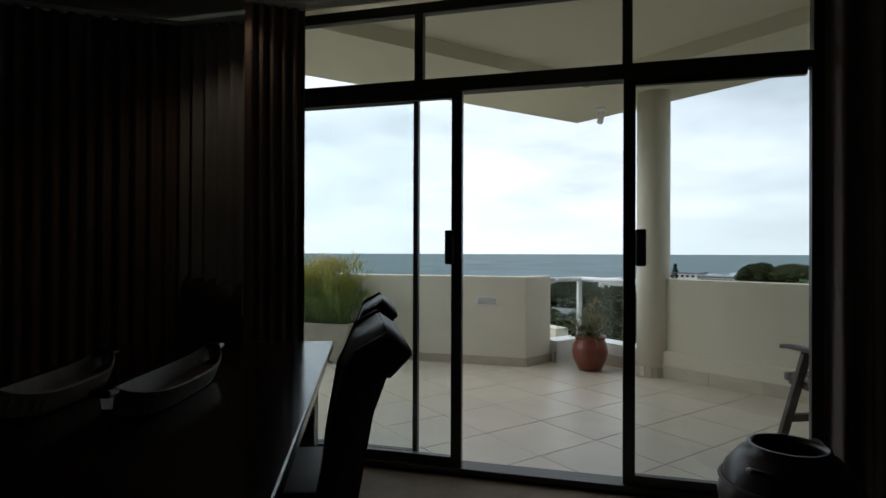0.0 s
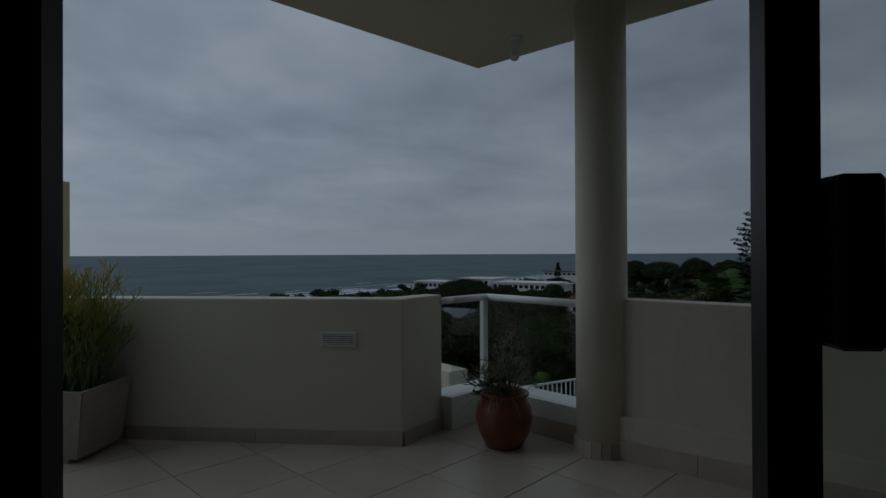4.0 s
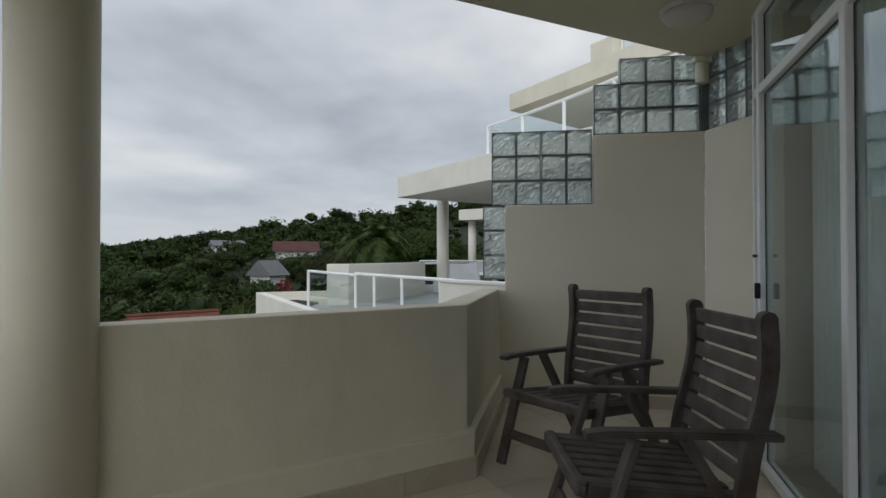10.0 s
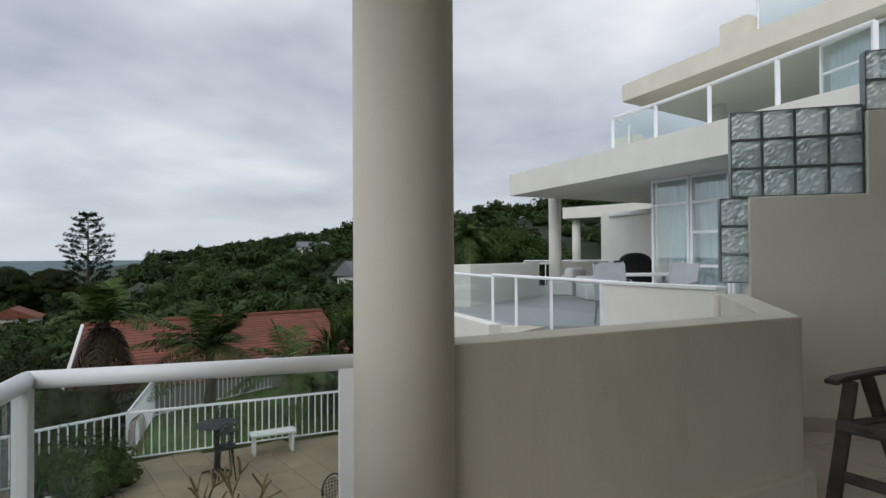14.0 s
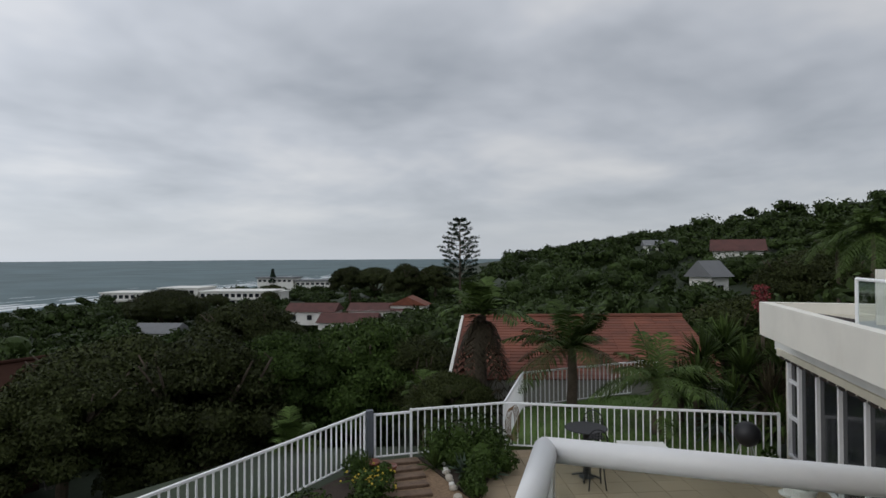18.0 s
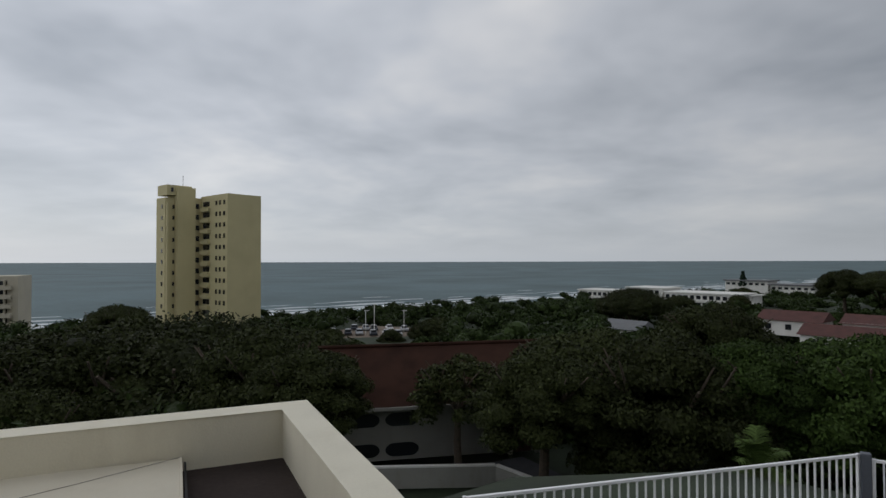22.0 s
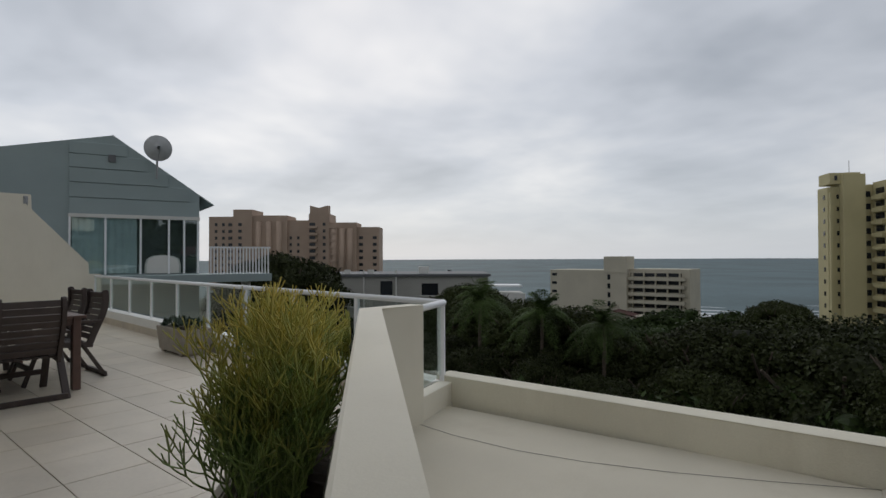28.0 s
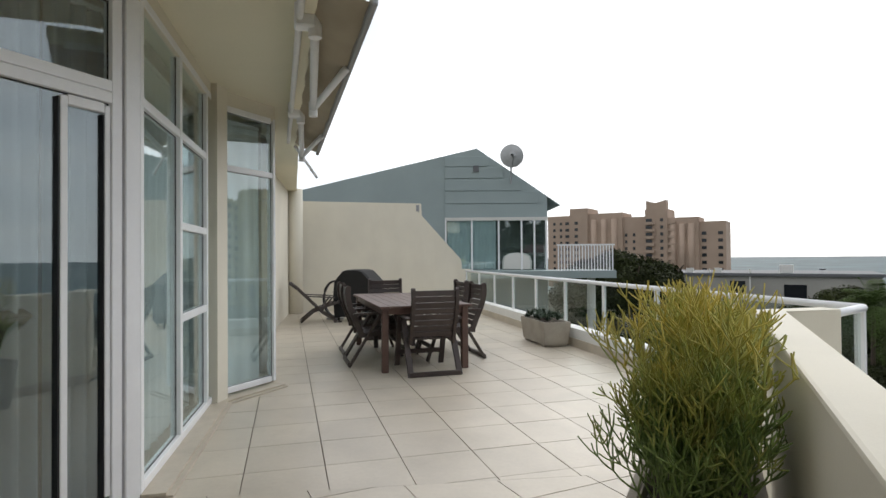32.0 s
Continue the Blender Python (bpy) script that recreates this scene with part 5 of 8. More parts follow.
def boat_tray(p, q, w, label):
    """A long shallow boat-shaped tray with raised ends."""
    p, q = Vector(p), Vector(q)
    L_ = (q - p).length
    root = thing("wooden_tray", pose((p.x + q.x) / 2, (p.y + q.y) / 2, 0.752, 0, 0, math.degrees(math.atan2((q - p).y, (q - p).x))), label, "tray", "boat-shaped trays")
    b = bmesh.new()
    n = 18
    rows = []
    for i in range(n + 1):
        s = 2 * i / n - 1
        hw = w / 2 * (1 - 0.75 * abs(s) ** 3)
        lift = 0.045 * s ** 4
        rows.append([b.verts.new((s * L_ / 2, k * hw, z + lift)) for k, z in ((-1, 0.065), (-0.65, 0.0), (0.65, 0.0), (1, 0.065), (0.92, 0.070), (0.58, 0.012), (-0.58, 0.012), (-0.92, 0.070))])
    for r0, r1 in zip(rows, rows[1:]):
        for k in range(8):
            b.faces.new((r0[k], r0[(k + 1) % 8], r1[(k + 1) % 8], r1[k]))
    b.faces.new(rows[0])
    b.faces.new(rows[-1][::-1])
    bmesh.ops.recalc_face_normals(b, faces=b.faces)
    bowl = part("bowl", b, mat("pale_worn_wood", (0.13, 0.10, 0.075), rough=0.6, vary=0.2, scale=9, bump=0.2), root)
    for sx in (-1, 1):
        part("handle", block(0.05, w * 0.3, 0.02, pose(sx * (L_ / 2 + 0.015), 0, 0.105), bevel=0.006), DARK_WOOD, bowl)


boat_tray((-3.18, -3.33), (-3.20, -4.05), 0.20, "long worn boat-shaped wooden tray on the table")
boat_tray((-3.53, -3.45), (-3.52, -4.05), 0.20, "second boat-shaped wooden tray on the table")

ves = thing("clay_vessel", pose(-0.86, -3.37, 0), "round dark clay vessel with a wide mouth on the floor", "pot")
part("body", lathe([(0.13, 0.0), (0.18, 0.02), (0.245, 0.13), (0.262, 0.24), (0.235, 0.35), (0.18, 0.42), (0.145, 0.44), (0.150, 0.455), (0.138, 0.458), (0.125, 0.43), (0.20, 0.30), (0.20, 0.12)], 44), STONE_DARK, ves, smooth=True)
band = [(0.252 * math.cos(a), 0.252 * math.sin(a), 0.305) for a in [2 * math.pi * i / 40 for i in range(41)]]
part("band", tube(band, 0.008, 6, cap=False), LEATHER, ves)
for a0 in (0.6, 3.74):
    arc = [((0.20 + 0.09 * math.sin(s * math.pi)) * math.cos(a0 + 0.5 * (s - 0.5)), (0.20 + 0.09 * math.sin(s * math.pi)) * math.sin(a0 + 0.5 * (s - 0.5)), 0.37 + 0.04 * math.sin(s * math.pi)) for s in [i / 10 for i in range(11)]]
    part("handle", tube(arc, 0.014, 8), STONE_DARK, ves, smooth=True)
wb_ = thing("woven_basket", pose(-0.45, -3.62, 0), "low brown woven basket beside the clay vessel", "basket")
for k in range(11):
    r_ = 0.16 + 0.05 * math.sin(k / 10 * math.pi * 0.9)
    part("coil", tube([(r_ * math.cos(a), r_ * math.sin(a), 0.015 + 0.026 * k) for a in [2 * math.pi * i / 26 for i in range(27)]], 0.014, 6, cap=False), mat("woven_cane", (0.12, 0.07, 0.04), rough=0.8, vary=0.2, scale=20) if k == 0 else bpy.data.materials["woven_cane"], wb_, smooth=True)
part("bottom", lathe([(0.17, 0.0), (0.17, 0.012), (0.02, 0.012)], 24), bpy.data.materials["woven_cane"], wb_)

dl = thing("downlight", pose(-3.43, -2.60, 2.68), "small recessed ceiling downlight, switched on", "lamp")
part("trim_ring", lathe([(0.055, 0.0), (0.055, -0.008), (0.036, -0.010), (0.036, 0.0)], 24), DARK_ALU, dl)
lamp_m = bpy.data.materials.new("lit_bulb")
lamp_m.use_nodes = True
lamp_m.node_tree.nodes["Principled BSDF"].inputs["Emission Color"].default_value = (1.0, 0.72, 0.42, 1)
lamp_m.node_tree.nodes["Principled BSDF"].inputs["Emission Strength"].default_value = 2.0
dl_data = bpy.data.lights.new("downlight_beam", "SPOT")
dl_data.energy, dl_data.spot_size, dl_data.spot_blend, dl_data.color, dl_data.shadow_soft_size = 1.0, radians(120), 0.6, (1.0, 0.74, 0.48), 0.03
new("downlight_beam", dl_data).matrix_world = pose(-3.43, -2.60, 2.655)
part("bulb", lathe([(0.030, -0.002), (0.022, -0.008), (0.005, -0.010)], 16), lamp_m, dl)

# ---------- the next terrace of the same building ----------
NX, NY, NZ = 15.9, 0.32, 0.10


def sh(p, k=1.0):
    return (p[0] + NX * k, p[1] + NY * k)


nb = thing("neighbouring_apartment", pose(NX, NY, NZ), "white apartment terrace of the same building next along", "building")


def npart(name, bm, material, label="", smooth=False):
    return part(name, bm, material, nb, label, smooth)


npart("roof_slab", prism([S_E, (-1.285, 1.226), (-7.25, -3.47), (-10.0, -5.63), (-10.5, -9.0), (3.2, -9.0)], 2.90, 3.52, bevel=0.015), CREAM_SKYLIT, "cream roof slab with a sharp prow")
npart("column", lathe([(COL_R + 0.03, 0), (COL_R + 0.03, 2.92)], 32), CREAM_SKYLIT, smooth=True)
npart("terrace_floor", prism([(2.9, -1.6), (2.9, -5.0), (-8.5, -4.5), (-8.0, 1.2), (-5.5, 2.7), (-0.5, 1.0)][::-1], -0.35, 0.0), mat("grey_tile_far", (0.36, 0.37, 0.38), rough=0.4, vary=0.08), "grey tiled terrace floor")
npart("parapet", prism(miter([AR, A1, A0, PE], 0.145), -0.3, PAR_H, bevel=0.012), CREAM_SKYLIT)
npart("parapet", prism(miter([P2A, P2B, P2C], 0.16), -0.3, PAR_H, bevel=0.012), CREAM_SKYLIT)
npart("kerb", prism(miter([RAIL_C, RAIL_B, PE], 0.14), -0.3, 0.24), WHITE_COPING)
LRn = [(-9.9, 0.42), (-4.0, 4.41), (-3.1, 2.9), (-2.2, 1.3)]
npart("roof_parapet", prism(miter(LRn[::-1], 0.20), -0.50, 0.21, bevel=0.01), CREAM_SKYLIT)
npart("flat_roof", prism([(-9.8, 0.45), (-8.0, -0.3), (-1.3, 0.55), (-2.3, 1.35), (-3.2, 2.9), (-4.05, 4.3)], -0.50, -0.01), CANVAS)
# thin dark slab laid on the roof stands in for a recess
npart("recess_patch", prism([(-6.3, 2.35), (-4.7, 2.5), (-4.0, 3.3), (-4.3, 3.75)], -0.02, 0.03), BITUMEN)
npart("edge_beam", prism(miter([(-9.7, 0.4), (-9.8, -4.3)], 0.25), -0.50, 0.02, bevel=0.01), CREAM_SKYLIT)
# glass balustrade and the solid parapet that carries on from it
NA, NB, NC, ND = (-7.95, 0.67), (-9.01, -0.39), (-9.94, -1.31), (-10.98, -2.36)
npart("parapet_end", prism(miter([ND, NC, (-9.85, -1.22)], 0.16)[::-1], -0.3, 0.78, bevel=0.012), CREAM_SKYLIT)
npart("coping", prism(miter([plan(ND, NC, 0, -0.02), plan(ND, NC, 1.60, -0.02)], 0.20)[::-1], 0.78, 0.82, bevel=0.006), WHITE_COPING)
for p, q, stops in (((-6.2, 2.2), NA, (0.0, 2.32)), (NA, NC, (0.0, 0.65, 1.50, 2.50))):
    npart("cap_rail", tube([(*p, 0.83), (*q, 0.80)], 0.028, 10), WHITE_METAL)
    for i, u in enumerate(stops):
        if i < len(stops) - 1 or q == NC:
            npart("post", block(0.045, 0.045, 0.82, pose(*plan(p, q, u), 0.41)), WHITE_METAL)
        if i or q == NC:
            ua, ub = (stops[i - 1], u) if i else (2.50, 3.60)
            g = npart("pane", prism(seg(plan(p, q, ua + 0.03), plan(p, q, ub - 0.03), 0.008), 0.05, 0.80), GLASS_RAIL, "balustrade glass")
            g.visible_shadow = False
for p, q in ((PE, RAIL_B), (RAIL_B, RAIL_C)):
    npart("cap_rail", tube([(*p, 0.92), (*q, 0.92)], 0.035, 10), WHITE_METAL)
# house front with curtained windows
npart("front_wall", prism(miter([(-2.0, -6.4), (-3.62, -2.45)], 0.2), 0, 2.92), CREAM_SKYLIT)


def lit_window(p, q, z0, z1, cols, rows, x=nb):
    L_ = (Vector(q) - Vector(p)).length
    mm = facing(p, q)
    def put(nm, b, mt, lb=""):
        o = part(nm, b, mt, x, lb)
        o.matrix_basis = mm
        return o
    w_ = put("window", block(L_, 0.03, z1 - z0, pose(L_ / 2, 0, (z0 + z1) / 2)), GLASS_DOOR)
    w_.visible_shadow = False
    for k in range(cols + 1):
        put("window_frame", block(0.06, 0.07, z1 - z0, pose(L_ * k / cols, -0.01, (z0 + z1) / 2)), WHITE_METAL)
    for r in rows:
        put("window_frame", block(L_, 0.065, 0.06, pose(L_ / 2, -0.012, r)), WHITE_METAL)
    b = bmesh.new()
    n_ = int(L_ / 0.03)
    lo = [b.verts.new((L_ * i / n_, 0.25 + 0.03 * math.sin(i * 1.15), z0)) for i in range(n_ + 1)]
    hi = [b.verts.new((L_ * i / n_, 0.25 + 0.025 * math.sin(i * 1.15), z1)) for i in range(n_ + 1)]
    for i in range(n_):
        b.faces.new((lo[i], lo[i + 1], hi[i + 1], hi[i]))
    put("curtain", b, mat("white_net_curtain", (0.70, 0.72, 0.74), rough=0.95, vary=0.05), "white net curtain")


lit_window((-3.70, -2.45), (-4.40, -3.10), 0.05, 2.88, 1, (0.05, 2.30, 2.86))
lit_window((-4.46, -3.16), (-5.10, -3.75), 0.05, 2.88, 1, (0.05, 0.92, 1.65, 2.30, 2.86))
lit_window((-5.16, -3.81), (-8.30, -6.75), 0.05, 2.88, 4, (0.05, 0.92, 1.65, 2.30, 2.86))
# far end: next slab, column, dividing wall, kitchen window and awning
npart("far_slab", prism([(3.3, -4.33), (9.0, -6.0), (9.6, -0.5), (5.68, -0.02)], 2.65, 3.10, bevel=0.01), CREAM_SKYLIT, "roof slab of the terrace beyond")
npart("far_column", lathe([(0.17, 0), (0.17, 2.7)], 24, at=(6.07, -0.56)), CREAM_SKYLIT, smooth=True)
npart("far_wall", prism(miter([(1.3, -3.35), (3.31, -1.78), (3.9, -3.2)], 0.2)[::-1], 0, 2.66), CREAM_SKYLIT)
fw = facing((3.20, -1.86), (1.4, -3.27))
for nm, b_, mt in (("far_window", block(0.80, 0.05, 0.62, pose(0.50, -0.04, 2.02)), WINDOW_DARK), ("far_window_frame", block(0.88, 0.03, 0.70, pose(0.50, -0.02, 2.02)), WHITE_METAL), ("far_window_bar", block(0.04, 0.07, 0.62, pose(0.50, -0.04, 2.02)), WHITE_METAL), ("far_window_bar", block(0.80, 0.07, 0.04, pose(0.50, -0.04, 2.02)), WHITE_METAL), ("awning_box", block(2.0, 0.3, 0.14, pose(1.1, -0.15, 2.56), bevel=0.03), WHITE_COPING)):
    npart(nm, b_, mt).matrix_basis = fw
for k in range(5):
    c = plan((3.86, 1.36), (4.9, -1.8), 0.83 * k)
    npart("far_post", block(0.04, 0.04, 0.95, pose(*c, 0.47)), WHITE_METAL)
npart("far_rail", tube([(3.86, 1.36, 0.96), (4.9, -1.8, 0.96)], 0.03, 8), WHITE_METAL)
npart("far_parapet", prism(miter([(4.45, -0.45), (4.95, -1.9)], 0.15), 0, 0.9), CREAM_SKYLIT)
nbq = thing("barbecue", pose(16.3, -2.05, NZ, 0, 0, -72), "covered black barbecue on the next terrace", "barbecue")
part("cover", prism([(-0.6, -0.28), (0.6, -0.28), (0.6, 0.28), (-0.6, 0.28)], 0.1, 1.0, bevel=0.06), BLACK_FABRIC, nbq, smooth=True)
b = bmesh.new()
bmesh.ops.create_uvsphere(b, u_segments=20, v_segments=10, radius=1, matrix=Matrix.Translation((0, 0, 0.98)) @ Matrix.Diagonal((0.5, 0.27, 0.26, 1)))
part("hood", b, BLACK_FABRIC, nbq, smooth=True)
WHITE_SOFA = mat("white_vinyl", (0.62, 0.62, 0.62), rough=0.5, vary=0.05)
for dx, dy, tz in ((-0.5, -0.35, 160), (-2.1, -1.15, 195)):
    so = thing("outdoor_sofa", pose(NX + dx, NY + dy, NZ, 0, 0, tz), "rounded white outdoor sofa", "sofa", "white sofas")
    part("seat", block(1.1, 0.8, 0.42, pose(0, 0, 0.21), bevel=0.06, seg=3), WHITE_SOFA, so, smooth=True)
    part("backrest", block(1.1, 0.28, 0.5, pose(0, 0.28, 0.55), bevel=0.10, seg=3), WHITE_SOFA, so, smooth=True)
    part("armrest", block(0.25, 0.8, 0.3, pose(-0.5, 0, 0.45), bevel=0.08, seg=3), WHITE_SOFA, so, smooth=True)
for dx, dy, tz in ((-7.95, -1.35, 100), (-5.2, -1.5, 100), (-6.6, -2.5, 60)):
    sl = thing("sling_chair", pose(NX + dx, NY + dy, NZ, 0, 0, tz), "grey metal chair with a sling seat", "chair", "sling chairs")
    for sx in (-1, 1):
        part("frame", tube([(sx * 0.26, 0.30, 0), (sx * 0.26, 0.22, 0.42), (sx * 0.26, -0.22, 0.40), (sx * 0.26, -0.42, 1.02)], 0.018, 8), GREY_METAL, sl)
        part("leg", tube([(sx * 0.26, -0.30, 0), (sx * 0.26, -0.12, 0.40)], 0.018, 8), GREY_METAL, sl)
        part("armrest", tube([(sx * 0.28, 0.26, 0.42), (sx * 0.28, 0.20, 0.64), (sx * 0.28, -0.30, 0.66)], 0.018, 8), GREY_METAL, sl)
    part("sling", curve_plank([(0, y, z) for y, z in ((0.24, 0.43), (0.0, 0.40), (-0.22, 0.41), (-0.32, 0.70), (-0.42, 1.0))], 0.50, 0.012), GREY_METAL, sl)

nt = thing("terrace_table", pose(11.1, -1.7, NZ, 0, 0, 20), "long white table on the next terrace", "table")
part("tabletop", block(0.9, 1.7, 0.05, pose(0, 0, 0.74), bevel=0.012), WHITE_COPING, nt)
for sx in (-1, 1):
    for sy in (-1, 1):
        part("leg", block(0.06, 0.06, 0.72, pose(sx * 0.38, sy * 0.75, 0.36)), GREY_METAL, nt)

# the storey above, set back, and the one above that
up = thing("upper_storey", pose(NX, NY, 0), "set-back upper storey with glass balustrade", "building")


def upart(name, bm, material, label="", smooth=False):
    return part(name, bm, material, up, label, smooth)


upart("roof_slab", prism([(6.5, -6.0), (2.085, -2.14), (-8.33, -9.98), (-11.8, -13.0), (6.5, -13.0)], 6.40, 6.97, bevel=0.015), CREAM, "upper roof slab with a sharp prow")
upart("wall", prism([(5.6, -9.2), (5.6, -10.0), (-11.0, -11.4), (-11.0, -10.2)][::-1], 3.5, 6.41), CREAM)
upart("column", lathe([(0.2, 3.5), (0.2, 6.41)], 20, at=(3.4, -5.4)), CREAM, smooth=True)
upart("pier", block(0.75, 0.3, 0.75, pose(-2.2, -2.0, 3.97, 0, 0, 38)), CREAM)
ur = [(-3.36, -1.57), (-4.43, -2.43), (-5.67, -3.28), (-6.97, -4.09), (-8.30, -4.95)]
up_return = (-2.55, -2.0)
upart("cap_rail", tube([(*ur[0], 4.60), (*up_return, 4.60)], 0.03, 8), WHITE_METAL)
upart("post", block(0.06, 0.06, 1.1, pose(*up_return, 4.06)), WHITE_METAL)
for p, q in zip(ur, ur[1:]):
    upart("cap_rail", tube([(*p, 4.60), (*q, 4.60)], 0.04, 8), WHITE_METAL)
    g = upart("pane", prism(seg(plan(p, q, 0.06), plan(p, q, (Vector(q) - Vector(p)).length - 0.06), 0.01), 3.54, 4.57), GLASS_RAIL, "balustrade glass")
    g.visible_shadow = False
for p in ur:
    upart("post", block(0.07, 0.07, 1.1, pose(*p, 4.05)), WHITE_METAL)
lit_window((-2.2, -6.5), (-8.2, -9.4), 3.6, 6.3, 5, (3.6, 4.6, 5.6, 6.3), up)
top = thing("top_storey", pose(NX, NY, 0), "topmost terrace with planters and a glass rail", "building")
TA, TB = (-1.2, -4.80), (-8.6, -10.3)
part("pier", block(0.85, 0.5, 0.62, pose(-0.95, -5.0, 7.27, 0, 0, 38), bevel=0.01), CREAM, top)
part("wall", prism([(2.2, -11.0), (-8.0, -13.4), (-8.0, -14.0), (2.2, -12.0)][::-1], 6.96, 10.0), CREAM, top)
for k in range(5):
    c = plan(TA, TB, 0.45 + 1.9 * k, 0.35)
    part("post", block(0.05, 0.05, 1.1, pose(*c, 7.5)), WHITE_METAL, top)
c0, c1 = plan(TA, TB, 0.4, 0.35), plan(TA, TB, 8.1, 0.35)
part("cap_rail", tube([(*c0, 8.05), (*c1, 8.05)], 0.035, 8), WHITE_METAL, top)
g = part("pane", prism(seg(c0, c1, 0.01), 7.0, 8.02), GLASS_RAIL, top, "balustrade glass")
g.visible_shadow = False

# ground-floor flat under the next terrace: glazed front and white soffit
low = thing("ground_floor_flat", pose(0, 0, 0), "white-framed glazed front of the garden flat", "building")
G0, G1 = (12.9, 4.45), (8.6, 1.55)
gl = (Vector(G1) - Vector(G0)).length
gm = facing(G0, G1)


def lpart(nm, b, mt, lb="", smooth=False):
    o = part(nm, b, mt, low, lb, smooth)
    o.matrix_basis = gm
    return o


for k, x in enumerate((0.0, 0.62, 1.6, 2.6, 3.6, 4.6, gl)):
    lpart("window_frame", block(0.10 if k in (0, 1) else 0.07, 0.09, 2.3, pose(x, 0, -2.05)), WHITE_METAL)
for z, h in ((-0.92, 0.08), (-3.17, 0.06)):
    lpart("window_frame", block(gl, 0.09, h, pose(gl / 2, 0.002, z)), WHITE_METAL)
for z in (-1.5, -2.3):
    lpart("window_frame", block(0.55, 0.08, 0.07, pose(0.31, 0.003, z)), WHITE_METAL)
lpart("window", block(gl, 0.02, 2.2, pose(gl / 2, 0.03, -2.05)), WINDOW_DARK, "dark sliding glass")
lpart("soffit_beam", block(gl + 0.8, 0.5, 0.24, pose(gl / 2 - 0.1, 0.1, -0.76)), WHITE_COPING)
lpart("awning_valance", block(gl + 0.2, 0.05, 0.16, pose(gl / 2 - 0.1, -0.18, -0.90)), CREAM_DIRTY)
b = bmesh.new()
for k in range(14):
    r = 0.17
    c = 0.2 + k * gl / 14
    vs = [b.verts.new((c - r, -0.21, -0.95))] + [b.verts.new((c - r * math.cos(math.pi * i / 8), -0.21, -0.95 - 0.07 * math.sin(math.pi * i / 8))) for i in range(1, 8)] + [b.verts.new((c + r, -0.21, -0.95))]
    b.faces.new(vs)
lpart("scalloped_edge", b, BITUMEN, "dark scalloped valance edge")
lpart("side_wall", block(0.2, 5.0, 3.0, pose(-0.15, 2.5, -1.9)), CREAM)
lpart("inner_wall", block(gl, 0.2, 3.0, pose(gl / 2, 2.2, -1.9)), INT_WALL)

# scalloped valance of the garden flat's blind
b = bmesh.new()
nS = 30
for k in range(nS):
    x0_ = gl * k / nS
    w_ = gl / nS
    pts_ = [(x0_, 0.0), (x0_ + w_, 0.0)] + [(x0_ + w_ / 2 + w_ / 2 * math.cos(a), -0.07 - 0.06 * math.sin(a)) for a in [math.pi * i / 6 for i in range(7)]]
    b.faces.new([b.verts.new((px_, -0.10 - 0.01 * (k % 2), -0.94 + pz_)) for px_, pz_ in pts_])
lpart("valance", b, mat("striped_valance", (0.10, 0.10, 0.11), rough=0.9, vary=0.1, scale=8, bump=0.1), "dark scalloped valance")

# ---------- garden below ----------
GZ = -3.20


def fence(p, q, label, h=1.10, step=0.155, name="fence"):
    """White steel palisade: two rails, round balusters, a post each two metres or so."""
    L_ = (Vector(q) - Vector(p)).length
    root = thing(name, facing(p, q, GZ), label, "fence")
    part("top_rail", block(L_, 0.05, 0.05, pose(L_ / 2, 0, h - 0.025), bevel=0.006), WHITE_METAL, root)
    part("bottom_rail", block(L_, 0.03, 0.03, pose(L_ / 2, 0, 0.10)), WHITE_METAL, root)
    n = max(2, round(L_ / step))
    b = block(0.026, 0.026, h - 0.15, pose(0, 0, (h + 0.06) / 2))
    me = bpy.data.meshes.new("baluster")
    b.to_mesh(me)
    b.free()
    me.materials.append(WHITE_METAL)
    for i in range(1, n):
        o = new("baluster", me)
        o.parent = root
        o.location = (L_ * i / n, 0, 0)
    k = max(1, round(L_ / 7.0))
    for i in range(k + 1):
        part("post", block(0.05, 0.05, h + 0.01, pose(L_ * i / k, 0, (h + 0.01) / 2 - 0.004)), WHITE_METAL, root)
    return root


F0, F1, F2, F3, F4 = (-1.2, 8.55), (5.60, 10.64), (5.78, 10.52), (6.52, 10.16), (8.50, 9.13)
fence(F0, F1, "long white steel garden fence above the trees")
fence(F3, F4, "short white fence beside the garden gate")
fence(F4, (12.15, 4.45), "white steel fence along the paved patio")
fence(F4, (11.45, 11.05), "white steel fence beside the lawn")
fence((11.45, 11.05), (16.3, 9.35), "white steel fence at the far side of the lawn")
gate = fence(F2, F3, "low white steel garden gate, closed", h=1.05, step=0.13, name="garden_gate")
gate["category"] = "gate"
part("gate_pier", block(0.15, 0.15, 1.14, pose(-0.11, 0, 0.57), bevel=0.01), mat("slate_blue_paint", (0.10, 0.11, 0.13), rough=0.6, vary=0.1), gate, "slate-blue gate pier")

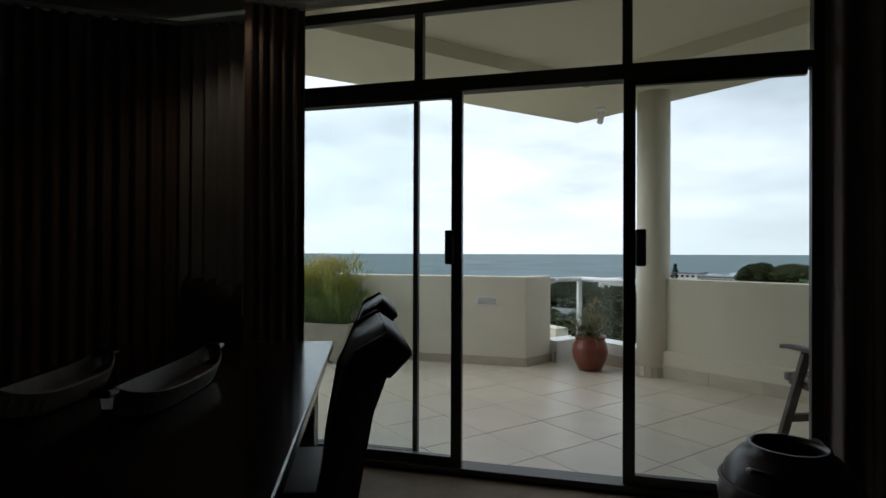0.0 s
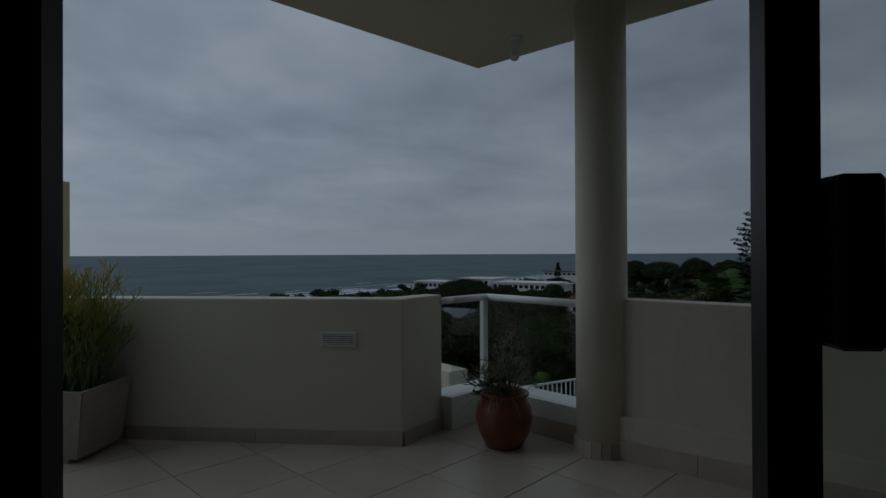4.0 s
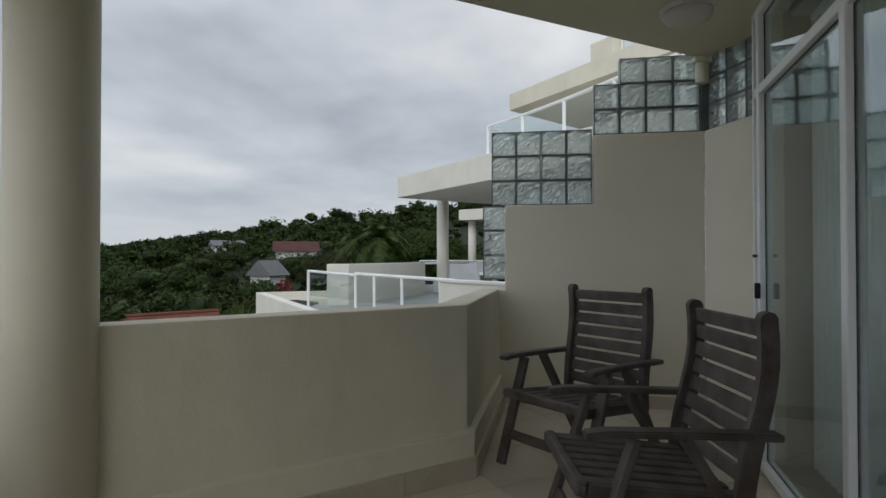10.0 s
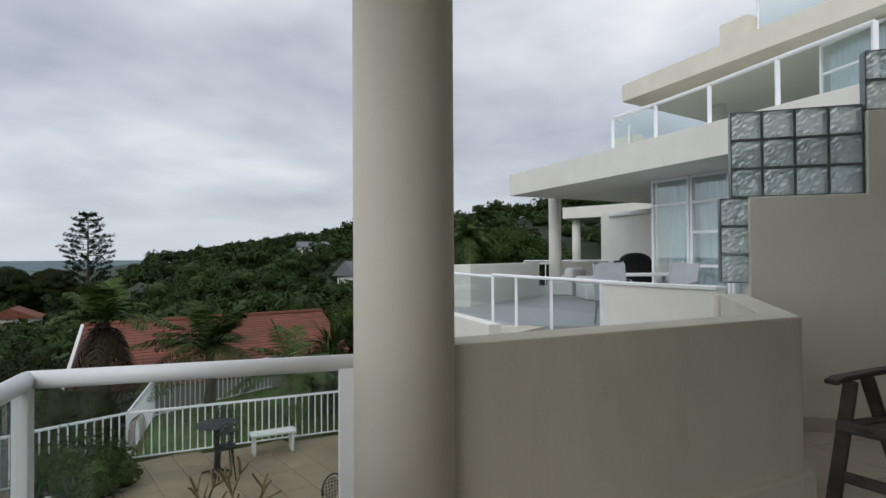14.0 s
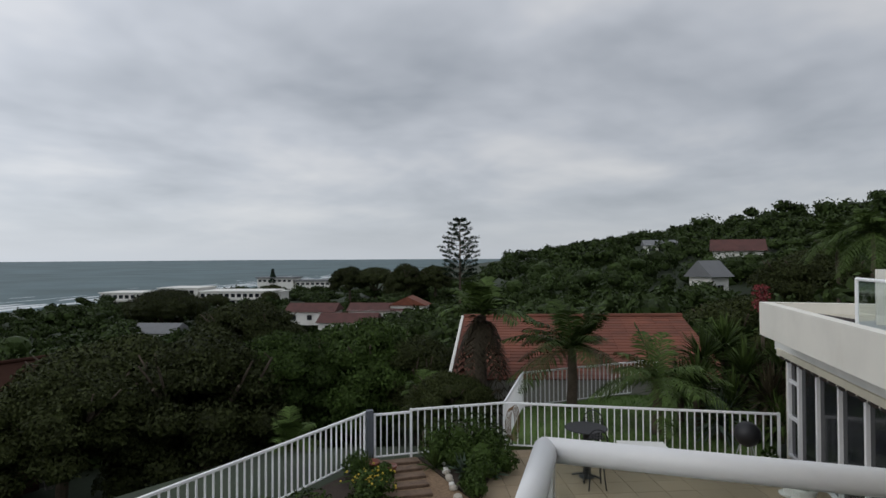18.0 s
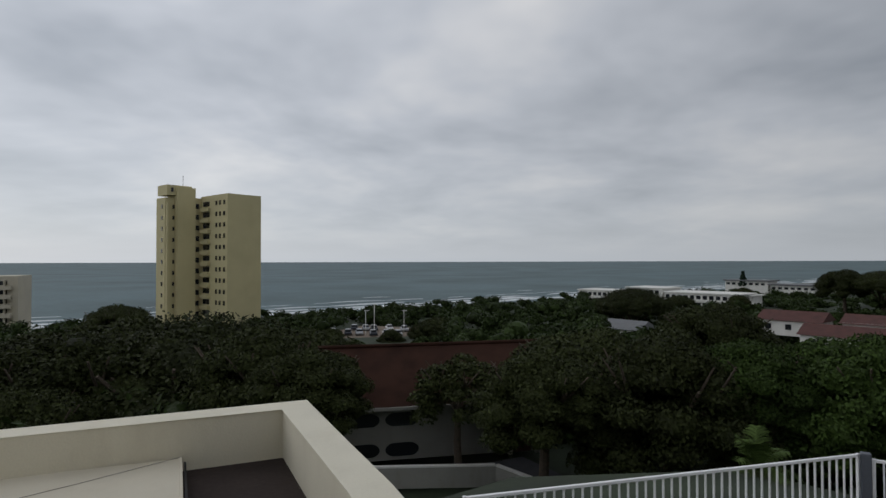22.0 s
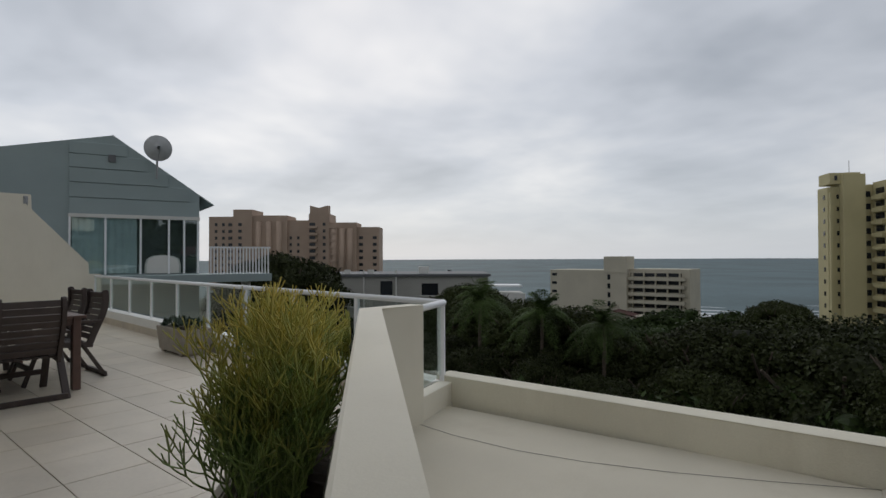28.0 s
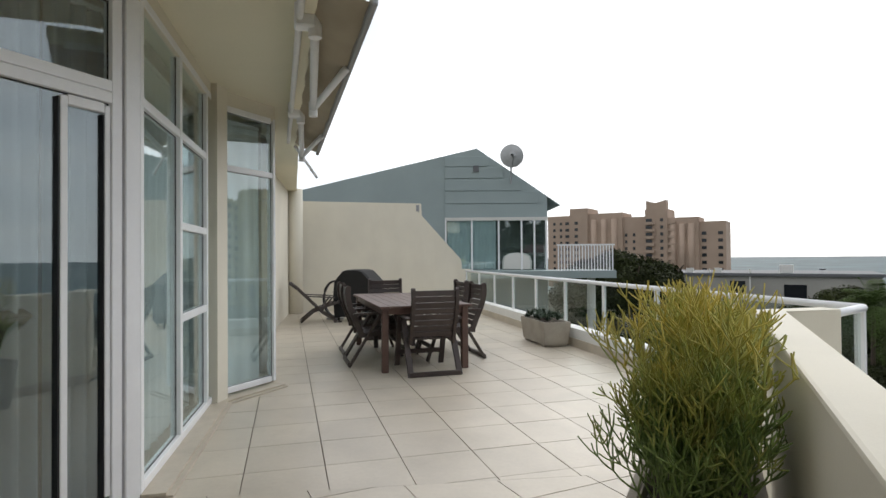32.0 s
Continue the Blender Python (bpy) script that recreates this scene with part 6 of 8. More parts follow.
lawn = structure("ground_lawn", prism([(8.6, 9.2), (12.3, 4.6), (15.5, 5.5), (17.0, 9.2), (11.5, 11.1)], GZ - 0.4, GZ + 0.03), GRASS, "mown green lawn", "lawn")
rnd = random.Random(12)
vs, fs = [], []
for i in range(9000):
    u, w_ = rnd.random(), rnd.random()
    x, y = 8.6 + 8.2 * u, 4.8 + 6.2 * w_
    if (x - 8.6) * (4.6 - 9.2) - (y - 9.2) * (12.3 - 8.6) > 0 or y > 11.1 - 0.34 * max(0, x - 11.5) or y > 9.2 + 0.66 * (x - 8.6) or x > 15.5 + 0.4 * (y - 5.5):
        continue
    a, hgt = rnd.uniform(0, 6.28), rnd.uniform(0.04, 0.09)
    k = len(vs)
    vs += [(x, y, GZ + 0.03), (x + 0.02 * math.cos(a), y + 0.02 * math.sin(a), GZ + 0.03), (x + rnd.uniform(-0.03, 0.03), y + rnd.uniform(-0.03, 0.03), GZ + 0.03 + hgt)]
    fs.append((k, k + 1, k + 2))
me = bpy.data.meshes.new("grass")
me.from_pydata(vs, [], fs)
me.materials.append(leaf_mat("grass_blades", (0.068, 0.145, 0.028), vary=0.35))
tagged(new("grass", me), "short grass blades on the lawn", "grass", kind="stuff")

pavement = structure("pavement", prism([(8.5, 9.1), (5.9, 7.6), (4.6, 5.2), (4.0, 1.0), (9.0, 0.6), (13.0, 4.4), (12.2, 4.5)], GZ - 0.35, GZ - 0.02), GROUT, "paved patio of the garden flat", "patio")
path_bed = structure("ground_gravel", prism([(5.75, 10.5), (3.2, 6.2), (4.6, 5.2), (5.9, 7.5), (6.6, 10.1)], GZ - 0.3, GZ + 0.015), GRAVEL, "brown gravel path to the gate", "path")
for k in range(9):
    s = k / 8
    x, y = 6.05 - 1.75 * s, 10.05 - 2.9 * s
    sl = tagged(ob_from("sleeper_step", block(0.95, 0.24, 0.09, pose(x, y, GZ + 0.03, 0, 0, -28 + 4 * math.sin(k)), bevel=0.012), SLEEPER), "weathered timber sleeper set in gravel", "step", "sleeper steps")
bed = structure("ground_bed", prism([(-1.2, 8.4), (5.55, 10.5), (3.1, 6.2), (-1.2, 5.6)], GZ - 0.3, GZ + 0.01), SOIL, "planted garden bed", "soil")
bed2 = structure("ground_bed_2", prism([(6.62, 10.05), (8.45, 9.05), (6.0, 7.55)], GZ - 0.3, GZ + 0.012), SOIL, "planted garden bed by the patio", "soil")

tagged(ob_from("sandstone_block", block(1.0, 0.42, 0.36, pose(3.55, 6.55, GZ + 0.18, 0, 0, 32), bevel=0.03, seg=2), PAVER), "sandstone garden block beside the gravel path", "block")
for x, y, k in ((5.25, 9.85, 1.0), (5.5, 9.55, 0.8)):
    tp = thing("terracotta_pot", pose(x, y, GZ), "small terracotta pot by the garden gate", "pot", "terracotta garden pots")
    part("body", lathe([(0.10 * k, 0.0), (0.14 * k, 0.26 * k), (0.16 * k, 0.27 * k), (0.16 * k, 0.32 * k), (0.13 * k, 0.30 * k)], 18), TERRACOTTA, tp, smooth=True)
    part("soil", lathe([(0.13 * k, 0.285 * k), (0.02, 0.29 * k)], 14), SOIL, tp)
# stones along the path
rnd = random.Random(31)
for i in range(54):
    s = rnd.random()
    side = rnd.choice((-1, 1))
    x, y = 6.1 - 2.6 * s + side * 0.72, 9.9 - 4.0 * s - side * 0.45
    r = rnd.uniform(0.04, 0.10)
    b = bmesh.new()
    bmesh.ops.create_icosphere(b, subdivisions=2, radius=r)
    for v in b.verts:
        v.co *= 1 + 0.35 * noise.noise(v.co * 9 + Vector((i, 0, 0)))
        v.co.z *= 0.7
    o = tagged(ob_from("garden_stone", b, HOUSE_WHITE if i % 3 == 0 else CONCRETE), "pale rounded stone edging the gravel path", "stone", "edging stones")
    o.location = (x, y, GZ + 0.04)


def leaf_rows(b, p, d, length, width, n, droop, rnd, full=0.30):
    """One strap leaf or palm frond with leaflets on both sides of a drooping rib."""
    p, d = Vector(p), Vector(d).normalized()
    side = d.cross(Vector((0, 0, 1)))
    side = side.normalized() if side.length > 1e-3 else Vector((1, 0, 0))
    prev = p
    hw = length / n * full
    for i in range(1, n + 1):
        s = i / n
        q = p + d * length * s + Vector((0, 0, -droop * length * s * s))
        w = width * (math.sin(math.pi * min(1, s * 0.90 + 0.10)) ** 0.6)
        t = (q - prev).normalized()
        for k in (-1, 1):
            tip = q + side * (k * w * rnd.uniform(0.75, 1.0)) + t * (w * rnd.uniform(0.45, 0.8)) + Vector((0, 0, -w * rnd.uniform(0.15, 0.55)))
            mid = (q + tip) * 0.5 + Vector((0, 0, 0.10 * w))
            b.faces.new([b.verts.new(v) for v in (q - t * hw * 0.5, mid - t * hw, tip, mid + t * hw, q + t * hw * 0.5)])
        b.faces.new([b.verts.new(v) for v in (prev - side * 0.012, q - side * 0.010, q + side * 0.010, prev + side * 0.012)])
        prev = q
    return b


def palm(x, y, z, height, fronds, length, label, material=None, trunk_r=0.13, droop=0.55, name="palm_tree", seed=1, category="tree", n=44, full=0.42, low=-5):
    rnd = random.Random(seed)
    root = thing(name, pose(x, y, z, 0, 0, rnd.uniform(0, 360)), label, category)
    if height > 0.3:
        pts = [(0.02 * math.sin(i), 0.03 * math.cos(i * 1.3), height * i / 6) for i in range(7)]
        part("trunk", tube(pts, trunk_r, 10, taper=0.75), BARK, root, smooth=True)
    b = bmesh.new()
    for i in range(fronds):
        a = 2.4 * i + rnd.uniform(-0.2, 0.2)
        e = radians(rnd.uniform(low, 78))
        d = (math.cos(a) * math.cos(e), math.sin(a) * math.cos(e), math.sin(e))
        leaf_rows(b, (0, 0, height), d, length * rnd.uniform(0.8, 1.1), length * 0.24, n, droop * (0.5 + 0.9 * math.cos(e)), rnd, full)
    part("fronds", b, material or LEAF_PALM, root)
    return root


def spiky(x, y, z, r, n, label, material=None, name="agave", seed=1, spread=80, width=0.06, trunk=0.0):
    """A rosette of stiff pointed leaves."""
    rnd = random.Random(seed)
    root = thing(name, pose(x, y, z, 0, 0, rnd.uniform(0, 360)), label, "plant")
    if trunk:
        part("trunk", tube([(0, 0, 0), (0.05, 0, trunk)], 0.09, 8), BARK, root)
    b = bmesh.new()
    for i in range(n):
        a, e = 2.4 * i, radians(rnd.uniform(-spread * 0.3, spread))
        d = Vector((math.cos(a) * math.cos(e), math.sin(a) * math.cos(e), math.sin(e)))
        s = d.cross(Vector((0, 0, 1)))
        s = (s.normalized() if s.length > 1e-3 else Vector((1, 0, 0))) * (width / 2)
        p = Vector((0, 0, trunk))
        L_ = r * rnd.uniform(0.75, 1.1)
        mid = p + d * L_ * 0.5
        tip = p + d * L_ + Vector((0, 0, -0.18 * L_ * math.cos(e)))
        up = Vector((0, 0, -0.25 * width))
        v = [b.verts.new(q) for q in (p - s * 0.6, p + s * 0.6, mid + s, mid + up, mid - s, tip)]
        b.faces.new((v[0], v[1], v[3]))
        b.faces.new((v[1], v[2], v[3]))
        b.faces.new((v[0], v[3], v[4]))
        b.faces.new((v[2], v[5], v[3]))
        b.faces.new((v[3], v[5], v[4]))
    part("leaves", b, material or LEAF_PALM, root)
    return root


palm(12.6, 10.1, GZ, 1.75, 26, 2.35, "small feather palm with a grey trunk on the lawn", seed=3, trunk_r=0.17, droop=0.38)
palm(12.1, 7.2, GZ, 1.4, 20, 2.0, "young feather palm leaning over the patio fence", seed=4, droop=0.38)
for k, (x, y, r, tr, mt) in enumerate(((13.1, 6.6, 1.15, 1.15, LEAF_PALM), (13.4, 5.9, 1.1, 0.7, LEAF_PALM), (12.9, 6.0, 0.95, 0.35, LEAF_GREY), (13.9, 6.8, 1.1, 1.7, LEAF_PALM), (14.3, 5.9, 1.1, 1.4, LEAF_PALM), (14.0, 5.2, 1.1, 0.9, LEAF_DEAD), (13.6, 7.3, 1.1, 0.8, LEAF_PALM), (14.8, 6.6, 1.1, 2.0, LEAF_PALM), (14.8, 5.2, 1.1, 1.6, LEAF_PALM), (13.7, 4.9, 1.0, 0.4, LEAF_PALM), (15.3, 5.9, 1.2, 1.1, LEAF_DEAD), (15.4, 5.0, 1.1, 2.0, LEAF_PALM))):
    spiky(x, y, GZ, r, 110, "stiff-leaved yucca in the clump by the flat" if mt is LEAF_PALM else "yucca with dry drooping leaves in the clump", mt, name="yucca", seed=60 + k, spread=85, width=0.075, trunk=tr)
spiky(5.0, 9.7, GZ, 0.75, 60, "clump of strappy green leaves by the gate", name="agapanthus", seed=9, spread=88, width=0.035)
spiky(6.7, 8.6, GZ, 0.5, 36, "grey-green agave in the garden bed", LEAF_GREY, seed=10, width=0.09)
spiky(7.0, 8.2, GZ, 0.45, 30, "pale agave rosette in the garden bed", LEAF_GREY, seed=11, width=0.09)
spiky(6.5, 9.3, GZ, 0.55, 40, "green agave beside the path", seed=13, width=0.07)
spiky(7.05, 3.2, GZ, 0.45, 30, "bright green aloe growing beside the patio", LEAF_MID, name="aloe", seed=14, width=0.07)

# pavers of the patio
rnd = random.Random(3)
pv = None
for i in range(16):
    for j in range(18):
        x, y = 4.0 + 0.603 * i + 0.0 * j, 0.6 + 0.503 * j
        q = Vector((x - 7.5, y - 4.5))
        ang_ = radians(-38)
        X, Y = 7.8 + q.x * math.cos(ang_) - q.y * math.sin(ang_), 4.6 + q.x * math.sin(ang_) + q.y * math.cos(ang_)
        ok = Y < 9.1 - 1.27 * (X - 8.5) and Y < 7.6 + 0.58 * (X - 5.9) and X > 4.6 and Y > 0.8 and (X - 8.6) * (4.45 - 1.55) - (Y - 1.55) * (12.9 - 8.6) < 0.4
        if not ok:
            continue
        if pv is None:
            b = block(0.595, 0.495, 0.04, bevel=0.006)
            pv = bpy.data.meshes.new("paver")
            b.to_mesh(pv)
            b.free()
            pv.materials.append(PAVER)
        o = new("paver", pv)
        o.matrix_world = pose(X, Y, GZ - 0.018 + rnd.uniform(-0.002, 0.002), 0, 0, -38)
        o.parent = pavement


def lattice_table(x, y, h, r, label):
    t = thing("bistro_table", pose(x, y, GZ), label, "table")
    part("tabletop", lathe([(r, h - 0.02), (r + 0.012, h - 0.01), (r, h), (r * 0.4, h + 0.002), (0.02, h + 0.002)], 28), BLACK_METAL, t)
    part("column", lathe([(0.16, 0.02), (0.07, 0.08), (0.05, 0.4), (0.06, h - 0.15), (0.16, h - 0.03)], 14), BLACK_METAL, t)
    for k in range(4):
        a = math.pi / 2 * k + 0.4
        part("foot", beam((0, 0, 0.10), (0.30 * math.cos(a), 0.30 * math.sin(a), 0.02), 0.04, 0.03), BLACK_METAL, t)


def lattice_chair(x, y, turn, h, label):
    c = thing("bistro_chair", pose(x, y, GZ, 0, 0, turn), label, "chair", "black bistro chairs")
    part("seat", lathe([(0.21, h - 0.02), (0.22, h), (0.05, h + 0.004)], 20), BLACK_METAL, c)
    for k in range(4):
        a = math.pi / 2 * k + math.pi / 4
        part("leg", tube([(0.15 * math.cos(a), 0.15 * math.sin(a), h), (0.24 * math.cos(a), 0.24 * math.sin(a), 0)], 0.014, 6), BLACK_METAL, c)
    ring = [(0.20 * math.cos(a), -0.19, h + 0.26 + 0.24 * math.sin(a)) for a in [2 * math.pi * i / 20 for i in range(21)]]
    part("back_hoop", tube(ring, 0.014, 6, cap=False), BLACK_METAL, c)
    for k in range(-3, 4):
        w = 0.19 * math.cos(k * 0.42)
        part("lattice_bar", tube([(k * 0.055 - 0.08 * 0, -0.19, h + 0.26 - w), (k * 0.055 + 0.02, -0.19, h + 0.26 + w)], 0.007, 5), BLACK_METAL, c)
        part("lattice_bar", tube([(-w, -0.19, h + 0.26 + k * 0.055), (w, -0.19, h + 0.26 + k * 0.06)], 0.007, 5), BLACK_METAL, c)


lattice_table(8.45, 6.85, 1.02, 0.42, "high round black cast-iron table on the patio")
lattice_chair(8.15, 6.45, -40, 0.68, "black cast-iron bar chair with a lattice back")
lattice_chair(9.0, 7.05, 120, 0.68, "black cast-iron bar chair with a lattice back")
lattice_table(6.2, 2.55, 0.72, 0.45, "round black cast-iron table near the house")
lattice_chair(6.6, 3.26, 150, 0.45, "low black cast-iron chair with a lattice back")
bench = thing("garden_bench", pose(9.85, 6.40, GZ, 0, 0, -49), "plain white slab bench by the patio fence", "bench")
part("seat", block(1.0, 0.36, 0.06, pose(0, 0, 0.45), bevel=0.01), WHITE_COPING, bench)
for sx in (-1, 1):
    part("leg", block(0.06, 0.30, 0.42, pose(sx * 0.42, 0, 0.21)), WHITE_COPING, bench)
grill = thing("kettle_grill", pose(11.2, 4.75, GZ), "small black kettle grill on legs", "grill")
b = bmesh.new()
bmesh.ops.create_uvsphere(b, u_segments=18, v_segments=10, radius=0.26, matrix=Matrix.Translation((0, 0, 0.78)))
part("bowl", b, BLACK_METAL, grill, smooth=True)
for k in range(3):
    a = 2.1 * k
    part("leg", tube([(0.12 * math.cos(a), 0.12 * math.sin(a), 0.62), (0.32 * math.cos(a), 0.32 * math.sin(a), 0)], 0.013, 6), GREY_METAL, grill)
hs = thing("garden_hose", pose(8.45, 8.95, GZ), "orange hose looped over the fence post", "hose")
for k in range(5):
    ring = [(0.16 * math.cos(a) + 0.02 * k, -0.05 - 0.02 * k, 0.66 + (0.34 + 0.02 * k) * math.sin(a)) for a in [2 * math.pi * i / 20 for i in range(21)]]
    part("loop", tube(ring, 0.009, 6, cap=False), mat("hose_orange", (0.17, 0.10, 0.05), rough=0.6), hs)
for i, (x, y, s) in enumerate(((11.0, 4.15, 1.0), (11.6, 4.45, 0.9), (10.55, 3.75, 1.0), (10.0, 3.40, 1.2))):
    p_ = thing("flower_pot", pose(x, y, GZ), "white plastic flower pot on a saucer with a small shrub", "pot", "white flower pots")
    part("saucer", lathe([(0.2 * s, 0.0), (0.22 * s, 0.03), (0.15 * s, 0.03)], 18), WHITE_COPING, p_)
    part("body", lathe([(0.13 * s, 0.03), (0.17 * s, 0.30 * s), (0.185 * s, 0.31 * s), (0.185 * s, 0.35 * s), (0.14 * s, 0.33 * s)], 20), WHITE_COPING, p_)
    b = bmesh.new()
    rr = random.Random(40 + i)
    for k in range(160):
        a, e = rr.uniform(0, 6.28), rr.uniform(0, 1.5)
        c_ = Vector((math.cos(a) * math.cos(e) * 0.16, math.sin(a) * math.cos(e) * 0.16, 0.34 * s + 0.20 * math.sin(e) * rr.random()))
        u_ = Vector((rr.uniform(-1, 1), rr.uniform(-1, 1), rr.uniform(-1, 1))) * 0.03
        w_ = Vector((rr.uniform(-1, 1), rr.uniform(-1, 1), rr.uniform(-1, 1))) * 0.03
        b.faces.new([b.verts.new(c_ + v) for v in (-u_, w_, u_, -w_)])
    part("shrub", b, LEAF_MID, p_)

# ---------- ground, sea and distance ----------
SEA_Z = -21.0
SHORE = 300.0


def coast(x, y):
    """Metres inland from the shoreline (negative: at sea)."""
    return -((y - SHORE) - 0.77 * (x - 20.0)) / 1.262


def ground_z(x, y):
    c = coast(x, y)
    if c < 0:
        return SEA_Z - 3.0
    d = math.hypot(x - 4.0, y - 4.0)
    drop = min(1.0, max(0.0, (d - 9.0) / 12.0))
    side = min(1.0, max(0.0, (14.0 - x + 0.6 * y) / 14.0))
    z = -3.30 - (1.6 + 4.6 * side) * drop * drop * (3 - 2 * drop) - 9.0 * min(1.0, max(0.0, (d - 24.0) / 130.0)) ** 0.8
    if c < 70:
        z = min(z, SEA_Z + 0.6 + 0.03 * c)
    # the wooded ridge to the south, rising away from the sea
    yaw = math.degrees(math.atan2(-x, y))
    a_ = max(0.0, -yaw - 44.5)
    rise = (0.165 * min(25.0, a_) + 0.105 * min(20.0, max(0.0, a_ - 25.0))) * min(1.0, max(0.0, (150.0 + yaw) / 20.0))
    r = math.hypot(x, y)
    if rise > 0 and r > 30:
        top = 1.3 + 180.0 * math.tan(radians(rise)) - 5.6
        k = min(1.0, (r - 30.0) / 150.0)
        k = k * k * (3 - 2 * k)
        z = z + (max(top, z) - z) * k * min(1.0, rise / 0.7)
    return z


bm = bmesh.new()
xs = [-900, -600, -400, -300, -220, -170, -130, -100, -80, -60, -45, -30, -20, -12, -6, 0, 6, 12, 18, 24, 32, 42, 55, 70, 85, 100, 120, 140, 160, 180, 200, 225, 250, 280, 320, 380, 460, 600, 900]
ys = [-300, -200, -130, -90, -60, -40, -25, -15, -8, -2, 4, 10, 16, 22, 30, 40, 52, 66, 80, 95, 110, 130, 150, 170, 190, 210, 230, 255, 280, 310, 340, 380, 430, 500, 600, 750, 900]
vv = [[bm.verts.new((x, y, ground_z(x, y))) for x in xs] for y in ys]
for j in range(len(ys) - 1):
    for i in range(len(xs) - 1):
        bm.faces.new((vv[j][i], vv[j][i + 1], vv[j + 1][i + 1], vv[j + 1][i]))
ground = structure("ground", bm, GROUND, "bushy sloping ground down to the shore", "ground", smooth=True)
bm = bmesh.new()
f = [bm.verts.new(v) for v in ((-4500, -600, SEA_Z), (4500, -600, SEA_Z), (4500, 4800, SEA_Z), (-4500, 4800, SEA_Z))]
bm.faces.new(f)
water = structure("water", bm, SEA, "grey-blue sea to the horizon", "sea")

# surf along the shore
rnd = random.Random(21)
vs, fs = [], []
for band, (off, amp, wid, gap) in enumerate(((2.0, 2.0, 5.5, 0.0), (13.0, 3.5, 6.5, 0.30), (27.0, 5.0, 5.0, 0.50), (44.0, 6.0, 2.6, 0.60), (70.0, 9.0, 1.6, 0.80))):
    prev = None
    for i in range(330):
        s = -330.0 + 3.0 * i
        n_ = noise.noise(Vector((s * 0.02, band * 7.0, 0)))
        w_ = wid * max(0.0, (noise.noise(Vector((s * 0.035, band * 3.0, 5.0))) + 0.75 - gap))
        o_ = off + amp * n_
        # along the coast (0.793, 0.61), seawards (-0.61, 0.793)
        x, y = 20 + 0.793 * s - 0.61 * o_, SHORE + 0.61 * s + 0.793 * o_
        cur = len(vs)
        vs += [(x, y, SEA_Z + 0.06), (x - 0.61 * w_, y + 0.793 * w_, SEA_Z + 0.10 + 0.25 * min(1, w_))]
        if prev is not None and w_ > 0.25:
            fs.append((prev, cur, cur + 1, prev + 1))
        prev = cur
me = bpy.data.meshes.new("surf")
me.from_pydata(vs, [], fs)
me.materials.append(FOAM)
tagged(new("surf", me), "white lines of surf along the beach", "surf", kind="stuff")


# ---------- buildings in the distance ----------


def house_box(name, p, q, depth, z0, z1, label, material, category="building", group=""):
    """A block whose front runs from p to q; its depth goes to the left. Returns the empty; x along the front, y into the block."""
    root = thing(name, facing(p, q, z0), label, category, group)
    L_ = (Vector(q) - Vector(p)).length
    part("wall", block(L_, depth, z1 - z0, pose(L_ / 2, depth / 2, (z1 - z0) / 2)), material, root)
    return root, L_


def windows(root, xs, zs, w, h, y=-0.03, material=None, name="window"):
    for z in zs:
        for x in xs:
            part(name, block(w, 0.12, h, pose(x, y, z)), material or WINDOW_DARK, root)


def side_windows(root, x, ys, zs, w, h):
    for z in zs:
        for y in ys:
            part("window", block(0.12, w, h, pose(x, y, z)), WINDOW_DARK, root)


# yellow tower by the beach
TR, TF = Vector((0.887, 0.462)), Vector((-0.462, 0.887))
C = Vector((-62.4, 137.3))
e1 = (TR * 0.90 + TF * 0.43).normalized()
e2 = (-TR * 0.43 + TF * 0.90).normalized()
tw, L_ = house_box("apartment_tower", tuple(C), tuple(C + e1 * 9.4), 13.5, -18.0, 18.0, "tall yellow rendered apartment tower near the beach", TOWER_YELLOW)
side_windows(tw, -0.05, (1.5, 3.6, 5.4), [33.9 - 2.83 * k for k in range(12)], 0.8, 1.1)
side_windows(tw, -0.05, (10.6,), [33.9 - 2.83 * k for k in range(12)], 3.2, 1.3)
for k in range(12):
    part("balcony", block(0.9, 4.2, 0.9, pose(-0.35, 10.6, 32.4 - 2.83 * k)), TOWER_YELLOW, tw)
part("stair_core", block(4.6, 6.0, 38.0, pose(-4.3, 15.4, 19.0)), TOWER_YELLOW, tw)
part("stair_core", block(3.2, 5.0, 35.3, pose(-7.4, 16.8, 17.6)), TOWER_YELLOW, tw)
part("link", block(2.6, 4.0, 35.6, pose(-1.0, 15.6, 17.8)), TOWER_YELLOW, tw)
for k in range(12):
    part("window", block(1.0, 0.14, 1.3, pose(-1.0, 13.56, 33.4 - 2.83 * k)), WINDOW_DARK, tw)
part("lift_house", block(6.4, 5.4, 2.6, pose(-5.7, 16.2, 37.2)), TOWER_YELLOW, tw)
for k in range(12):
    part("window", block(0.5, 0.14, 1.0, pose(-6.9, 14.28, 33.0 - 2.83 * k)), WINDOW_DARK, tw)
    part("window", block(0.14, 0.7, 1.0, pose(-9.03, 16.0, 33.0 - 2.83 * k)), WINDOW_DARK, tw)
for x in (-7.6, -6.2, -4.0):
    part("window", block(0.6, 0.14, 1.1, pose(x, 13.48, 37.3)), WINDOW_DARK, tw)
part("antenna", tube([(-3.9, 15.5, 38.5), (-3.9, 15.5, 41.5)], 0.07, 5), GREY_METAL, tw)
for k in range(2):
    part("fin", block(0.5, 0.9, 34.0, pose(-8.6 + 3.2 * k, 13.9, 17.0)), TOWER_YELLOW, tw)

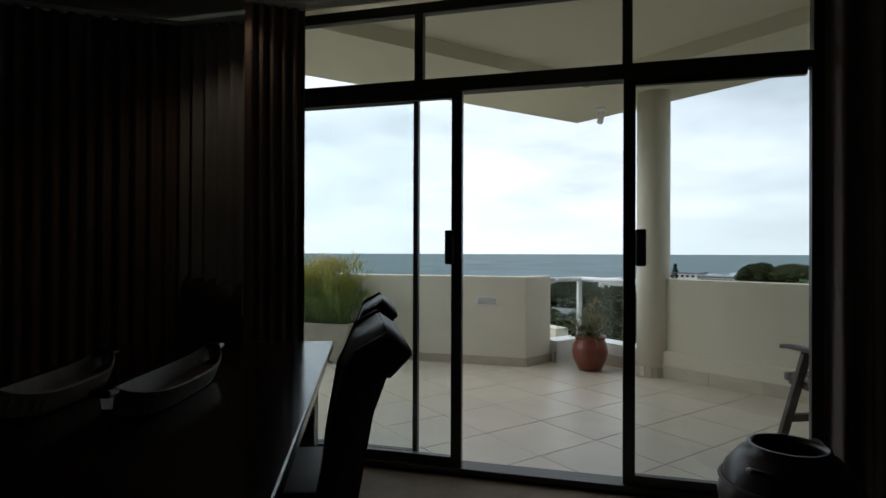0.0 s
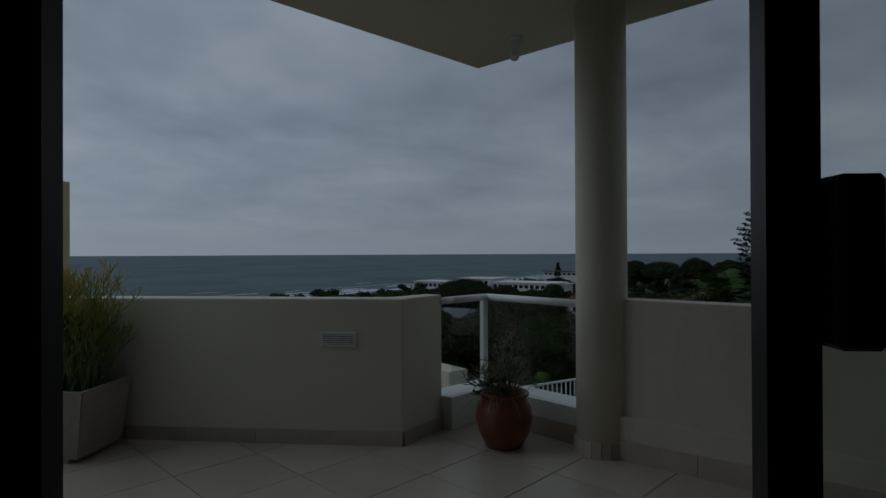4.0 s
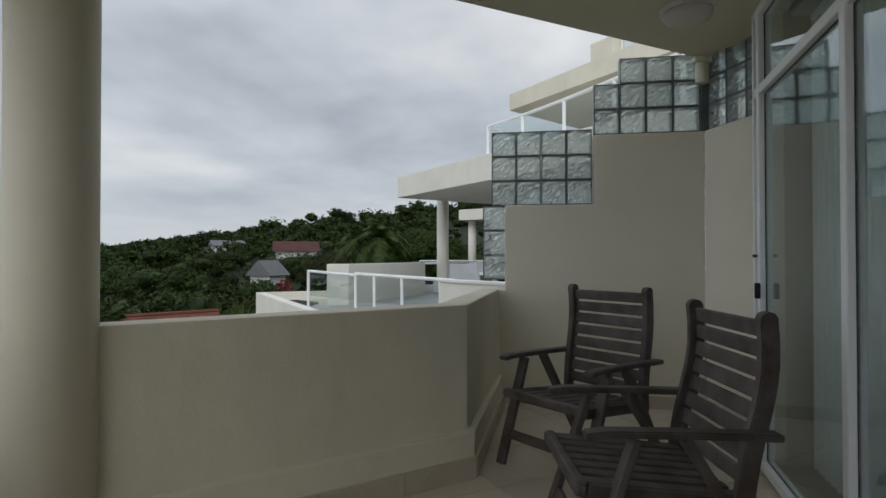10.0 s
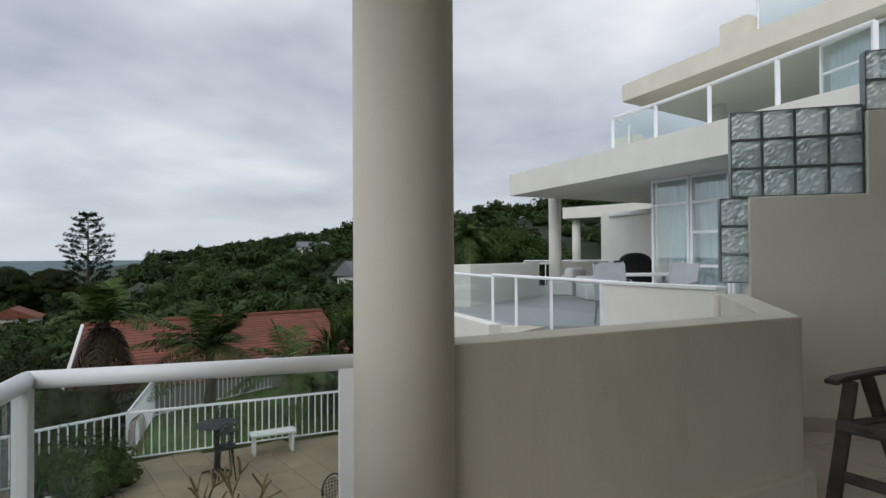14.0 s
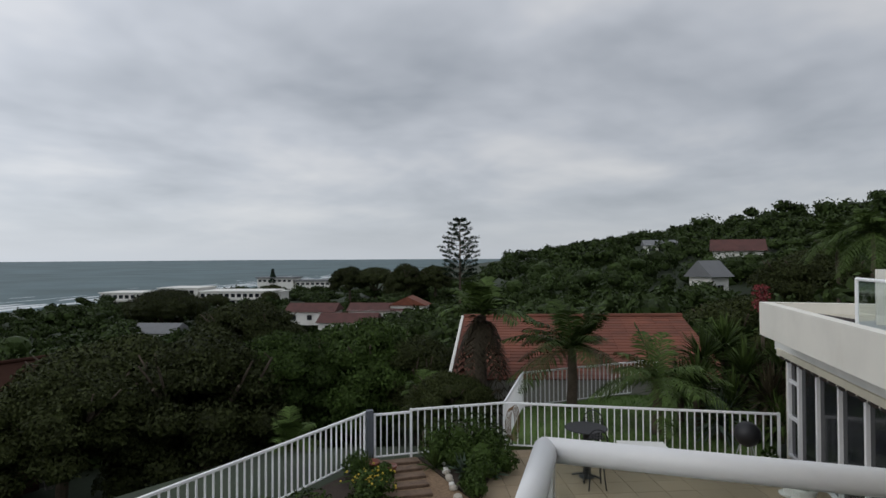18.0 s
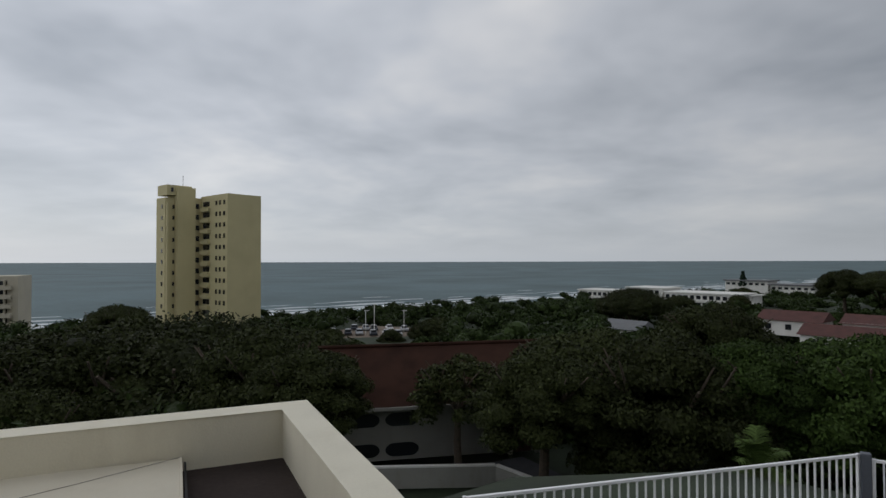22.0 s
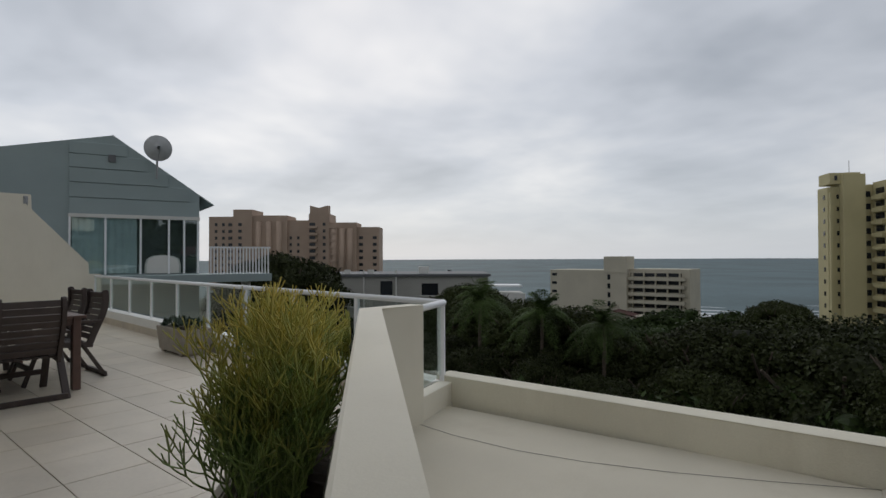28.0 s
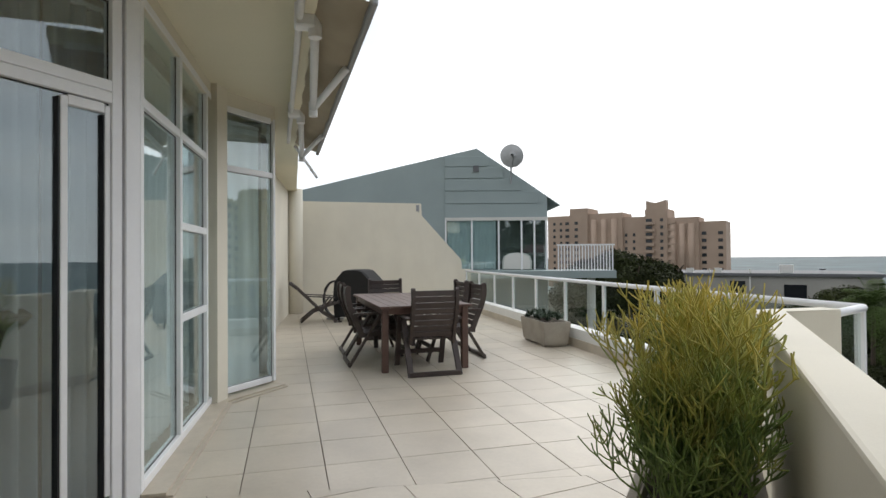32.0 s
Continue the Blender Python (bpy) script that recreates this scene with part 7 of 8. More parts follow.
# pale resort block with stepped balconies
RA, RB = (-160.8, 120.2), (-143.6, 129.2)
rb, L_ = house_box("resort_hotel", RA, RB, 16.0, -20.0, -3.2, "pale resort hotel with stepped balconies", RESORT)
for k in range(4):
    part("window", block(1.8, 0.14, 0.9, pose(1.6, -0.03, 15.2 - 2.9 * k)), WINDOW_DARK, rb)
part("lift_tower", block(7.4, 8.0, 21.3, pose(L_ + 3.6, 3.6, 10.65)), RESORT, rb)
for k in range(6):
    part("window", block(0.9, 0.14, 1.7, pose(L_ + 1.6, -0.45, 14.6 - 2.9 * k)), WINDOW_DARK, rb)
part("band", block(7.6, 0.3, 0.4, pose(L_ + 3.6, -0.45, 16.2)), RESORT, rb)
part("wing", block(18.6, 14.0, 17.2, pose(L_ + 16.5, 9.5, 8.6)), RESORT, rb)
for k in range(7):
    z = 15.4 - 2.45 * k
    # dark slab on the solid wing gives the balcony recess its shade by colour
    part("balcony_shade_band", block(15.6, 0.2, 1.1, pose(L_ + 15.6, 2.45, z)), WINDOW_DARK, rb)
    part("balcony", block(17.2, 1.6 + 0.15 * k, 1.0, pose(L_ + 15.9, 1.75 - 0.07 * k, z - 1.25)), RESORT, rb)
    for j in range(5):
        part("balcony_fin", block(0.3, 1.5, 1.5, pose(L_ + 8.6 + 3.6 * j, 1.9, z)), RESORT, rb)
gr, L2 = house_box("resort_annex", (-137.0, 116.0), (-123.0, 124.0), 6.0, -20.0, -16.2, "low resort annex with a sloping pale roof", RESORT)
b = bmesh.new()
v = [b.verts.new(p) for p in ((0, 0, 3.8), (8, 0, 3.8), (8, 0, 6.4), (0, 6, 3.8), (8, 6, 3.8), (8, 6, 6.4))]
for f in ((0, 1, 2), (3, 5, 4), (0, 2, 5, 3), (1, 4, 5, 2), (0, 3, 4, 1)):
    b.faces.new([v[i] for i in f])
part("roof", b, RESORT, gr)
part("roof_tiles", block(7, 6.4, 0.4, pose(11.5, 3, 4.2, 0, 12, 0)), ROOF_DARKRED, gr)
windows(gr, [1.5 + 2.0 * k for k in range(6)], (2.2,), 0.7, 1.0)

# sand-pink apartment blocks
PR = Vector((0.440, 0.898))
P0 = Vector((-249.7, 15.3))
pk = thing("apartment_block", facing(tuple(P0), tuple(P0 + PR), -12.0), "sand-pink apartment blocks with rounded gables", "building")
spans = ((0.0, 10.4, 30.2), (10.4, 18.1, 33.0), (18.1, 32.2, 30.6), (32.2, 41.1, 28.6), (41.1, 49.5, 31.2), (49.5, 60.5, 27.6), (60.5, 69.6, 25.8))
for i, (a, c_, h) in enumerate(spans):
    yy = (0.0, -1.2, -0.4, 0.6, -0.8, -0.4, 1.0)[i]
    part("wall", block(c_ - a + 0.02, 14, h, pose((a + c_) / 2, 7 + yy, h / 2)), TOWER_PINK, pk)
    if i in (2, 5):
        for k in range(3):
            x = a + (c_ - a) * (k + 0.6) / 3.4
            part("gable_fin", tube([(x, yy - 0.1, 0), (x, yy - 0.1, h - 2.5)], 1.2, 12), TOWER_PINK, pk, smooth=True)
part("gable", prism([(0, 0), (3.7, 0), (3.7, 6), (0, 6)], 0, 2.6), TOWER_PINK, pk).location = (43.4, 0, 31.1)
b = bmesh.new()
v = [b.verts.new(p) for p in ((41.6, -0.9, 31.1), (49.0, -0.9, 31.1), (49.0, -0.9, 34.6), (45.3, -0.9, 33.6), (41.6, -0.9, 34.6), (41.6, 4, 31.1), (49.0, 4, 31.1), (49.0, 4, 34.6), (45.3, 4, 33.6), (41.6, 4, 34.6))]
for f in ((0, 1, 2, 3, 4), (9, 8, 7, 6, 5), (1, 6, 7, 2), (2, 7, 8, 3), (3, 8, 9, 4), (4, 9, 5, 0)):
    b.faces.new([v[i] for i in f])
part("crown_gable", b, TOWER_PINK, pk)
for z in [27.5 - 2.75 * k for k in range(8)]:
    for x, w_, yy in ((3.0, 1.0, 0.0), (6.0, 1.0, 0.0), (8.8, 1.6, 0.0), (13.2, 1.4, -1.2), (33.4, 0.9, 0.6), (36.5, 0.9, 0.6), (42.6, 2.4, -0.8), (47.4, 1.1, -0.8), (52.0, 0.7, -0.4), (62.2, 1.6, 1.0), (67.8, 1.6, 1.0)):
        if z < 24 or x < 20 or 41 < x < 49.5:
            part("window", block(w_, 0.25, 1.2, pose(x, yy - 0.05, z - 0.6)), WINDOW_DARK, pk)
    part("balcony", block(3.4, 1.6, 1.0, pose(43.0, -1.6, z - 1.8)), TOWER_PINK, pk)
    part("balcony", block(2.6, 1.4, 1.0, pose(51.0, -1.0, z - 1.8)), TOWER_PINK, pk)

# flat-roofed pale building behind the balustrade
wb, L_ = house_box("flat_roofed_building", (-75.7, 18.9), (-66.0, 38.9), 14.0, -10.0, -1.15, "pale flat-roofed building with wall-mounted air units", mat("grey_white_render", (0.40, 0.39, 0.35), rough=0.85, vary=0.08, scale=0.3))
part("roof_edge", block(L_ + 0.6, 14.6, 0.35, pose(L_ / 2, 7, 8.9)), ROOF_GREY, wb)
for x, z, w_, h_ in ((8.6, 7.2, 1.6, 1.9), (14.4, 7.0, 2.2, 1.6), (4.5, 5.2, 1.2, 0.9), (3.4, 2.0, 1.6, 2.2), (10.8, 3.4, 1.6, 1.8), (17.2, 3.6, 1.8, 1.8), (19.8, 7.0, 1.6, 1.2)):
    wn_ = part("window", block(w_, 0.14, h_, pose(x, -0.04, z)), WINDOW_DARK, wb)
    part("sill", block(w_ + 0.3, 0.3, 0.12, pose(x, -0.1, z - h_ / 2 - 0.05)), HOUSE_WHITE, wn_)
for x in (3.2, 6.4):
    part("air_unit", block(0.8, 0.5, 0.6, pose(x, 1.0, 9.35)), HOUSE_WHITE, wb)
part("roof_tank", block(1.4, 1.4, 1.0, pose(13.5, 3.0, 9.5)), HOUSE_WHITE, wb)
part("dish", lathe([(0.05, 0.0), (0.35, 0.12), (0.42, 0.2)], 16), GREY_METAL, wb).location = (17.0, 1.5, 9.4)
for x in (5.6, 9.9):
    part("vent_pipe", tube([(x, -0.2, 3.0), (x, -0.2, 9.6)], 0.1, 6), HOUSE_WHITE, wb)
part("lower_wing", block(5.5, 6.0, 6.4, pose(L_ + 2.2, 3.0, 3.2)), HOUSE_WHITE, wb)
part("pergola", block(5.0, 4.0, 0.2, pose(L_ + 2.0, 2.0, 7.4)), WHITE_METAL, wb)

# white hotel terraces on the shore
for (x, y, L_, dp, z1, turn, nr) in ((50.0, 277.0, 20.0, 14.0, -13.6, -46, 2), (68.0, 258.0, 17.0, 16.0, -11.6, -46, 2), (80.0, 244.0, 30.0, 16.0, -12.9, -46, 2), (100.0, 236.0, 12.0, 10.0, -13.6, -46, 2)):
    root = thing("seaside_hotel", pose(x, y, -19.5, 0, 0, turn), "low white flat-roofed seaside hotel block", "building", "seaside hotel blocks")
    h = z1 + 19.5
    part("wall", block(L_, dp, h, pose(L_ / 2, dp / 2, h / 2)), HOUSE_WHITE, root)
    part("roof_slab", block(L_ + 1.2, dp + 1.2, 0.4, pose(L_ / 2, dp / 2, h + 0.1)), HOUSE_WHITE, root)
    for r in range(nr):
        for k in range(int(L_ / 2.6)):
            part("window", block(1.7, 0.16, 1.5, pose(1.4 + 2.6 * k, -0.05, h - 1.6 - 2.9 * r)), WINDOW_DARK, root)
        part("balcony", block(L_, 1.2, 0.8, pose(L_ / 2, -0.5, h - 3.0 - 2.9 * r)), HOUSE_WHITE, root)
for (x, y, L_, z1, turn) in ((141.0, 326.0, 22.0, -11.2, -46), (157.0, 309.0, 30.0, -13.0, -46)):
    root = thing("seaside_hotel", pose(x, y, -18.5, 0, 0, turn), "far low white building with a shallow roof", "building", "seaside hotel blocks")
    h = z1 + 18.5
    part("wall", block(L_, 14, h, pose(L_ / 2, 7, h / 2)), HOUSE_WHITE, root)
    part("roof", block(L_ + 2, 16, 0.7, pose(L_ / 2, 7, h + 0.3)), ROOF_GREY, root)
    for k in range(int(L_ / 3)):
        part("window", block(1.8, 0.2, 1.2, pose(1.6 + 3 * k, -0.05, h - 1.5)), WINDOW_DARK, root)


def gabled(name, x, y, z, L_, D, wall_h, rise, turn, label, roof, wall=HOUSE_WHITE, wins=3, over=0.5):
    """A small house: walls, a ridge roof along x, windows on the front."""
    root = thing(name, pose(x, y, z, 0, 0, turn), label, "house", "houses among the trees")
    part("wall", block(L_, D, wall_h, pose(0, 0, wall_h / 2)), wall, root)
    b = bmesh.new()
    v = [b.verts.new(p) for p in ((-L_ / 2 - over, -D / 2 - over, wall_h - 0.2), (L_ / 2 + over, -D / 2 - over, wall_h - 0.2), (L_ / 2 + over, D / 2 + over, wall_h - 0.2), (-L_ / 2 - over, D / 2 + over, wall_h - 0.2), (-L_ / 2 - over, 0, wall_h + rise), (L_ / 2 + over, 0, wall_h + rise))]
    for f in ((0, 1, 5, 4), (2, 3, 4, 5), (1, 2, 5), (3, 0, 4), (3, 2, 1, 0)):
        b.faces.new([v[i] for i in f])
    part("roof", b, roof, root)
    for k in range(wins):
        w_ = part("window", block(1.1, 0.12, 1.1, pose(-L_ / 2 + L_ * (k + 0.5) / wins, -D / 2 - 0.04, wall_h * 0.55)), WINDOW_DARK, root)
        part("window_frame", block(1.3, 0.08, 1.3, pose(-L_ / 2 + L_ * (k + 0.5) / wins, -D / 2 - 0.01, wall_h * 0.55)), HOUSE_WHITE, w_)
    return root


gabled("cottage", 36.0, 149.0, -19.5, 17, 8, 3.4, 1.8, -46, "grey-roofed white house among trees", ROOF_GREY)
gabled("cottage", 52.0, 135.0, -17.5, 10, 8, 3.4, 1.8, -46, "dark red-roofed house among trees", ROOF_DARKRED)
gabled("cottage", 64.5, 119.0, -14.2, 11, 8, 3.2, 1.6, -46, "white house with a dark red roof", ROOF_DARKRED)
gabled("cottage", 76.0, 108.0, -13.8, 14, 8, 3.0, 1.4, -46, "long white house with a dark red roof", ROOF_DARKRED, wins=5)
gabled("cottage", 80.5, 103.0, -12.6, 6, 8, 3.0, 1.8, 40, "house with a bright orange tiled roof", ROOF_RED)
gabled("cottage", 66.0, 106.0, -15.5, 12, 8, 3.0, 1.6, -46, "house with a rusty red roof", ROOF_DARKRED)
gabled("villa", 94.8, 36.0, -2.6, 7.0, 6, 4.8, 1.7, -66, "white two-storey villa with a red roof on the hill", ROOF_DARKRED, wins=4)
gabled("villa", 69.6, 30.0, -5.0, 3.4, 3.0, 3.9, 1.8, -12, "white gabled chapel-like house with a grey roof", ROOF_GREY, wins=1)
gabled("villa", 94.8, 12.1, 0.2, 8, 7, 3.4, 1.4, -80, "white house with a terrace on the hill", ROOF_DARKRED, wins=4)
gabled("cottage", 114.0, 59.0, 0.9, 6, 6, 2.8, 1.0, -55, "pale house half hidden on the hill", ROOF_GREY)
gabled("cottage", 140.0, 120.5, -8.0, 9, 7, 3.6, 1.2, -46, "small brown house on the far slope", ROOF_DARKRED, wall=TOWER_PINK)
gabled("cottage", 129.0, 107.0, -2.4, 5, 6, 2.4, 0.8, -45, "far white house on the ridge", ROOF_GREY)
gabled("cottage", 135.0, 100.0, -1.4, 5, 6, 2.4, 0.8, -45, "far white house on the ridge", ROOF_GREY)

# house with oval openings below the terrace
ho = thing("arched_house", facing((-8.5, 29.6), (3.2, 32.6), -9.4), "white house with oval openings and an old red roof", "house")
part("wall", block(12.1, 8, 3.1, pose(6.05, 4, 1.55)), HOUSE_GREY, ho)
for x in (1.6, 3.7):
    for z in (2.15, 0.55):
        b = bmesh.new()
        pts = [(0.52 * math.cos(a) + (0.38 if math.cos(a) > 0 else -0.38), 0.36 * math.sin(a)) for a in [2 * math.pi * i / 24 for i in range(24)]]
        f0 = [b.verts.new((px, -0.03, pz)) for px, pz in pts]
        f1 = [b.verts.new((px * 0.97, 0.1, pz * 0.97)) for px, pz in pts]
        b.faces.new(f0)
        for i in range(24):
            b.faces.new((f0[i], f1[i], f1[(i + 1) % 24], f0[(i + 1) % 24]))
        o = part("oval_opening", b, WINDOW_DARK, ho)
        o.location = (x, 0, z)
part("door", block(1.0, 0.12, 1.9, pose(10.4, -0.04, 0.95)), mat("dark_red_door", (0.06, 0.02, 0.018), rough=0.5), ho, "dark wooden door")
for x in (9.6, 11.2):
    part("pillar", block(0.25, 0.25, 2.3, pose(x, -0.35, 1.15)), HOUSE_GREY, ho)
b = bmesh.new()
v = [b.verts.new(p) for p in ((-0.8, -0.9, 3.0), (13.0, -0.9, 3.0), (13.0, 9, 3.0), (-0.8, 9, 3.0), (-0.8, 4.2, 5.4), (13.0, 4.2, 5.4))]
for f in ((0, 1, 5, 4), (2, 3, 4, 5), (1, 2, 5), (3, 0, 4), (3, 2, 1, 0)):
    b.faces.new([v[i] for i in f])
part("roof", b, ROOF_OLD, ho)
part("ridge", tube([(-0.8, 4.2, 5.45), (13.0, 4.2, 5.45)], 0.12, 8), ROOF_OLD, ho)
part("fascia", block(13.8, 0.08, 0.16, pose(6.1, -0.92, 2.95)), HOUSE_GREY, ho)
gw = thing("garden_wall", pose(0, 0, 0), "low white garden wall below the trees", "wall")
for p, q in (((-6.0, 27.0), (-0.05, 27.6)), ((-0.05, 27.6), (3.5, 24.0))):
    part("wall", prism(seg(p, q, 0.14), -9.6, -8.62), HOUSE_GREY, gw)
    part("coping", prism(seg(p, q, 0.20), -8.62, -8.54), HOUSE_WHITE, gw, "weathered white coping")
structure("road", prism([(6.0, 24.0), (1.5, 30.5), (-0.5, 29.5), (3.6, 23.6)][::-1], -9.6, -9.15), ASPHALT, "strip of paved driveway by the white house", "driveway")
tagged(ob_from("roof_gable", gabled("cottage", -28.5, 42.0, -12.2, 8, 7, 3.2, 3.4, 60, "house with a steep red roof and white bargeboard", ROOF_DARKRED) and block(0.3, 7, 0.3, pose(-24.6, 40.2, -6.2, 45, 0, 60)), HOUSE_GREY), "white bargeboard on a steep roof", "roof trim")

fpole = thing("flowering_aloe", pose(21.7, 7.95, -3.4), "tall stalk topped with dense red flowers", "plant")
part("stalk", tube([(0, 0, 0), (0.05, 0, 2.2), (0, 0, 3.5)], 0.06, 8), BARK, fpole)
b = bmesh.new()
rnd = random.Random(50)
for k in range(420):
    c_ = Vector((rnd.gauss(0, 0.14), rnd.gauss(0, 0.14), 3.05 + rnd.uniform(-0.45, 0.55)))
    u_ = Vector((rnd.uniform(-1, 1), rnd.uniform(-1, 1), rnd.uniform(-1, 1))) * 0.05
    w_ = Vector((rnd.uniform(-1, 1), rnd.uniform(-1, 1), rnd.uniform(-1, 1))) * 0.05
    b.faces.new([b.verts.new(c_ + v) for v in (-u_, w_, u_, -w_)])
part("flowers", b, mat("red_petals", (0.22, 0.025, 0.03), rough=0.7, vary=0.2), fpole, "dark red flower clusters")

# big tiled roof beyond the lawn
rr = thing("tiled_roof_house", pose(0, 0, 0), "house with a broad orange clay-tile roof", "house")
ra, rb_, ea, eb = Vector((15.2, 17.4, -1.30)), Vector((21.6, 11.0, -1.25)), Vector((11.1, 13.8, -2.75)), Vector((17.6, 7.4, -2.70))
b = bmesh.new()
v = [b.verts.new(p) for p in (ea, eb, rb_, ra, Vector((11.1, 13.8, -5.8)), Vector((17.6, 7.4, -5.8)), Vector((21.6, 11.0, -5.8)), Vector((15.2, 17.4, -5.8)))]
for f in ((0, 1, 5, 4), (1, 2, 6, 5), (2, 3, 7, 6), (3, 0, 4, 7)):
    b.faces.new([v[i] for i in f])
part("wall", b, HOUSE_GREY, rr)
courses, per_c = 21, 14
tile_me = None
slope = (ra - ea)
L_r = (rb_ - ra).length
wid_ = L_r / per_c
b = block(wid_ * 0.997, slope.length / courses * 1.25, 0.045, bevel=0.012)
tile_me = bpy.data.meshes.new("roof_tile")
b.to_mesh(tile_me)
b.free()
tile_me.materials.append(ROOF_RED)
ux, uy = (rb_ - ra).normalized(), slope.normalized()
uz = ux.cross(uy)
rot = Matrix((ux, uy, uz)).transposed().to_4x4()
tilt_ = Matrix.Rotation(radians(-4), 4, "X")
for j in range(courses):
    for i in range(per_c):
        o = new("roof_tile", tile_me)
        p = ea + slope * ((j + 0.5) / courses) + ux * (wid_ * (i + 0.5)) + uz * 0.05
        o.matrix_world = Matrix.Translation(p) @ rot @ tilt_
        o.parent = rr
part("ridge", tube([tuple(ra + uz * 0.08), tuple(rb_ + uz * 0.08)], 0.10, 8), ROOF_RED, rr)
part("bargeboard", beam(tuple(ea + uz * 0.05 - ux * 0.06), tuple(ra + uz * 0.05 - ux * 0.06), 0.10, 0.16), HOUSE_WHITE, rr, "white bargeboard")
part("underside", prism([(11.3, 13.7), (17.6, 7.6), (21.4, 11.0), (15.2, 17.2)], -2.95, -2.85), HOUSE_GREY, rr)

# car park by the beach
car_lot = structure("road_car_park", prism([(-42.0, 134.0), (-16.0, 124.0), (-6.0, 150.0), (-32.0, 158.0)], -18.8, -17.35), LOT, "sandy car park behind the beach bush", "car park")
car_cols = [("white", (0.75, 0.75, 0.75)), ("silver", (0.42, 0.43, 0.45)), ("dark", (0.03, 0.035, 0.045)), ("white", (0.75, 0.75, 0.75))]
car_mats = [mat("car_paint_" + str(i), c_, rough=0.25, vary=0.03) for i, (n_, c_) in enumerate(car_cols)]
rnd = random.Random(14)
for i in range(16):
    x, y = -35.5 + 3.3 * (i % 8) + 2.5 * (i // 8) + rnd.uniform(-0.9, 0.9), 139.0 + 9.5 * (i // 8) - 0.5 * (i % 8) + rnd.uniform(-0.8, 0.8)
    k = (0, 2, 1, 2, 0, 1, 2)[i % 7]
    car = thing("parked_car", pose(x, y, -17.33, 0, 0, rnd.choice((10, 15, 195))), car_cols[k][0] + " parked car in the beach car park", "car", "parked cars")
    part("body", block(1.75, 4.1, 0.62, pose(0, 0, 0.62), bevel=0.16, seg=2), car_mats[k], car)
    part("cabin", prism([(-0.75, -1.2), (0.75, -1.2), (0.75, 0.9), (-0.75, 0.9)], 0.9, 1.45, bevel=0.2), WINDOW_DARK, car)
    for sx in (-1, 1):
        for sy in (-1, 1):
            wh = part("wheel", tube([(sx * 0.8, sy * 1.25, 0.31), (sx * 0.92, sy * 1.25, 0.31)], 0.31, 12), BLACK_METAL, car)
            part("rim", tube([(sx * 0.9, sy * 1.25, 0.31), (sx * 0.93, sy * 1.25, 0.31)], 0.19, 10), GREY_METAL, wh)
for x, y, h in ((-27.9, 139.0, 6.0), (-26.0, 140.5, 7.4), (-18.9, 143.7, 5.6)):
    lp = thing("street_lamp", pose(x, y, -17.4), "thin pale lamp post in the car park", "street lamp", "car park lamps")
    part("pole", tube([(0, 0, 0), (0, 0, h)], 0.09, 6), HOUSE_WHITE, lp)
    part("head", block(1.2, 0.25, 0.15, pose(0.2, 0, h)), HOUSE_WHITE, lp)

# blue-grey neighbour house with a satellite dish
gh = thing("grey_house", facing((-18.73, -6.05), (-19.63, 1.23), 0), "blue-grey clad house with a glazed balcony room", "house")
GLn = 7.33


def gx(px_):
    return GLn * px_


b = bmesh.new()
x_l, x_c, x_a, x_e = -3.0, 4.11, 5.12, 7.40
out = [(x_l, -8.0), (x_e, -8.0), (x_e, 3.20), (x_a, 4.76), (x_c, 4.53), (x_l, 2.9)]
f0 = [b.verts.new((x, 0, z)) for x, z in out]
f1 = [b.verts.new((x, 9, z)) for x, z in out]
b.faces.new(f0)
b.faces.new(f1[::-1])
for i in range(len(out)):
    b.faces.new((f0[i], f1[i], f1[(i + 1) % len(out)], f0[(i + 1) % len(out)]))
bmesh.ops.recalc_face_normals(b, faces=b.faces)
part("wall", b, HOUSE_GREYBLUE, gh)
for z0_, z1_ in ((2.54, 2.97), (2.99, 3.38), (3.40, 3.78), (3.80, 4.16), (4.18, 4.50)):
    x1_ = min(x_e, x_a + (4.76 - z1_) / (4.76 - 3.20) * (x_e - x_a))
    part("cladding_board", block(x1_ - x_c - 0.02, 0.05, z1_ - z0_, pose((x_c + x1_) / 2, -0.025, (z0_ + z1_) / 2), bevel=0.006), HOUSE_GREYBLUE, gh)
part("verge", beam((x_a, 4.52, 4.775), (x_e + 0.42, 4.52, 2.92), 9.0, 0.03), HOUSE_GREYBLUE, gh)
part("window_head", block(x_e - x_c, 0.12, 0.10, pose((x_c + x_e) / 2, -0.04, 2.49)), HOUSE_WHITE, gh)
part("glazing", block(x_e - x_c - 0.05, 0.02, 1.55, pose((x_c + x_e) / 2, -0.05, 1.66)), GLASS_DOOR, gh, "balcony glazing").visible_shadow = False
# thin dark panel on the solid wall stands in for the shade of a room
part("room", block(x_e - x_c - 0.1, 0.06, 1.55, pose((x_c + x_e) / 2, 0.022, 1.66)), mat("room_shade_paint", (0.10, 0.11, 0.11), rough=0.8), gh)
for x in (x_c + 0.03, x_c + 0.86, x_c + 1.72, x_c + 2.45, x_c + 2.86, x_e - 0.05):
    part("window_frame", block(0.05, 0.09, 1.60, pose(x, -0.055, 1.66)), WHITE_METAL, gh)
b = bmesh.new()
n_ = 44
lo = [b.verts.new((x_c + 0.08 + 1.55 * i / n_, -0.026 + 0.012 * math.sin(i * 1.2), 0.9)) for i in range(n_ + 1)]
hi = [b.verts.new((x_c + 0.08 + 1.55 * i / n_, -0.026 + 0.012 * math.sin(i * 1.2), 2.44)) for i in range(n_ + 1)]
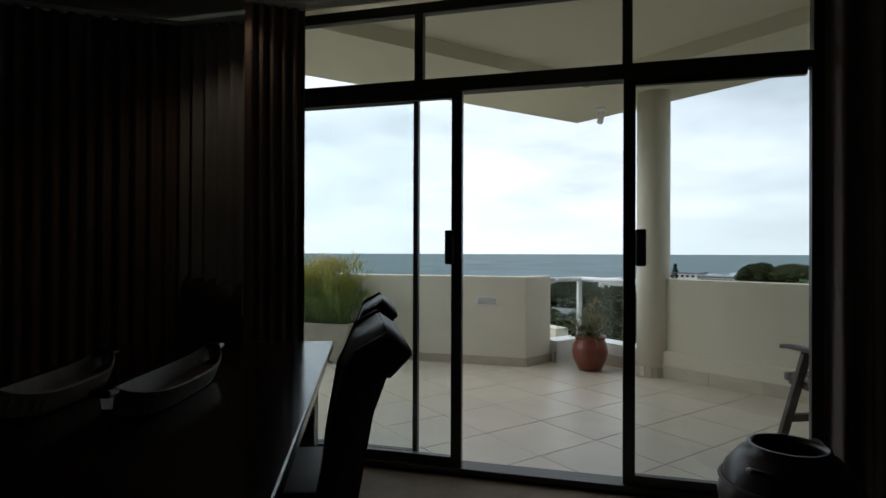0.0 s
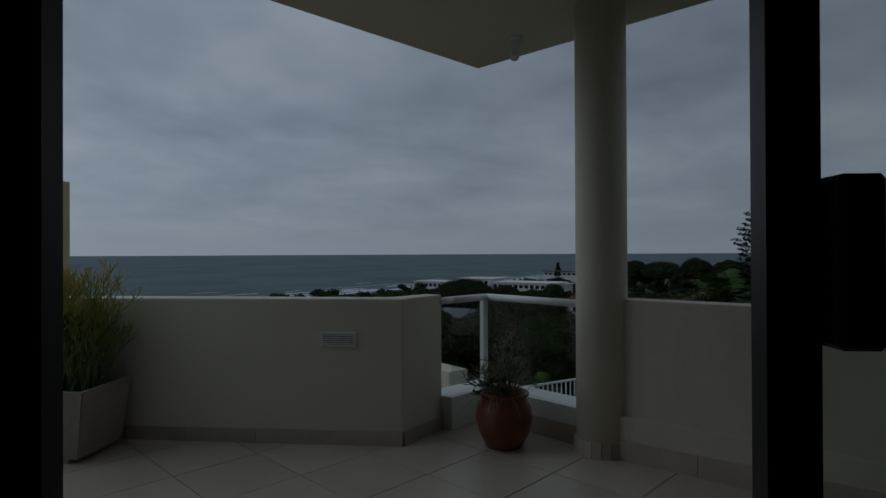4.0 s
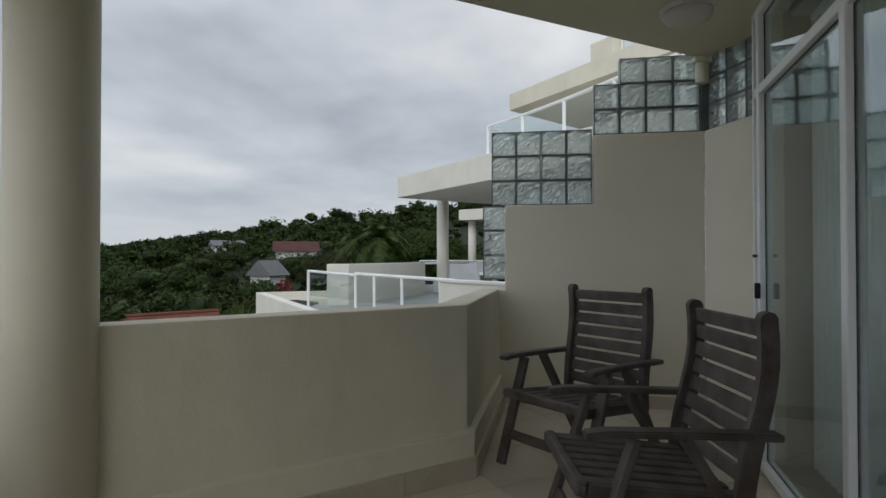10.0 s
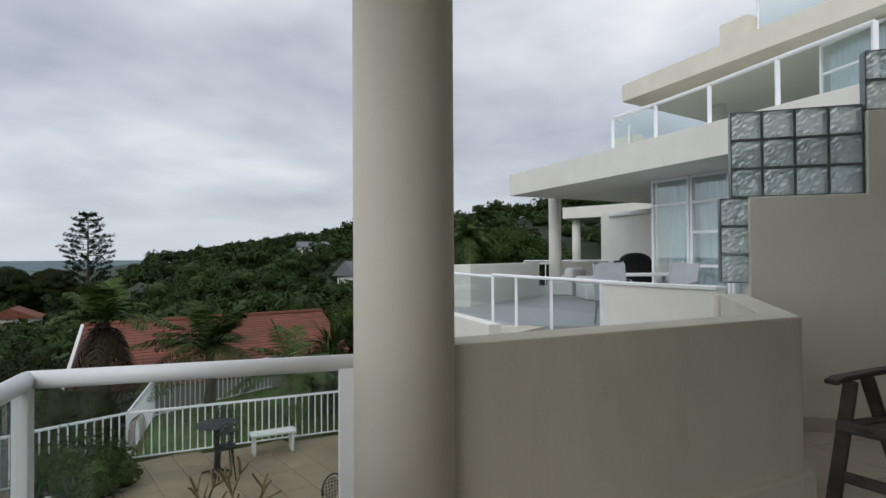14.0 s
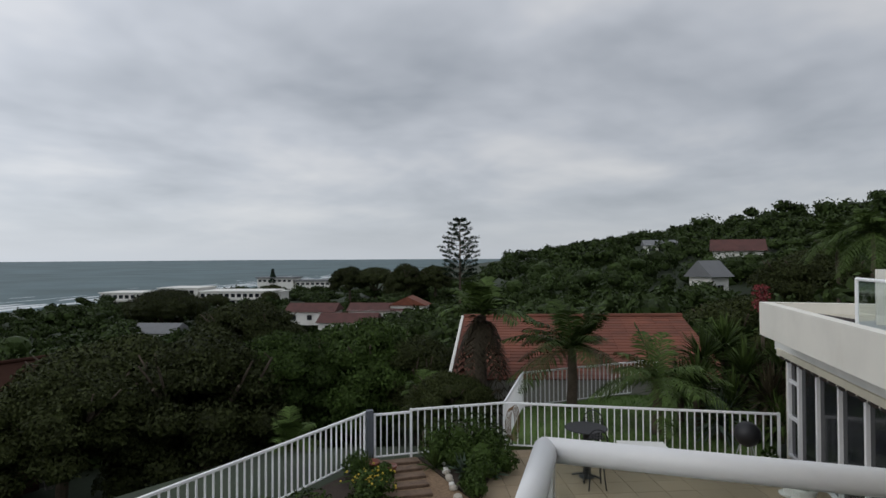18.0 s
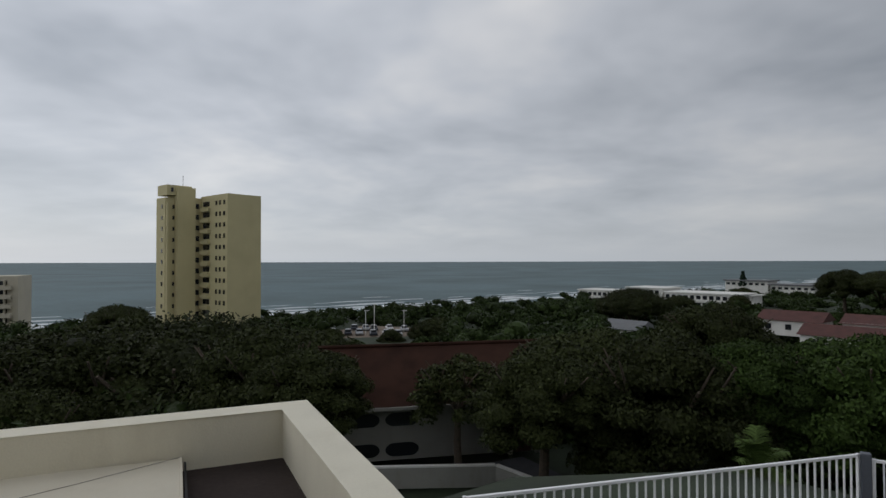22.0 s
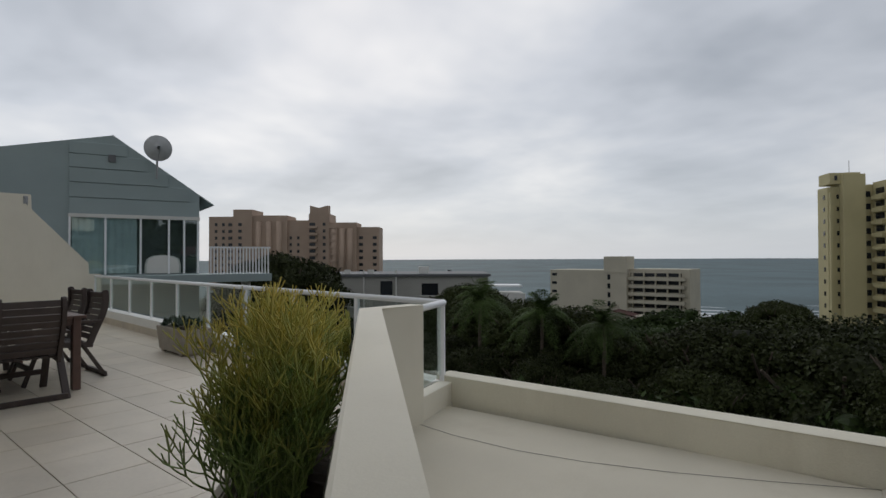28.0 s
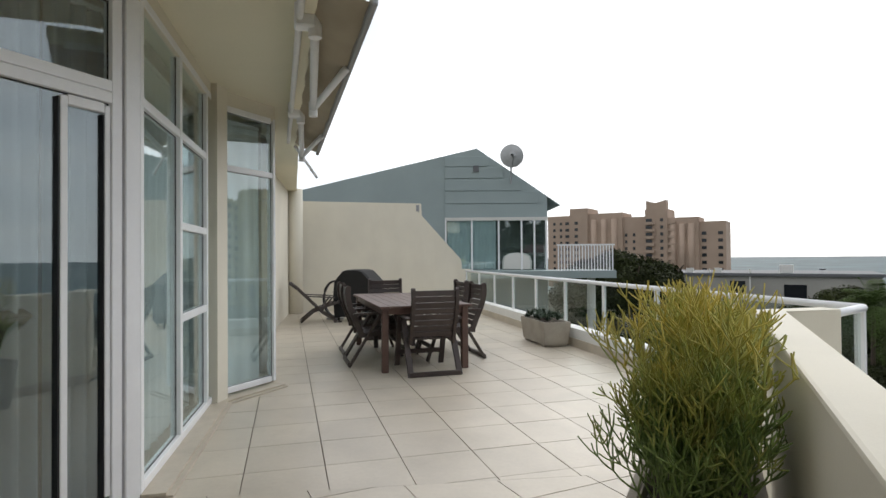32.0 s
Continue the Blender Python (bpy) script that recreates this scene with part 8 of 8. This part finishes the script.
for i in range(n_):
    b.faces.new((lo[i], lo[i + 1], hi[i + 1], hi[i]))
part("curtain", b, mat("pale_blue_curtain", (0.60, 0.69, 0.70), rough=0.9), gh, "pale blue net curtain")
part("floor_slab", block(5.1, 1.6, 0.22, pose(6.65, -0.5, 0.74)), HOUSE_GREYBLUE, gh)
for k in range(19):
    part("baluster", block(0.035, 0.035, 0.78, pose(x_e + 0.10 + 1.62 * k / 18, -1.2, 1.22)), WHITE_METAL, gh)
part("balcony_rail", block(1.72, 0.05, 0.05, pose(x_e + 0.92, -1.2, 1.62)), WHITE_METAL, gh)
part("post", tube([(8.55, -0.9, -7.5), (8.55, -0.9, 0.65)], 0.13, 12), HOUSE_WHITE, gh)
part("wall_vent", block(0.18, 0.08, 0.20, pose(5.12, -0.06, 4.10)), ROOF_GREY, gh)
part("cane_sofa", lathe([(0.48, 0.0), (0.48, 0.25), (0.42, 0.42), (0.28, 0.50), (0.05, 0.53)], 24), HOUSE_WHITE, gh, "white rounded cane sofa behind the glass", smooth=True).matrix_basis = Matrix.Translation((x_c + 2.3, -0.045, 0.88)) @ Matrix.Diagonal((1, 0.07, 1, 1))
dsh = thing("satellite_dish", facing((-19.35, 0.15), (-19.5, 1.2), 4.45), "grey satellite dish on a short pole", "dish")
b = bmesh.new()
rings = [[b.verts.new((0.37 * s * math.cos(a), -0.25 + 0.12 * s * s * 0 - 0.12 * (1 - s * s), 0.37 * s * math.sin(a))) for a in [2 * math.pi * i / 28 for i in range(28)]] for s in (0.12, 0.4, 0.7, 1.0)]
b.faces.new(rings[0])
for r0, r1 in zip(rings, rings[1:]):
    for i in range(28):
        b.faces.new((r0[i], r0[(i + 1) % 28], r1[(i + 1) % 28], r1[i]))
part("bowl", b, mat("dish_grey", (0.42, 0.43, 0.43), rough=0.6), dsh, smooth=True)
part("pole", tube([(0, 0, -0.85), (0, -0.10, 0.0)], 0.03, 8), GREY_METAL, dsh)
part("arm", tube([(0, -0.3, -0.3), (0, -0.65, 0.0)], 0.012, 6), GREY_METAL, dsh)

# ---------- trees ----------


def leaf_mesh(name, clumps, per, size, seed, material, core=0.72, fuzz=0.70):
    """One crown: leaves as small folded diamonds over many clumps, with dense hearts behind them."""
    rs = np.random.RandomState(seed)
    V, F = [], []
    base = 0
    for (c, r) in clumps:
        c, r = np.array(c, float), np.array(r, float)
        n = per
        u = rs.normal(size=(n, 3))
        u[:, 2] = np.abs(u[:, 2]) * 0.9 - 0.28 * (rs.rand(n) < 0.5)
        u /= np.linalg.norm(u, axis=1)[:, None]
        pos = c + u * r * (fuzz + (1.10 - fuzz) * rs.rand(n))[:, None]
        nrm = u + rs.normal(size=(n, 3)) * 0.55
        nrm /= np.linalg.norm(nrm, axis=1)[:, None]
        a = np.cross(nrm, rs.normal(size=(n, 3)))
        a /= np.linalg.norm(a, axis=1)[:, None] + 1e-9
        b = np.cross(nrm, a)
        s = size * (0.6 + 0.8 * rs.rand(n))[:, None]
        q = np.stack([pos - a * s * 0.5, pos + b * s * 0.26 + nrm * s * 0.06, pos + a * s * 0.5, pos - b * s * 0.26 + nrm * s * 0.06], 1).reshape(-1, 3)
        V.append(q)
        F += [(base + 4 * i, base + 4 * i + 1, base + 4 * i + 2, base + 4 * i + 3) for i in range(n)]
        base += 4 * n
        if core:
            ico = bmesh.new()
            bmesh.ops.create_icosphere(ico, subdivisions=2, radius=1.0)
            vs = np.array([v.co[:] for v in ico.verts])
            wob = np.array([1 + 0.35 * noise.noise(Vector(v) * 2.1 + Vector(c)) for v in vs])[:, None]
            V.append(c + vs * r * core * wob)
            ico.verts.index_update()
            F += [tuple(base + v.index for v in f.verts) for f in ico.faces]
            base += len(vs)
            ico.free()
    me = bpy.data.meshes.new(name)
    me.from_pydata(np.concatenate(V).tolist(), [], F)
    me.materials.append(material)
    return me


def crown_clumps(n, R, H, seed, flat=1.0):
    """Clump centres for a crown of radius R and depth H below z = 0."""
    rnd = random.Random(seed)
    out = []
    for i in range(n):
        a = 2.4 * i + rnd.uniform(-0.3, 0.3)
        s = math.sqrt((i + 0.5) / n)
        x, y = s * R * 0.80 * math.cos(a), s * R * 0.80 * math.sin(a)
        top = -H * 0.55 * s ** 2.2 * flat
        k = rnd.uniform(0.85, 1.2)
        rr = R * 0.26 * k
        out.append(((x, y, top - rr * 0.75 + rnd.uniform(-0.10, 0.06) * H), (rr, rr, rr * 0.72)))
        if s > 0.55:
            out.append(((x * 0.98, y * 0.98, top - rr * 0.7 - H * 0.34 + rnd.uniform(-0.08, 0.08) * H), (rr * 0.95, rr * 0.95, rr * 0.75)))
    return out


CROWNS = {}
for kind, n, H, per, size, mt, flat in (("dark", 34, 0.95, 900, 0.043, LEAF_DARK, 1.0), ("dark_b", 30, 1.1, 950, 0.043, LEAF_DARK, 1.2), ("bright", 38, 0.9, 900, 0.042, LEAF_MID, 1.0), ("umbrella", 70, 0.40, 700, 0.025, LEAF_DARK, 1.3), ("thin", 18, 1.2, 260, 0.08, LEAF_DARK, 1.0)):
    CROWNS[kind] = leaf_mesh("crown", crown_clumps(n, 1.0, H, len(kind) + n, flat), per, size, n, mt, core=0.62 if kind != "thin" else 0.0)


def trunk_mesh(seed):
    """A forked trunk with limbs, for a crown of radius 1 whose top is at z = 0."""
    rnd = random.Random(seed)
    b = bmesh.new()
    tube([(0, 0, -2.6), (0.03, 0.02, -1.8), (0.0, 0.05, -1.15)], 0.085, 8, bm=b, taper=0.7)
    for i in range(6):
        a = i * 1.05 + rnd.uniform(-0.3, 0.3)
        e = Vector((math.cos(a) * 0.62, math.sin(a) * 0.62, -0.42))
        m_ = Vector((math.cos(a) * 0.22, math.sin(a) * 0.22, -0.85))
        tube([(0, 0.05, -1.18), m_, e], 0.045, 6, bm=b, taper=0.4)
        for k in range(2):
            f = e + Vector((rnd.uniform(-0.25, 0.25), rnd.uniform(-0.25, 0.25), 0.22))
            tube([m_ + (e - m_) * 0.6, f], 0.02, 5, bm=b, taper=0.4)
    me = bpy.data.meshes.new("trunk")
    b.to_mesh(me)
    b.free()
    me.materials.append(BARK)
    return me


TRUNKS = [trunk_mesh(1), trunk_mesh(2)]


def tree(kind, x, y, top, r, i, label):
    """A broadleaf tree whose crown of radius r reaches up to the height top."""
    root = thing("broadleaf_tree", pose(x, y, top, 0, 0, 77 * i), label, "tree", "trees below the terrace")
    if kind == "umbrella":
        k = Vector((r, r, r))
    else:
        k = Vector((r, r, r * (0.9 + 0.2 * ((i * 37) % 10) / 10)))
    root.scale = k
    for nm, me in (("crown", CROWNS[kind]), ("trunk", TRUNKS[i % 2])):
        o = new(nm, me)
        o.parent = root
    return root


near_trees = [("dark", 4.6, 28.3, -2.1, 4.5), ("dark_b", 6.7, 23.3, -1.7, 4.0), ("dark", 1.9, 23.9, -2.5, 3.2), ("bright", 9.7, 23.1, -1.9, 2.8), ("bright", 13.3, 22.2, -1.6, 3.9), ("dark_b", 14.5, 19.6, -2.3, 2.6), ("dark", 10.2, 12.9, -2.2, 1.5), ("dark_b", 23.0, 32.4, -4.5, 4.0), ("dark", 22.0, 19.1, -1.9, 3.5)]
west_trees = [("umbrella", -20.3, 37.9, -2.4, 12.0), ("dark_b", -24.5, 31.1, -2.9, 6.0), ("dark", -13.1, 41.6, -3.9, 6.0), ("dark", -45.4, 24.7, -1.1, 4.8), ("dark_b", -38.6, 26.0, -2.2, 4.5), ("dark", -30.1, 26.0, -3.0, 4.5), ("dark_b", -42.3, 19.6, -2.3, 4.0), ("thin", -1.8, 28.3, -3.4, 2.6), ("dark", -22.3, 25.6, -4.6, 4.0), ("dark", -64.7, 11.8, 1.9, 8.5), ("dark_b", -30.0, 23.7, -2.0, 4.0)]
more_trees = [("dark", -26.2, 31.5, -2.9, 5.0), ("dark_b", -24.7, 39.0, -3.0, 5.5), ("dark", -39.6, 13.2, -4.1, 5.0), ("dark", 23.8, 60.1, -3.3, 6.5), ("umbrella", 45.4, 166.7, -7.1, 11.0), ("dark_b", 35.4, 19.7, -1.8, 5.0), ("dark", 27.5, 10.6, -0.6, 3.5), ("bright", 69.5, 13.4, 4.4, 7.0), ("dark", 51.9, 14.2, 1.9, 5.0), ("bright", 60.9, 8.0, 4.4, 6.0), ("dark", -67.0, 101.7, -6.9, 7.0), ("dark_b", 18.2, 42.0, -7.2, 4.5), ("dark", 101.9, 162.8, -1.8, 7.0), ("umbrella", 108.0, 156.0, -2.0, 8.0), ("dark_b", 103.8, 134.2, -0.9, 7.0), ("dark", 110.0, 128.0, -1.2, 6.0), ("dark", -9.2, 27.6, -3.0, 3.4), ("dark_b", -12.6, 30.0, -2.4, 4.2), ("dark", -31.5, 17.5, -4.2, 3.2), ("dark_b", -27.5, 19.5, -4.4, 3.0), ("dark", -24.0, 20.5, -4.8, 3.0), ("dark_b", -35.5, 17.0, -3.9, 3.2), ("dark", 62.0, 232.0, -12.5, 5.5), ("umbrella", 78.0, 221.0, -12.8, 6.0), ("dark_b", 96.0, 212.0, -12.2, 6.0), ("dark", 132.0, 285.0, -13.0, 6.0), ("umbrella", 50.0, 200.0, -12.5, 7.0), ("dark", -12.5, 131.0, -13.2, 4.2), ("dark_b", -19.0, 122.0, -14.0, 3.6), ("umbrella", -10.0, 140.0, -13.0, 5.0), ("dark", -33.5, 127.0, -14.3, 3.4)]
for i, (kind, x, y, top, r) in enumerate(near_trees + west_trees + more_trees):
    words = {"dark": "dense dark-green broadleaf tree", "dark_b": "tall dark-green broadleaf tree", "bright": "rounded fresh-green broadleaf tree", "umbrella": "wide flat-topped dark umbrella tree", "thin": "slender open-crowned tree"}[kind]
    tree(kind, x, y, top, r, i, words + " among the gardens")

palm(11.6, 12.9, -5.6, 4.7, 30, 1.5, "shaggy wild banana with hanging dead leaves", LEAF_DEAD, seed=21, droop=1.9, trunk_r=0.24, n=18, full=0.50, name="wild_banana")
palm(11.6, 12.9, -1.15, 0.6, 15, 2.0, "torn green paddle leaves crowning the wild banana", seed=29, droop=0.42, trunk_r=0.18, n=18, full=0.50, name="banana_plant", low=25)
palm(-34.3, 19.4, -7.0, 5.4, 40, 2.7, "feathery palm beyond the flat roof", LEAF_PALM, seed=22, droop=0.6, n=56, full=0.24)
palm(-29.2, 20.8, -7.0, 4.8, 40, 2.6, "feathery palm beyond the flat roof", LEAF_PALM, seed=23, droop=0.6, n=56, full=0.24)
palm(-26.0, 22.8, -7.0, 4.4, 36, 2.5, "feathery palm beyond the flat roof", LEAF_PALM, seed=24, droop=0.6, n=56, full=0.24)
palm(38.5, 7.7, -3.0, 5.6, 26, 3.0, "tall palm on the wooded slope", seed=25, droop=0.7)
palm(42.0, 10.2, -3.0, 5.2, 24, 2.8, "tall palm on the wooded slope", seed=28, droop=0.7)
palm(11.2, 15.2, -6.5, 2.8, 14, 1.8, "small palm among the trees below the fence", seed=26)
palm(6.2, 15.4, -7.0, 2.8, 14, 1.7, "small palm among the trees below the fence", seed=27)
b = bmesh.new()
rnd = random.Random(77)

# tall tiered pine on the far slope
pine = thing("norfolk_pine", pose(85.5, 91.3, -12.0), "tall tiered dark pine against the sky", "tree")
part("trunk", tube([(0, 0, 0), (0, 0, 21.8)], 0.35, 8, taper=0.2), BARK, pine)
b, limbs = bmesh.new(), bmesh.new()
for t_ in range(13):
    s = t_ / 12
    z = 8.6 + 12.6 * s
    R = 4.0 * math.sin(math.pi * (0.26 + 0.66 * s)) ** 0.85 * (0.90 + 0.2 * rnd.random()) + 0.2
    m_ = 7 if s < 0.75 else 5
    for k in range(m_):
        a = 2 * math.pi * k / m_ + t_ * 0.7 + rnd.uniform(-0.2, 0.2)
        R_ = R * rnd.uniform(0.8, 1.12)
        tip = Vector((math.cos(a) * R_, math.sin(a) * R_, z + 0.8 * (1 - 0.5 * s)))
        tube([(0, 0, z - 0.2), (tip.x * 0.55, tip.y * 0.55, z - 0.05), tuple(tip)], 0.07, 4, bm=limbs, taper=0.4)
        for q, n_, sz in ((0.45, 4, 0.30), (0.62, 6, 0.34), (0.78, 8, 0.38), (0.92, 10, 0.40), (1.02, 8, 0.34)):
            for _ in range(n_):
                c_ = Vector((tip.x * q, tip.y * q, z - 0.1 + 0.9 * q * q * (1 - 0.5 * s))) + Vector((rnd.gauss(0, 0.22), rnd.gauss(0, 0.22), abs(rnd.gauss(0, 0.22))))
                u_ = Vector((rnd.uniform(-1, 1), rnd.uniform(-1, 1), rnd.uniform(0.2, 1))).normalized() * sz
                w_ = Vector((rnd.uniform(-1, 1), rnd.uniform(-1, 1), rnd.uniform(-1, 1))) * 0.14
                b.faces.new([b.verts.new(c_ + v) for v in (-u_, w_, u_, -w_)])
part("limbs", limbs, BARK, pine)
part("needles", b, LEAF_PINE, pine)
small = thing("norfolk_pine", pose(148.0, 320.0, -16.0), "small far pine by the white hotel", "tree")
part("trunk", tube([(0, 0, 0), (0, 0, 10)], 0.3, 6, taper=0.2), BARK, small)
b = bmesh.new()
for t_ in range(9):
    s = t_ / 8
    for k in range(7):
        a = 0.9 * k + t_
        c_ = Vector((math.cos(a) * 2.2 * (1 - s), math.sin(a) * 2.2 * (1 - s), 2.5 + 7.3 * s))
        for _ in range(4):
            u_ = Vector((rnd.uniform(-1, 1), rnd.uniform(-1, 1), rnd.uniform(-1, 1))) * 0.8
            w_ = Vector((rnd.uniform(-1, 1), rnd.uniform(-1, 1), rnd.uniform(-1, 1))) * 0.8
            b.faces.new([b.verts.new(c_ + v) for v in (-u_, w_, u_, -w_)])
part("needles", b, LEAF_PINE, small)

# woodland: canopy over the slopes as one mass of clumps
rs = random.Random(9)
clumps_near, clumps_far = [], []
KEEP = [(-24.0, 141.0, 19.0), (-21.0, 122.0, 9.0), (-70.0, 134.0, 12.0), (-140.0, 132.0, 26.0), (78.0, 250.0, 26.0), (165.0, 300.0, 24.0), (-2.5, 31.5, 9.0), (16.0, 12.5, 9.5), (-70.0, 28.0, 13.0), (5.0, 150.0, 10.0)]
tries = 0
while len(clumps_near) + len(clumps_far) < 9200 and tries < 60000:
    tries += 1
    yaw = radians(rs.uniform(-128, 82))
    d = 20.0 + 330.0 * rs.random() ** 1.15
    x, y = -math.sin(yaw) * d, math.cos(yaw) * d
    c = coast(x, y)
    if c < 14 or (x < -16 and d < 30) or (y < 11 and x < 18 and d < 26):
        continue
    if any((x - a) ** 2 + (y - b_) ** 2 < r * r for a, b_, r in KEEP):
        continue
    if d < 30 and yaw > radians(-40):
        continue
    r = rs.uniform(1.6, 3.6) * (1.0 if d < 90 else 1.35)
    hgt = rs.uniform(1.6, 4.6)
    if c < 45:
        r, hgt = r * 0.55, rs.uniform(0.2, 0.9)
    if 45 < d < 150 and -48 < math.degrees(yaw) < -12:
        hgt *= 0.5
    if 38 < d < 140 and 4 < math.degrees(yaw) < 17:
        r, hgt = r * 0.62, hgt * 0.2
    z = ground_z(x, y)
    item = ((x, y, z + hgt - r * 0.35), (r, r, r * rs.uniform(0.55, 0.85)))
    for _ in range(4):
        k_ = rs.uniform(0.42, 0.75)
        o_ = (rs.gauss(0, 0.45) * r, rs.gauss(0, 0.45) * r, rs.uniform(-0.35, 0.35) * r)
        small = (tuple(item[0][i] + o_[i] for i in range(3)), tuple(item[1][i] * k_ for i in range(3)))
        (clumps_near if d < 110 else clumps_far).append(small)
for nm, cl, per, size, lab in (("woodland", clumps_near, 110, 0.50, "dense dark-green bush and treetops over the slope"), ("far_woodland", clumps_far, 64, 0.95, "distant wooded slope and coastal bush")):
    me = leaf_mesh(nm, cl, per, size, 5, LEAF_FAR, core=0.60, fuzz=0.62)
    tagged(new(nm, me), lab, "woodland", kind="stuff")

# flower-bed shrubs
bushes = [((x, y, GZ + 0.55 * r), (r, r, r * k)) for x, y, r, k in ((4.35, 7.9, 0.30, 0.8), (3.75, 6.9, 0.28, 0.8), (4.2, 8.6, 0.26, 0.9), (5.0, 9.75, 0.20, 1.0), (6.3, 8.0, 0.26, 0.8), (6.9, 9.0, 0.34, 1.3), (7.45, 8.2, 0.30, 1.0), (6.15, 7.75, 0.22, 0.8), (1.6, 7.2, 0.35, 0.8), (2.6, 7.3, 0.34, 0.7), (3.1, 7.9, 0.3, 0.7), (0.6, 6.9, 0.35, 0.8),(4.6, 8.9, 0.42, 0.8), (3.9, 8.3, 0.36, 0.8), (3.2, 8.8, 0.45, 0.8), (2.2, 8.2, 0.40, 0.8), (1.0, 8.0, 0.45, 0.8), (6.85, 9.6, 0.42, 1.6), (7.25, 9.35, 0.45, 1.9), (7.7, 9.1, 0.45, 1.7), (7.2, 8.6, 0.45, 1.2), (7.75, 8.75, 0.40, 1.4), (6.75, 8.2, 0.35, 0.9), (3.6, 7.3, 0.3, 0.8), (0.0, 7.6, 0.4, 0.8), (2.6, 9.3, 0.35, 0.8), (5.05, 10.1, 0.30, 1.1), (5.35, 9.6, 0.22, 0.9), (4.9, 9.3, 0.25, 0.8), (8.05, 9.15, 0.3, 1.2))]
tagged(new("garden_shrubs", leaf_mesh("garden_shrubs", bushes, 620, 0.075, 8, LEAF_MID, core=0.55)), "low flowering shrubs in the garden beds", "shrubs", kind="stuff")
rnd = random.Random(6)
b = bmesh.new()
for i in range(60):
    c_ = Vector((4.6 + rnd.gauss(0, 0.2), 8.95 + rnd.gauss(0, 0.2), GZ + 0.42 + rnd.uniform(-0.1, 0.1)))
    bmesh.ops.create_icosphere(b, subdivisions=1, radius=0.022, matrix=Matrix.Translation(c_))
tagged(ob_from("yellow_flowers", b, mat("yellow_petals", (0.55, 0.40, 0.04), rough=0.7)), "small yellow flowers on a garden shrub", "flowers", kind="stuff")

# ---------- floor tiles, laid last ----------


def lay(parent, origin, u, size, clips, box, gap=0.006, z=0.0, material=TILE):
    """Square tiles on a turned grid, cut along the lines in clips (each keeps what lies to its left)."""
    u = Vector(u).normalized()
    v = Vector((-u.y, u.x))
    o = Vector(origin)
    shared = None
    rnd = random.Random(2)
    lo, hi = box
    for i in range(lo[0], hi[0]):
        for j in range(lo[1], hi[1]):
            h = size / 2 - gap / 2
            c = o + u * (size * (i + 0.5)) + v * (size * (j + 0.5))
            sq = [c + u * a + v * b for a, b in ((-h, -h), (h, -h), (h, h), (-h, h))]
            poly = [tuple(p) for p in sq]
            for a, b in clips:
                poly = clip(poly, a, b)
                if len(poly) < 3:
                    break
            if len(poly) < 3:
                continue
            area = abs(sum(poly[k][0] * poly[(k + 1) % len(poly)][1] - poly[(k + 1) % len(poly)][0] * poly[k][1] for k in range(len(poly)))) / 2
            if area < 0.004:
                continue
            dz = rnd.uniform(-0.0006, 0.0006)
            if area > (2 * h) ** 2 * 0.999:
                if shared is None:
                    b = block(2 * h, 2 * h, 0.010, bevel=0.0015)
                    shared = bpy.data.meshes.new("tile")
                    b.to_mesh(shared)
                    b.free()
                    shared.materials.append(material)
                t = new("tile", shared)
                t.matrix_world = pose(c.x, c.y, z - 0.005 + dz, 0, 0, math.degrees(math.atan2(u.y, u.x)))
                t.parent = parent
            else:
                clean = [p for k, p in enumerate(poly) if (Vector(p) - Vector(poly[k - 1])).length > 1e-4]
                if len(clean) >= 3:
                    part("tile", prism(clean, z - 0.010 + dz, z + dz), material, parent)


# east: laid on the diagonal; west: square to the house front
SPLIT_A, SPLIT_B = (-4.20, -1.75), (-5.05, 1.70)
eu = Vector((-0.279, 0.439))


def lay_region(parent, origin, u, size, region, box, **more):
    """Tiles over a convex region."""
    lines = [(region[k], region[(k + 1) % len(region)]) for k in range(len(region))]
    lay(parent, origin, u, size, lines, box, **more)


lay_region(floor, (-1.200, -1.945), eu, 0.511, [SPLIT_A, (-4.18, -1.80), (-0.35, -2.98), (1.22, -3.24), (1.22, -1.53), (-0.42, 1.0), SPLIT_B], ((-14, -14), (16, 16)))
lay_region(floor, (-1.200, -1.945), eu, 0.511, [(1.224, -3.24), (2.80, -3.45), (2.86, -1.69), (1.224, -1.53)], ((-14, -14), (16, 16)))
wu = Vector((-0.384, 0.923))
lay_region(floor, (-5.148, -0.088), wu, 0.482, [SPLIT_B, (-5.6, 2.5), (-16.1, -1.15), (-14.3, -5.2), (-6.2, -2.52), SPLIT_A], ((-16, -6), (18, 30)))

du = Vector(D_R) - Vector(D_L)
lay_region(floor_room, plan(D_L, D_R, 0.1, -0.16), du, 0.45, [(1.5, -3.45), plan(D_L, D_R, (Vector(D_R) - Vector(D_L)).length + 0.1, -0.17), plan(D_L, D_R, -0.25, -0.17), (-4.6, -2.9), (-4.6, -6.4), (1.5, -6.4)], ((-8, -10), (10, 3)), gap=0.004, z=0.001, material=INT_TILE)
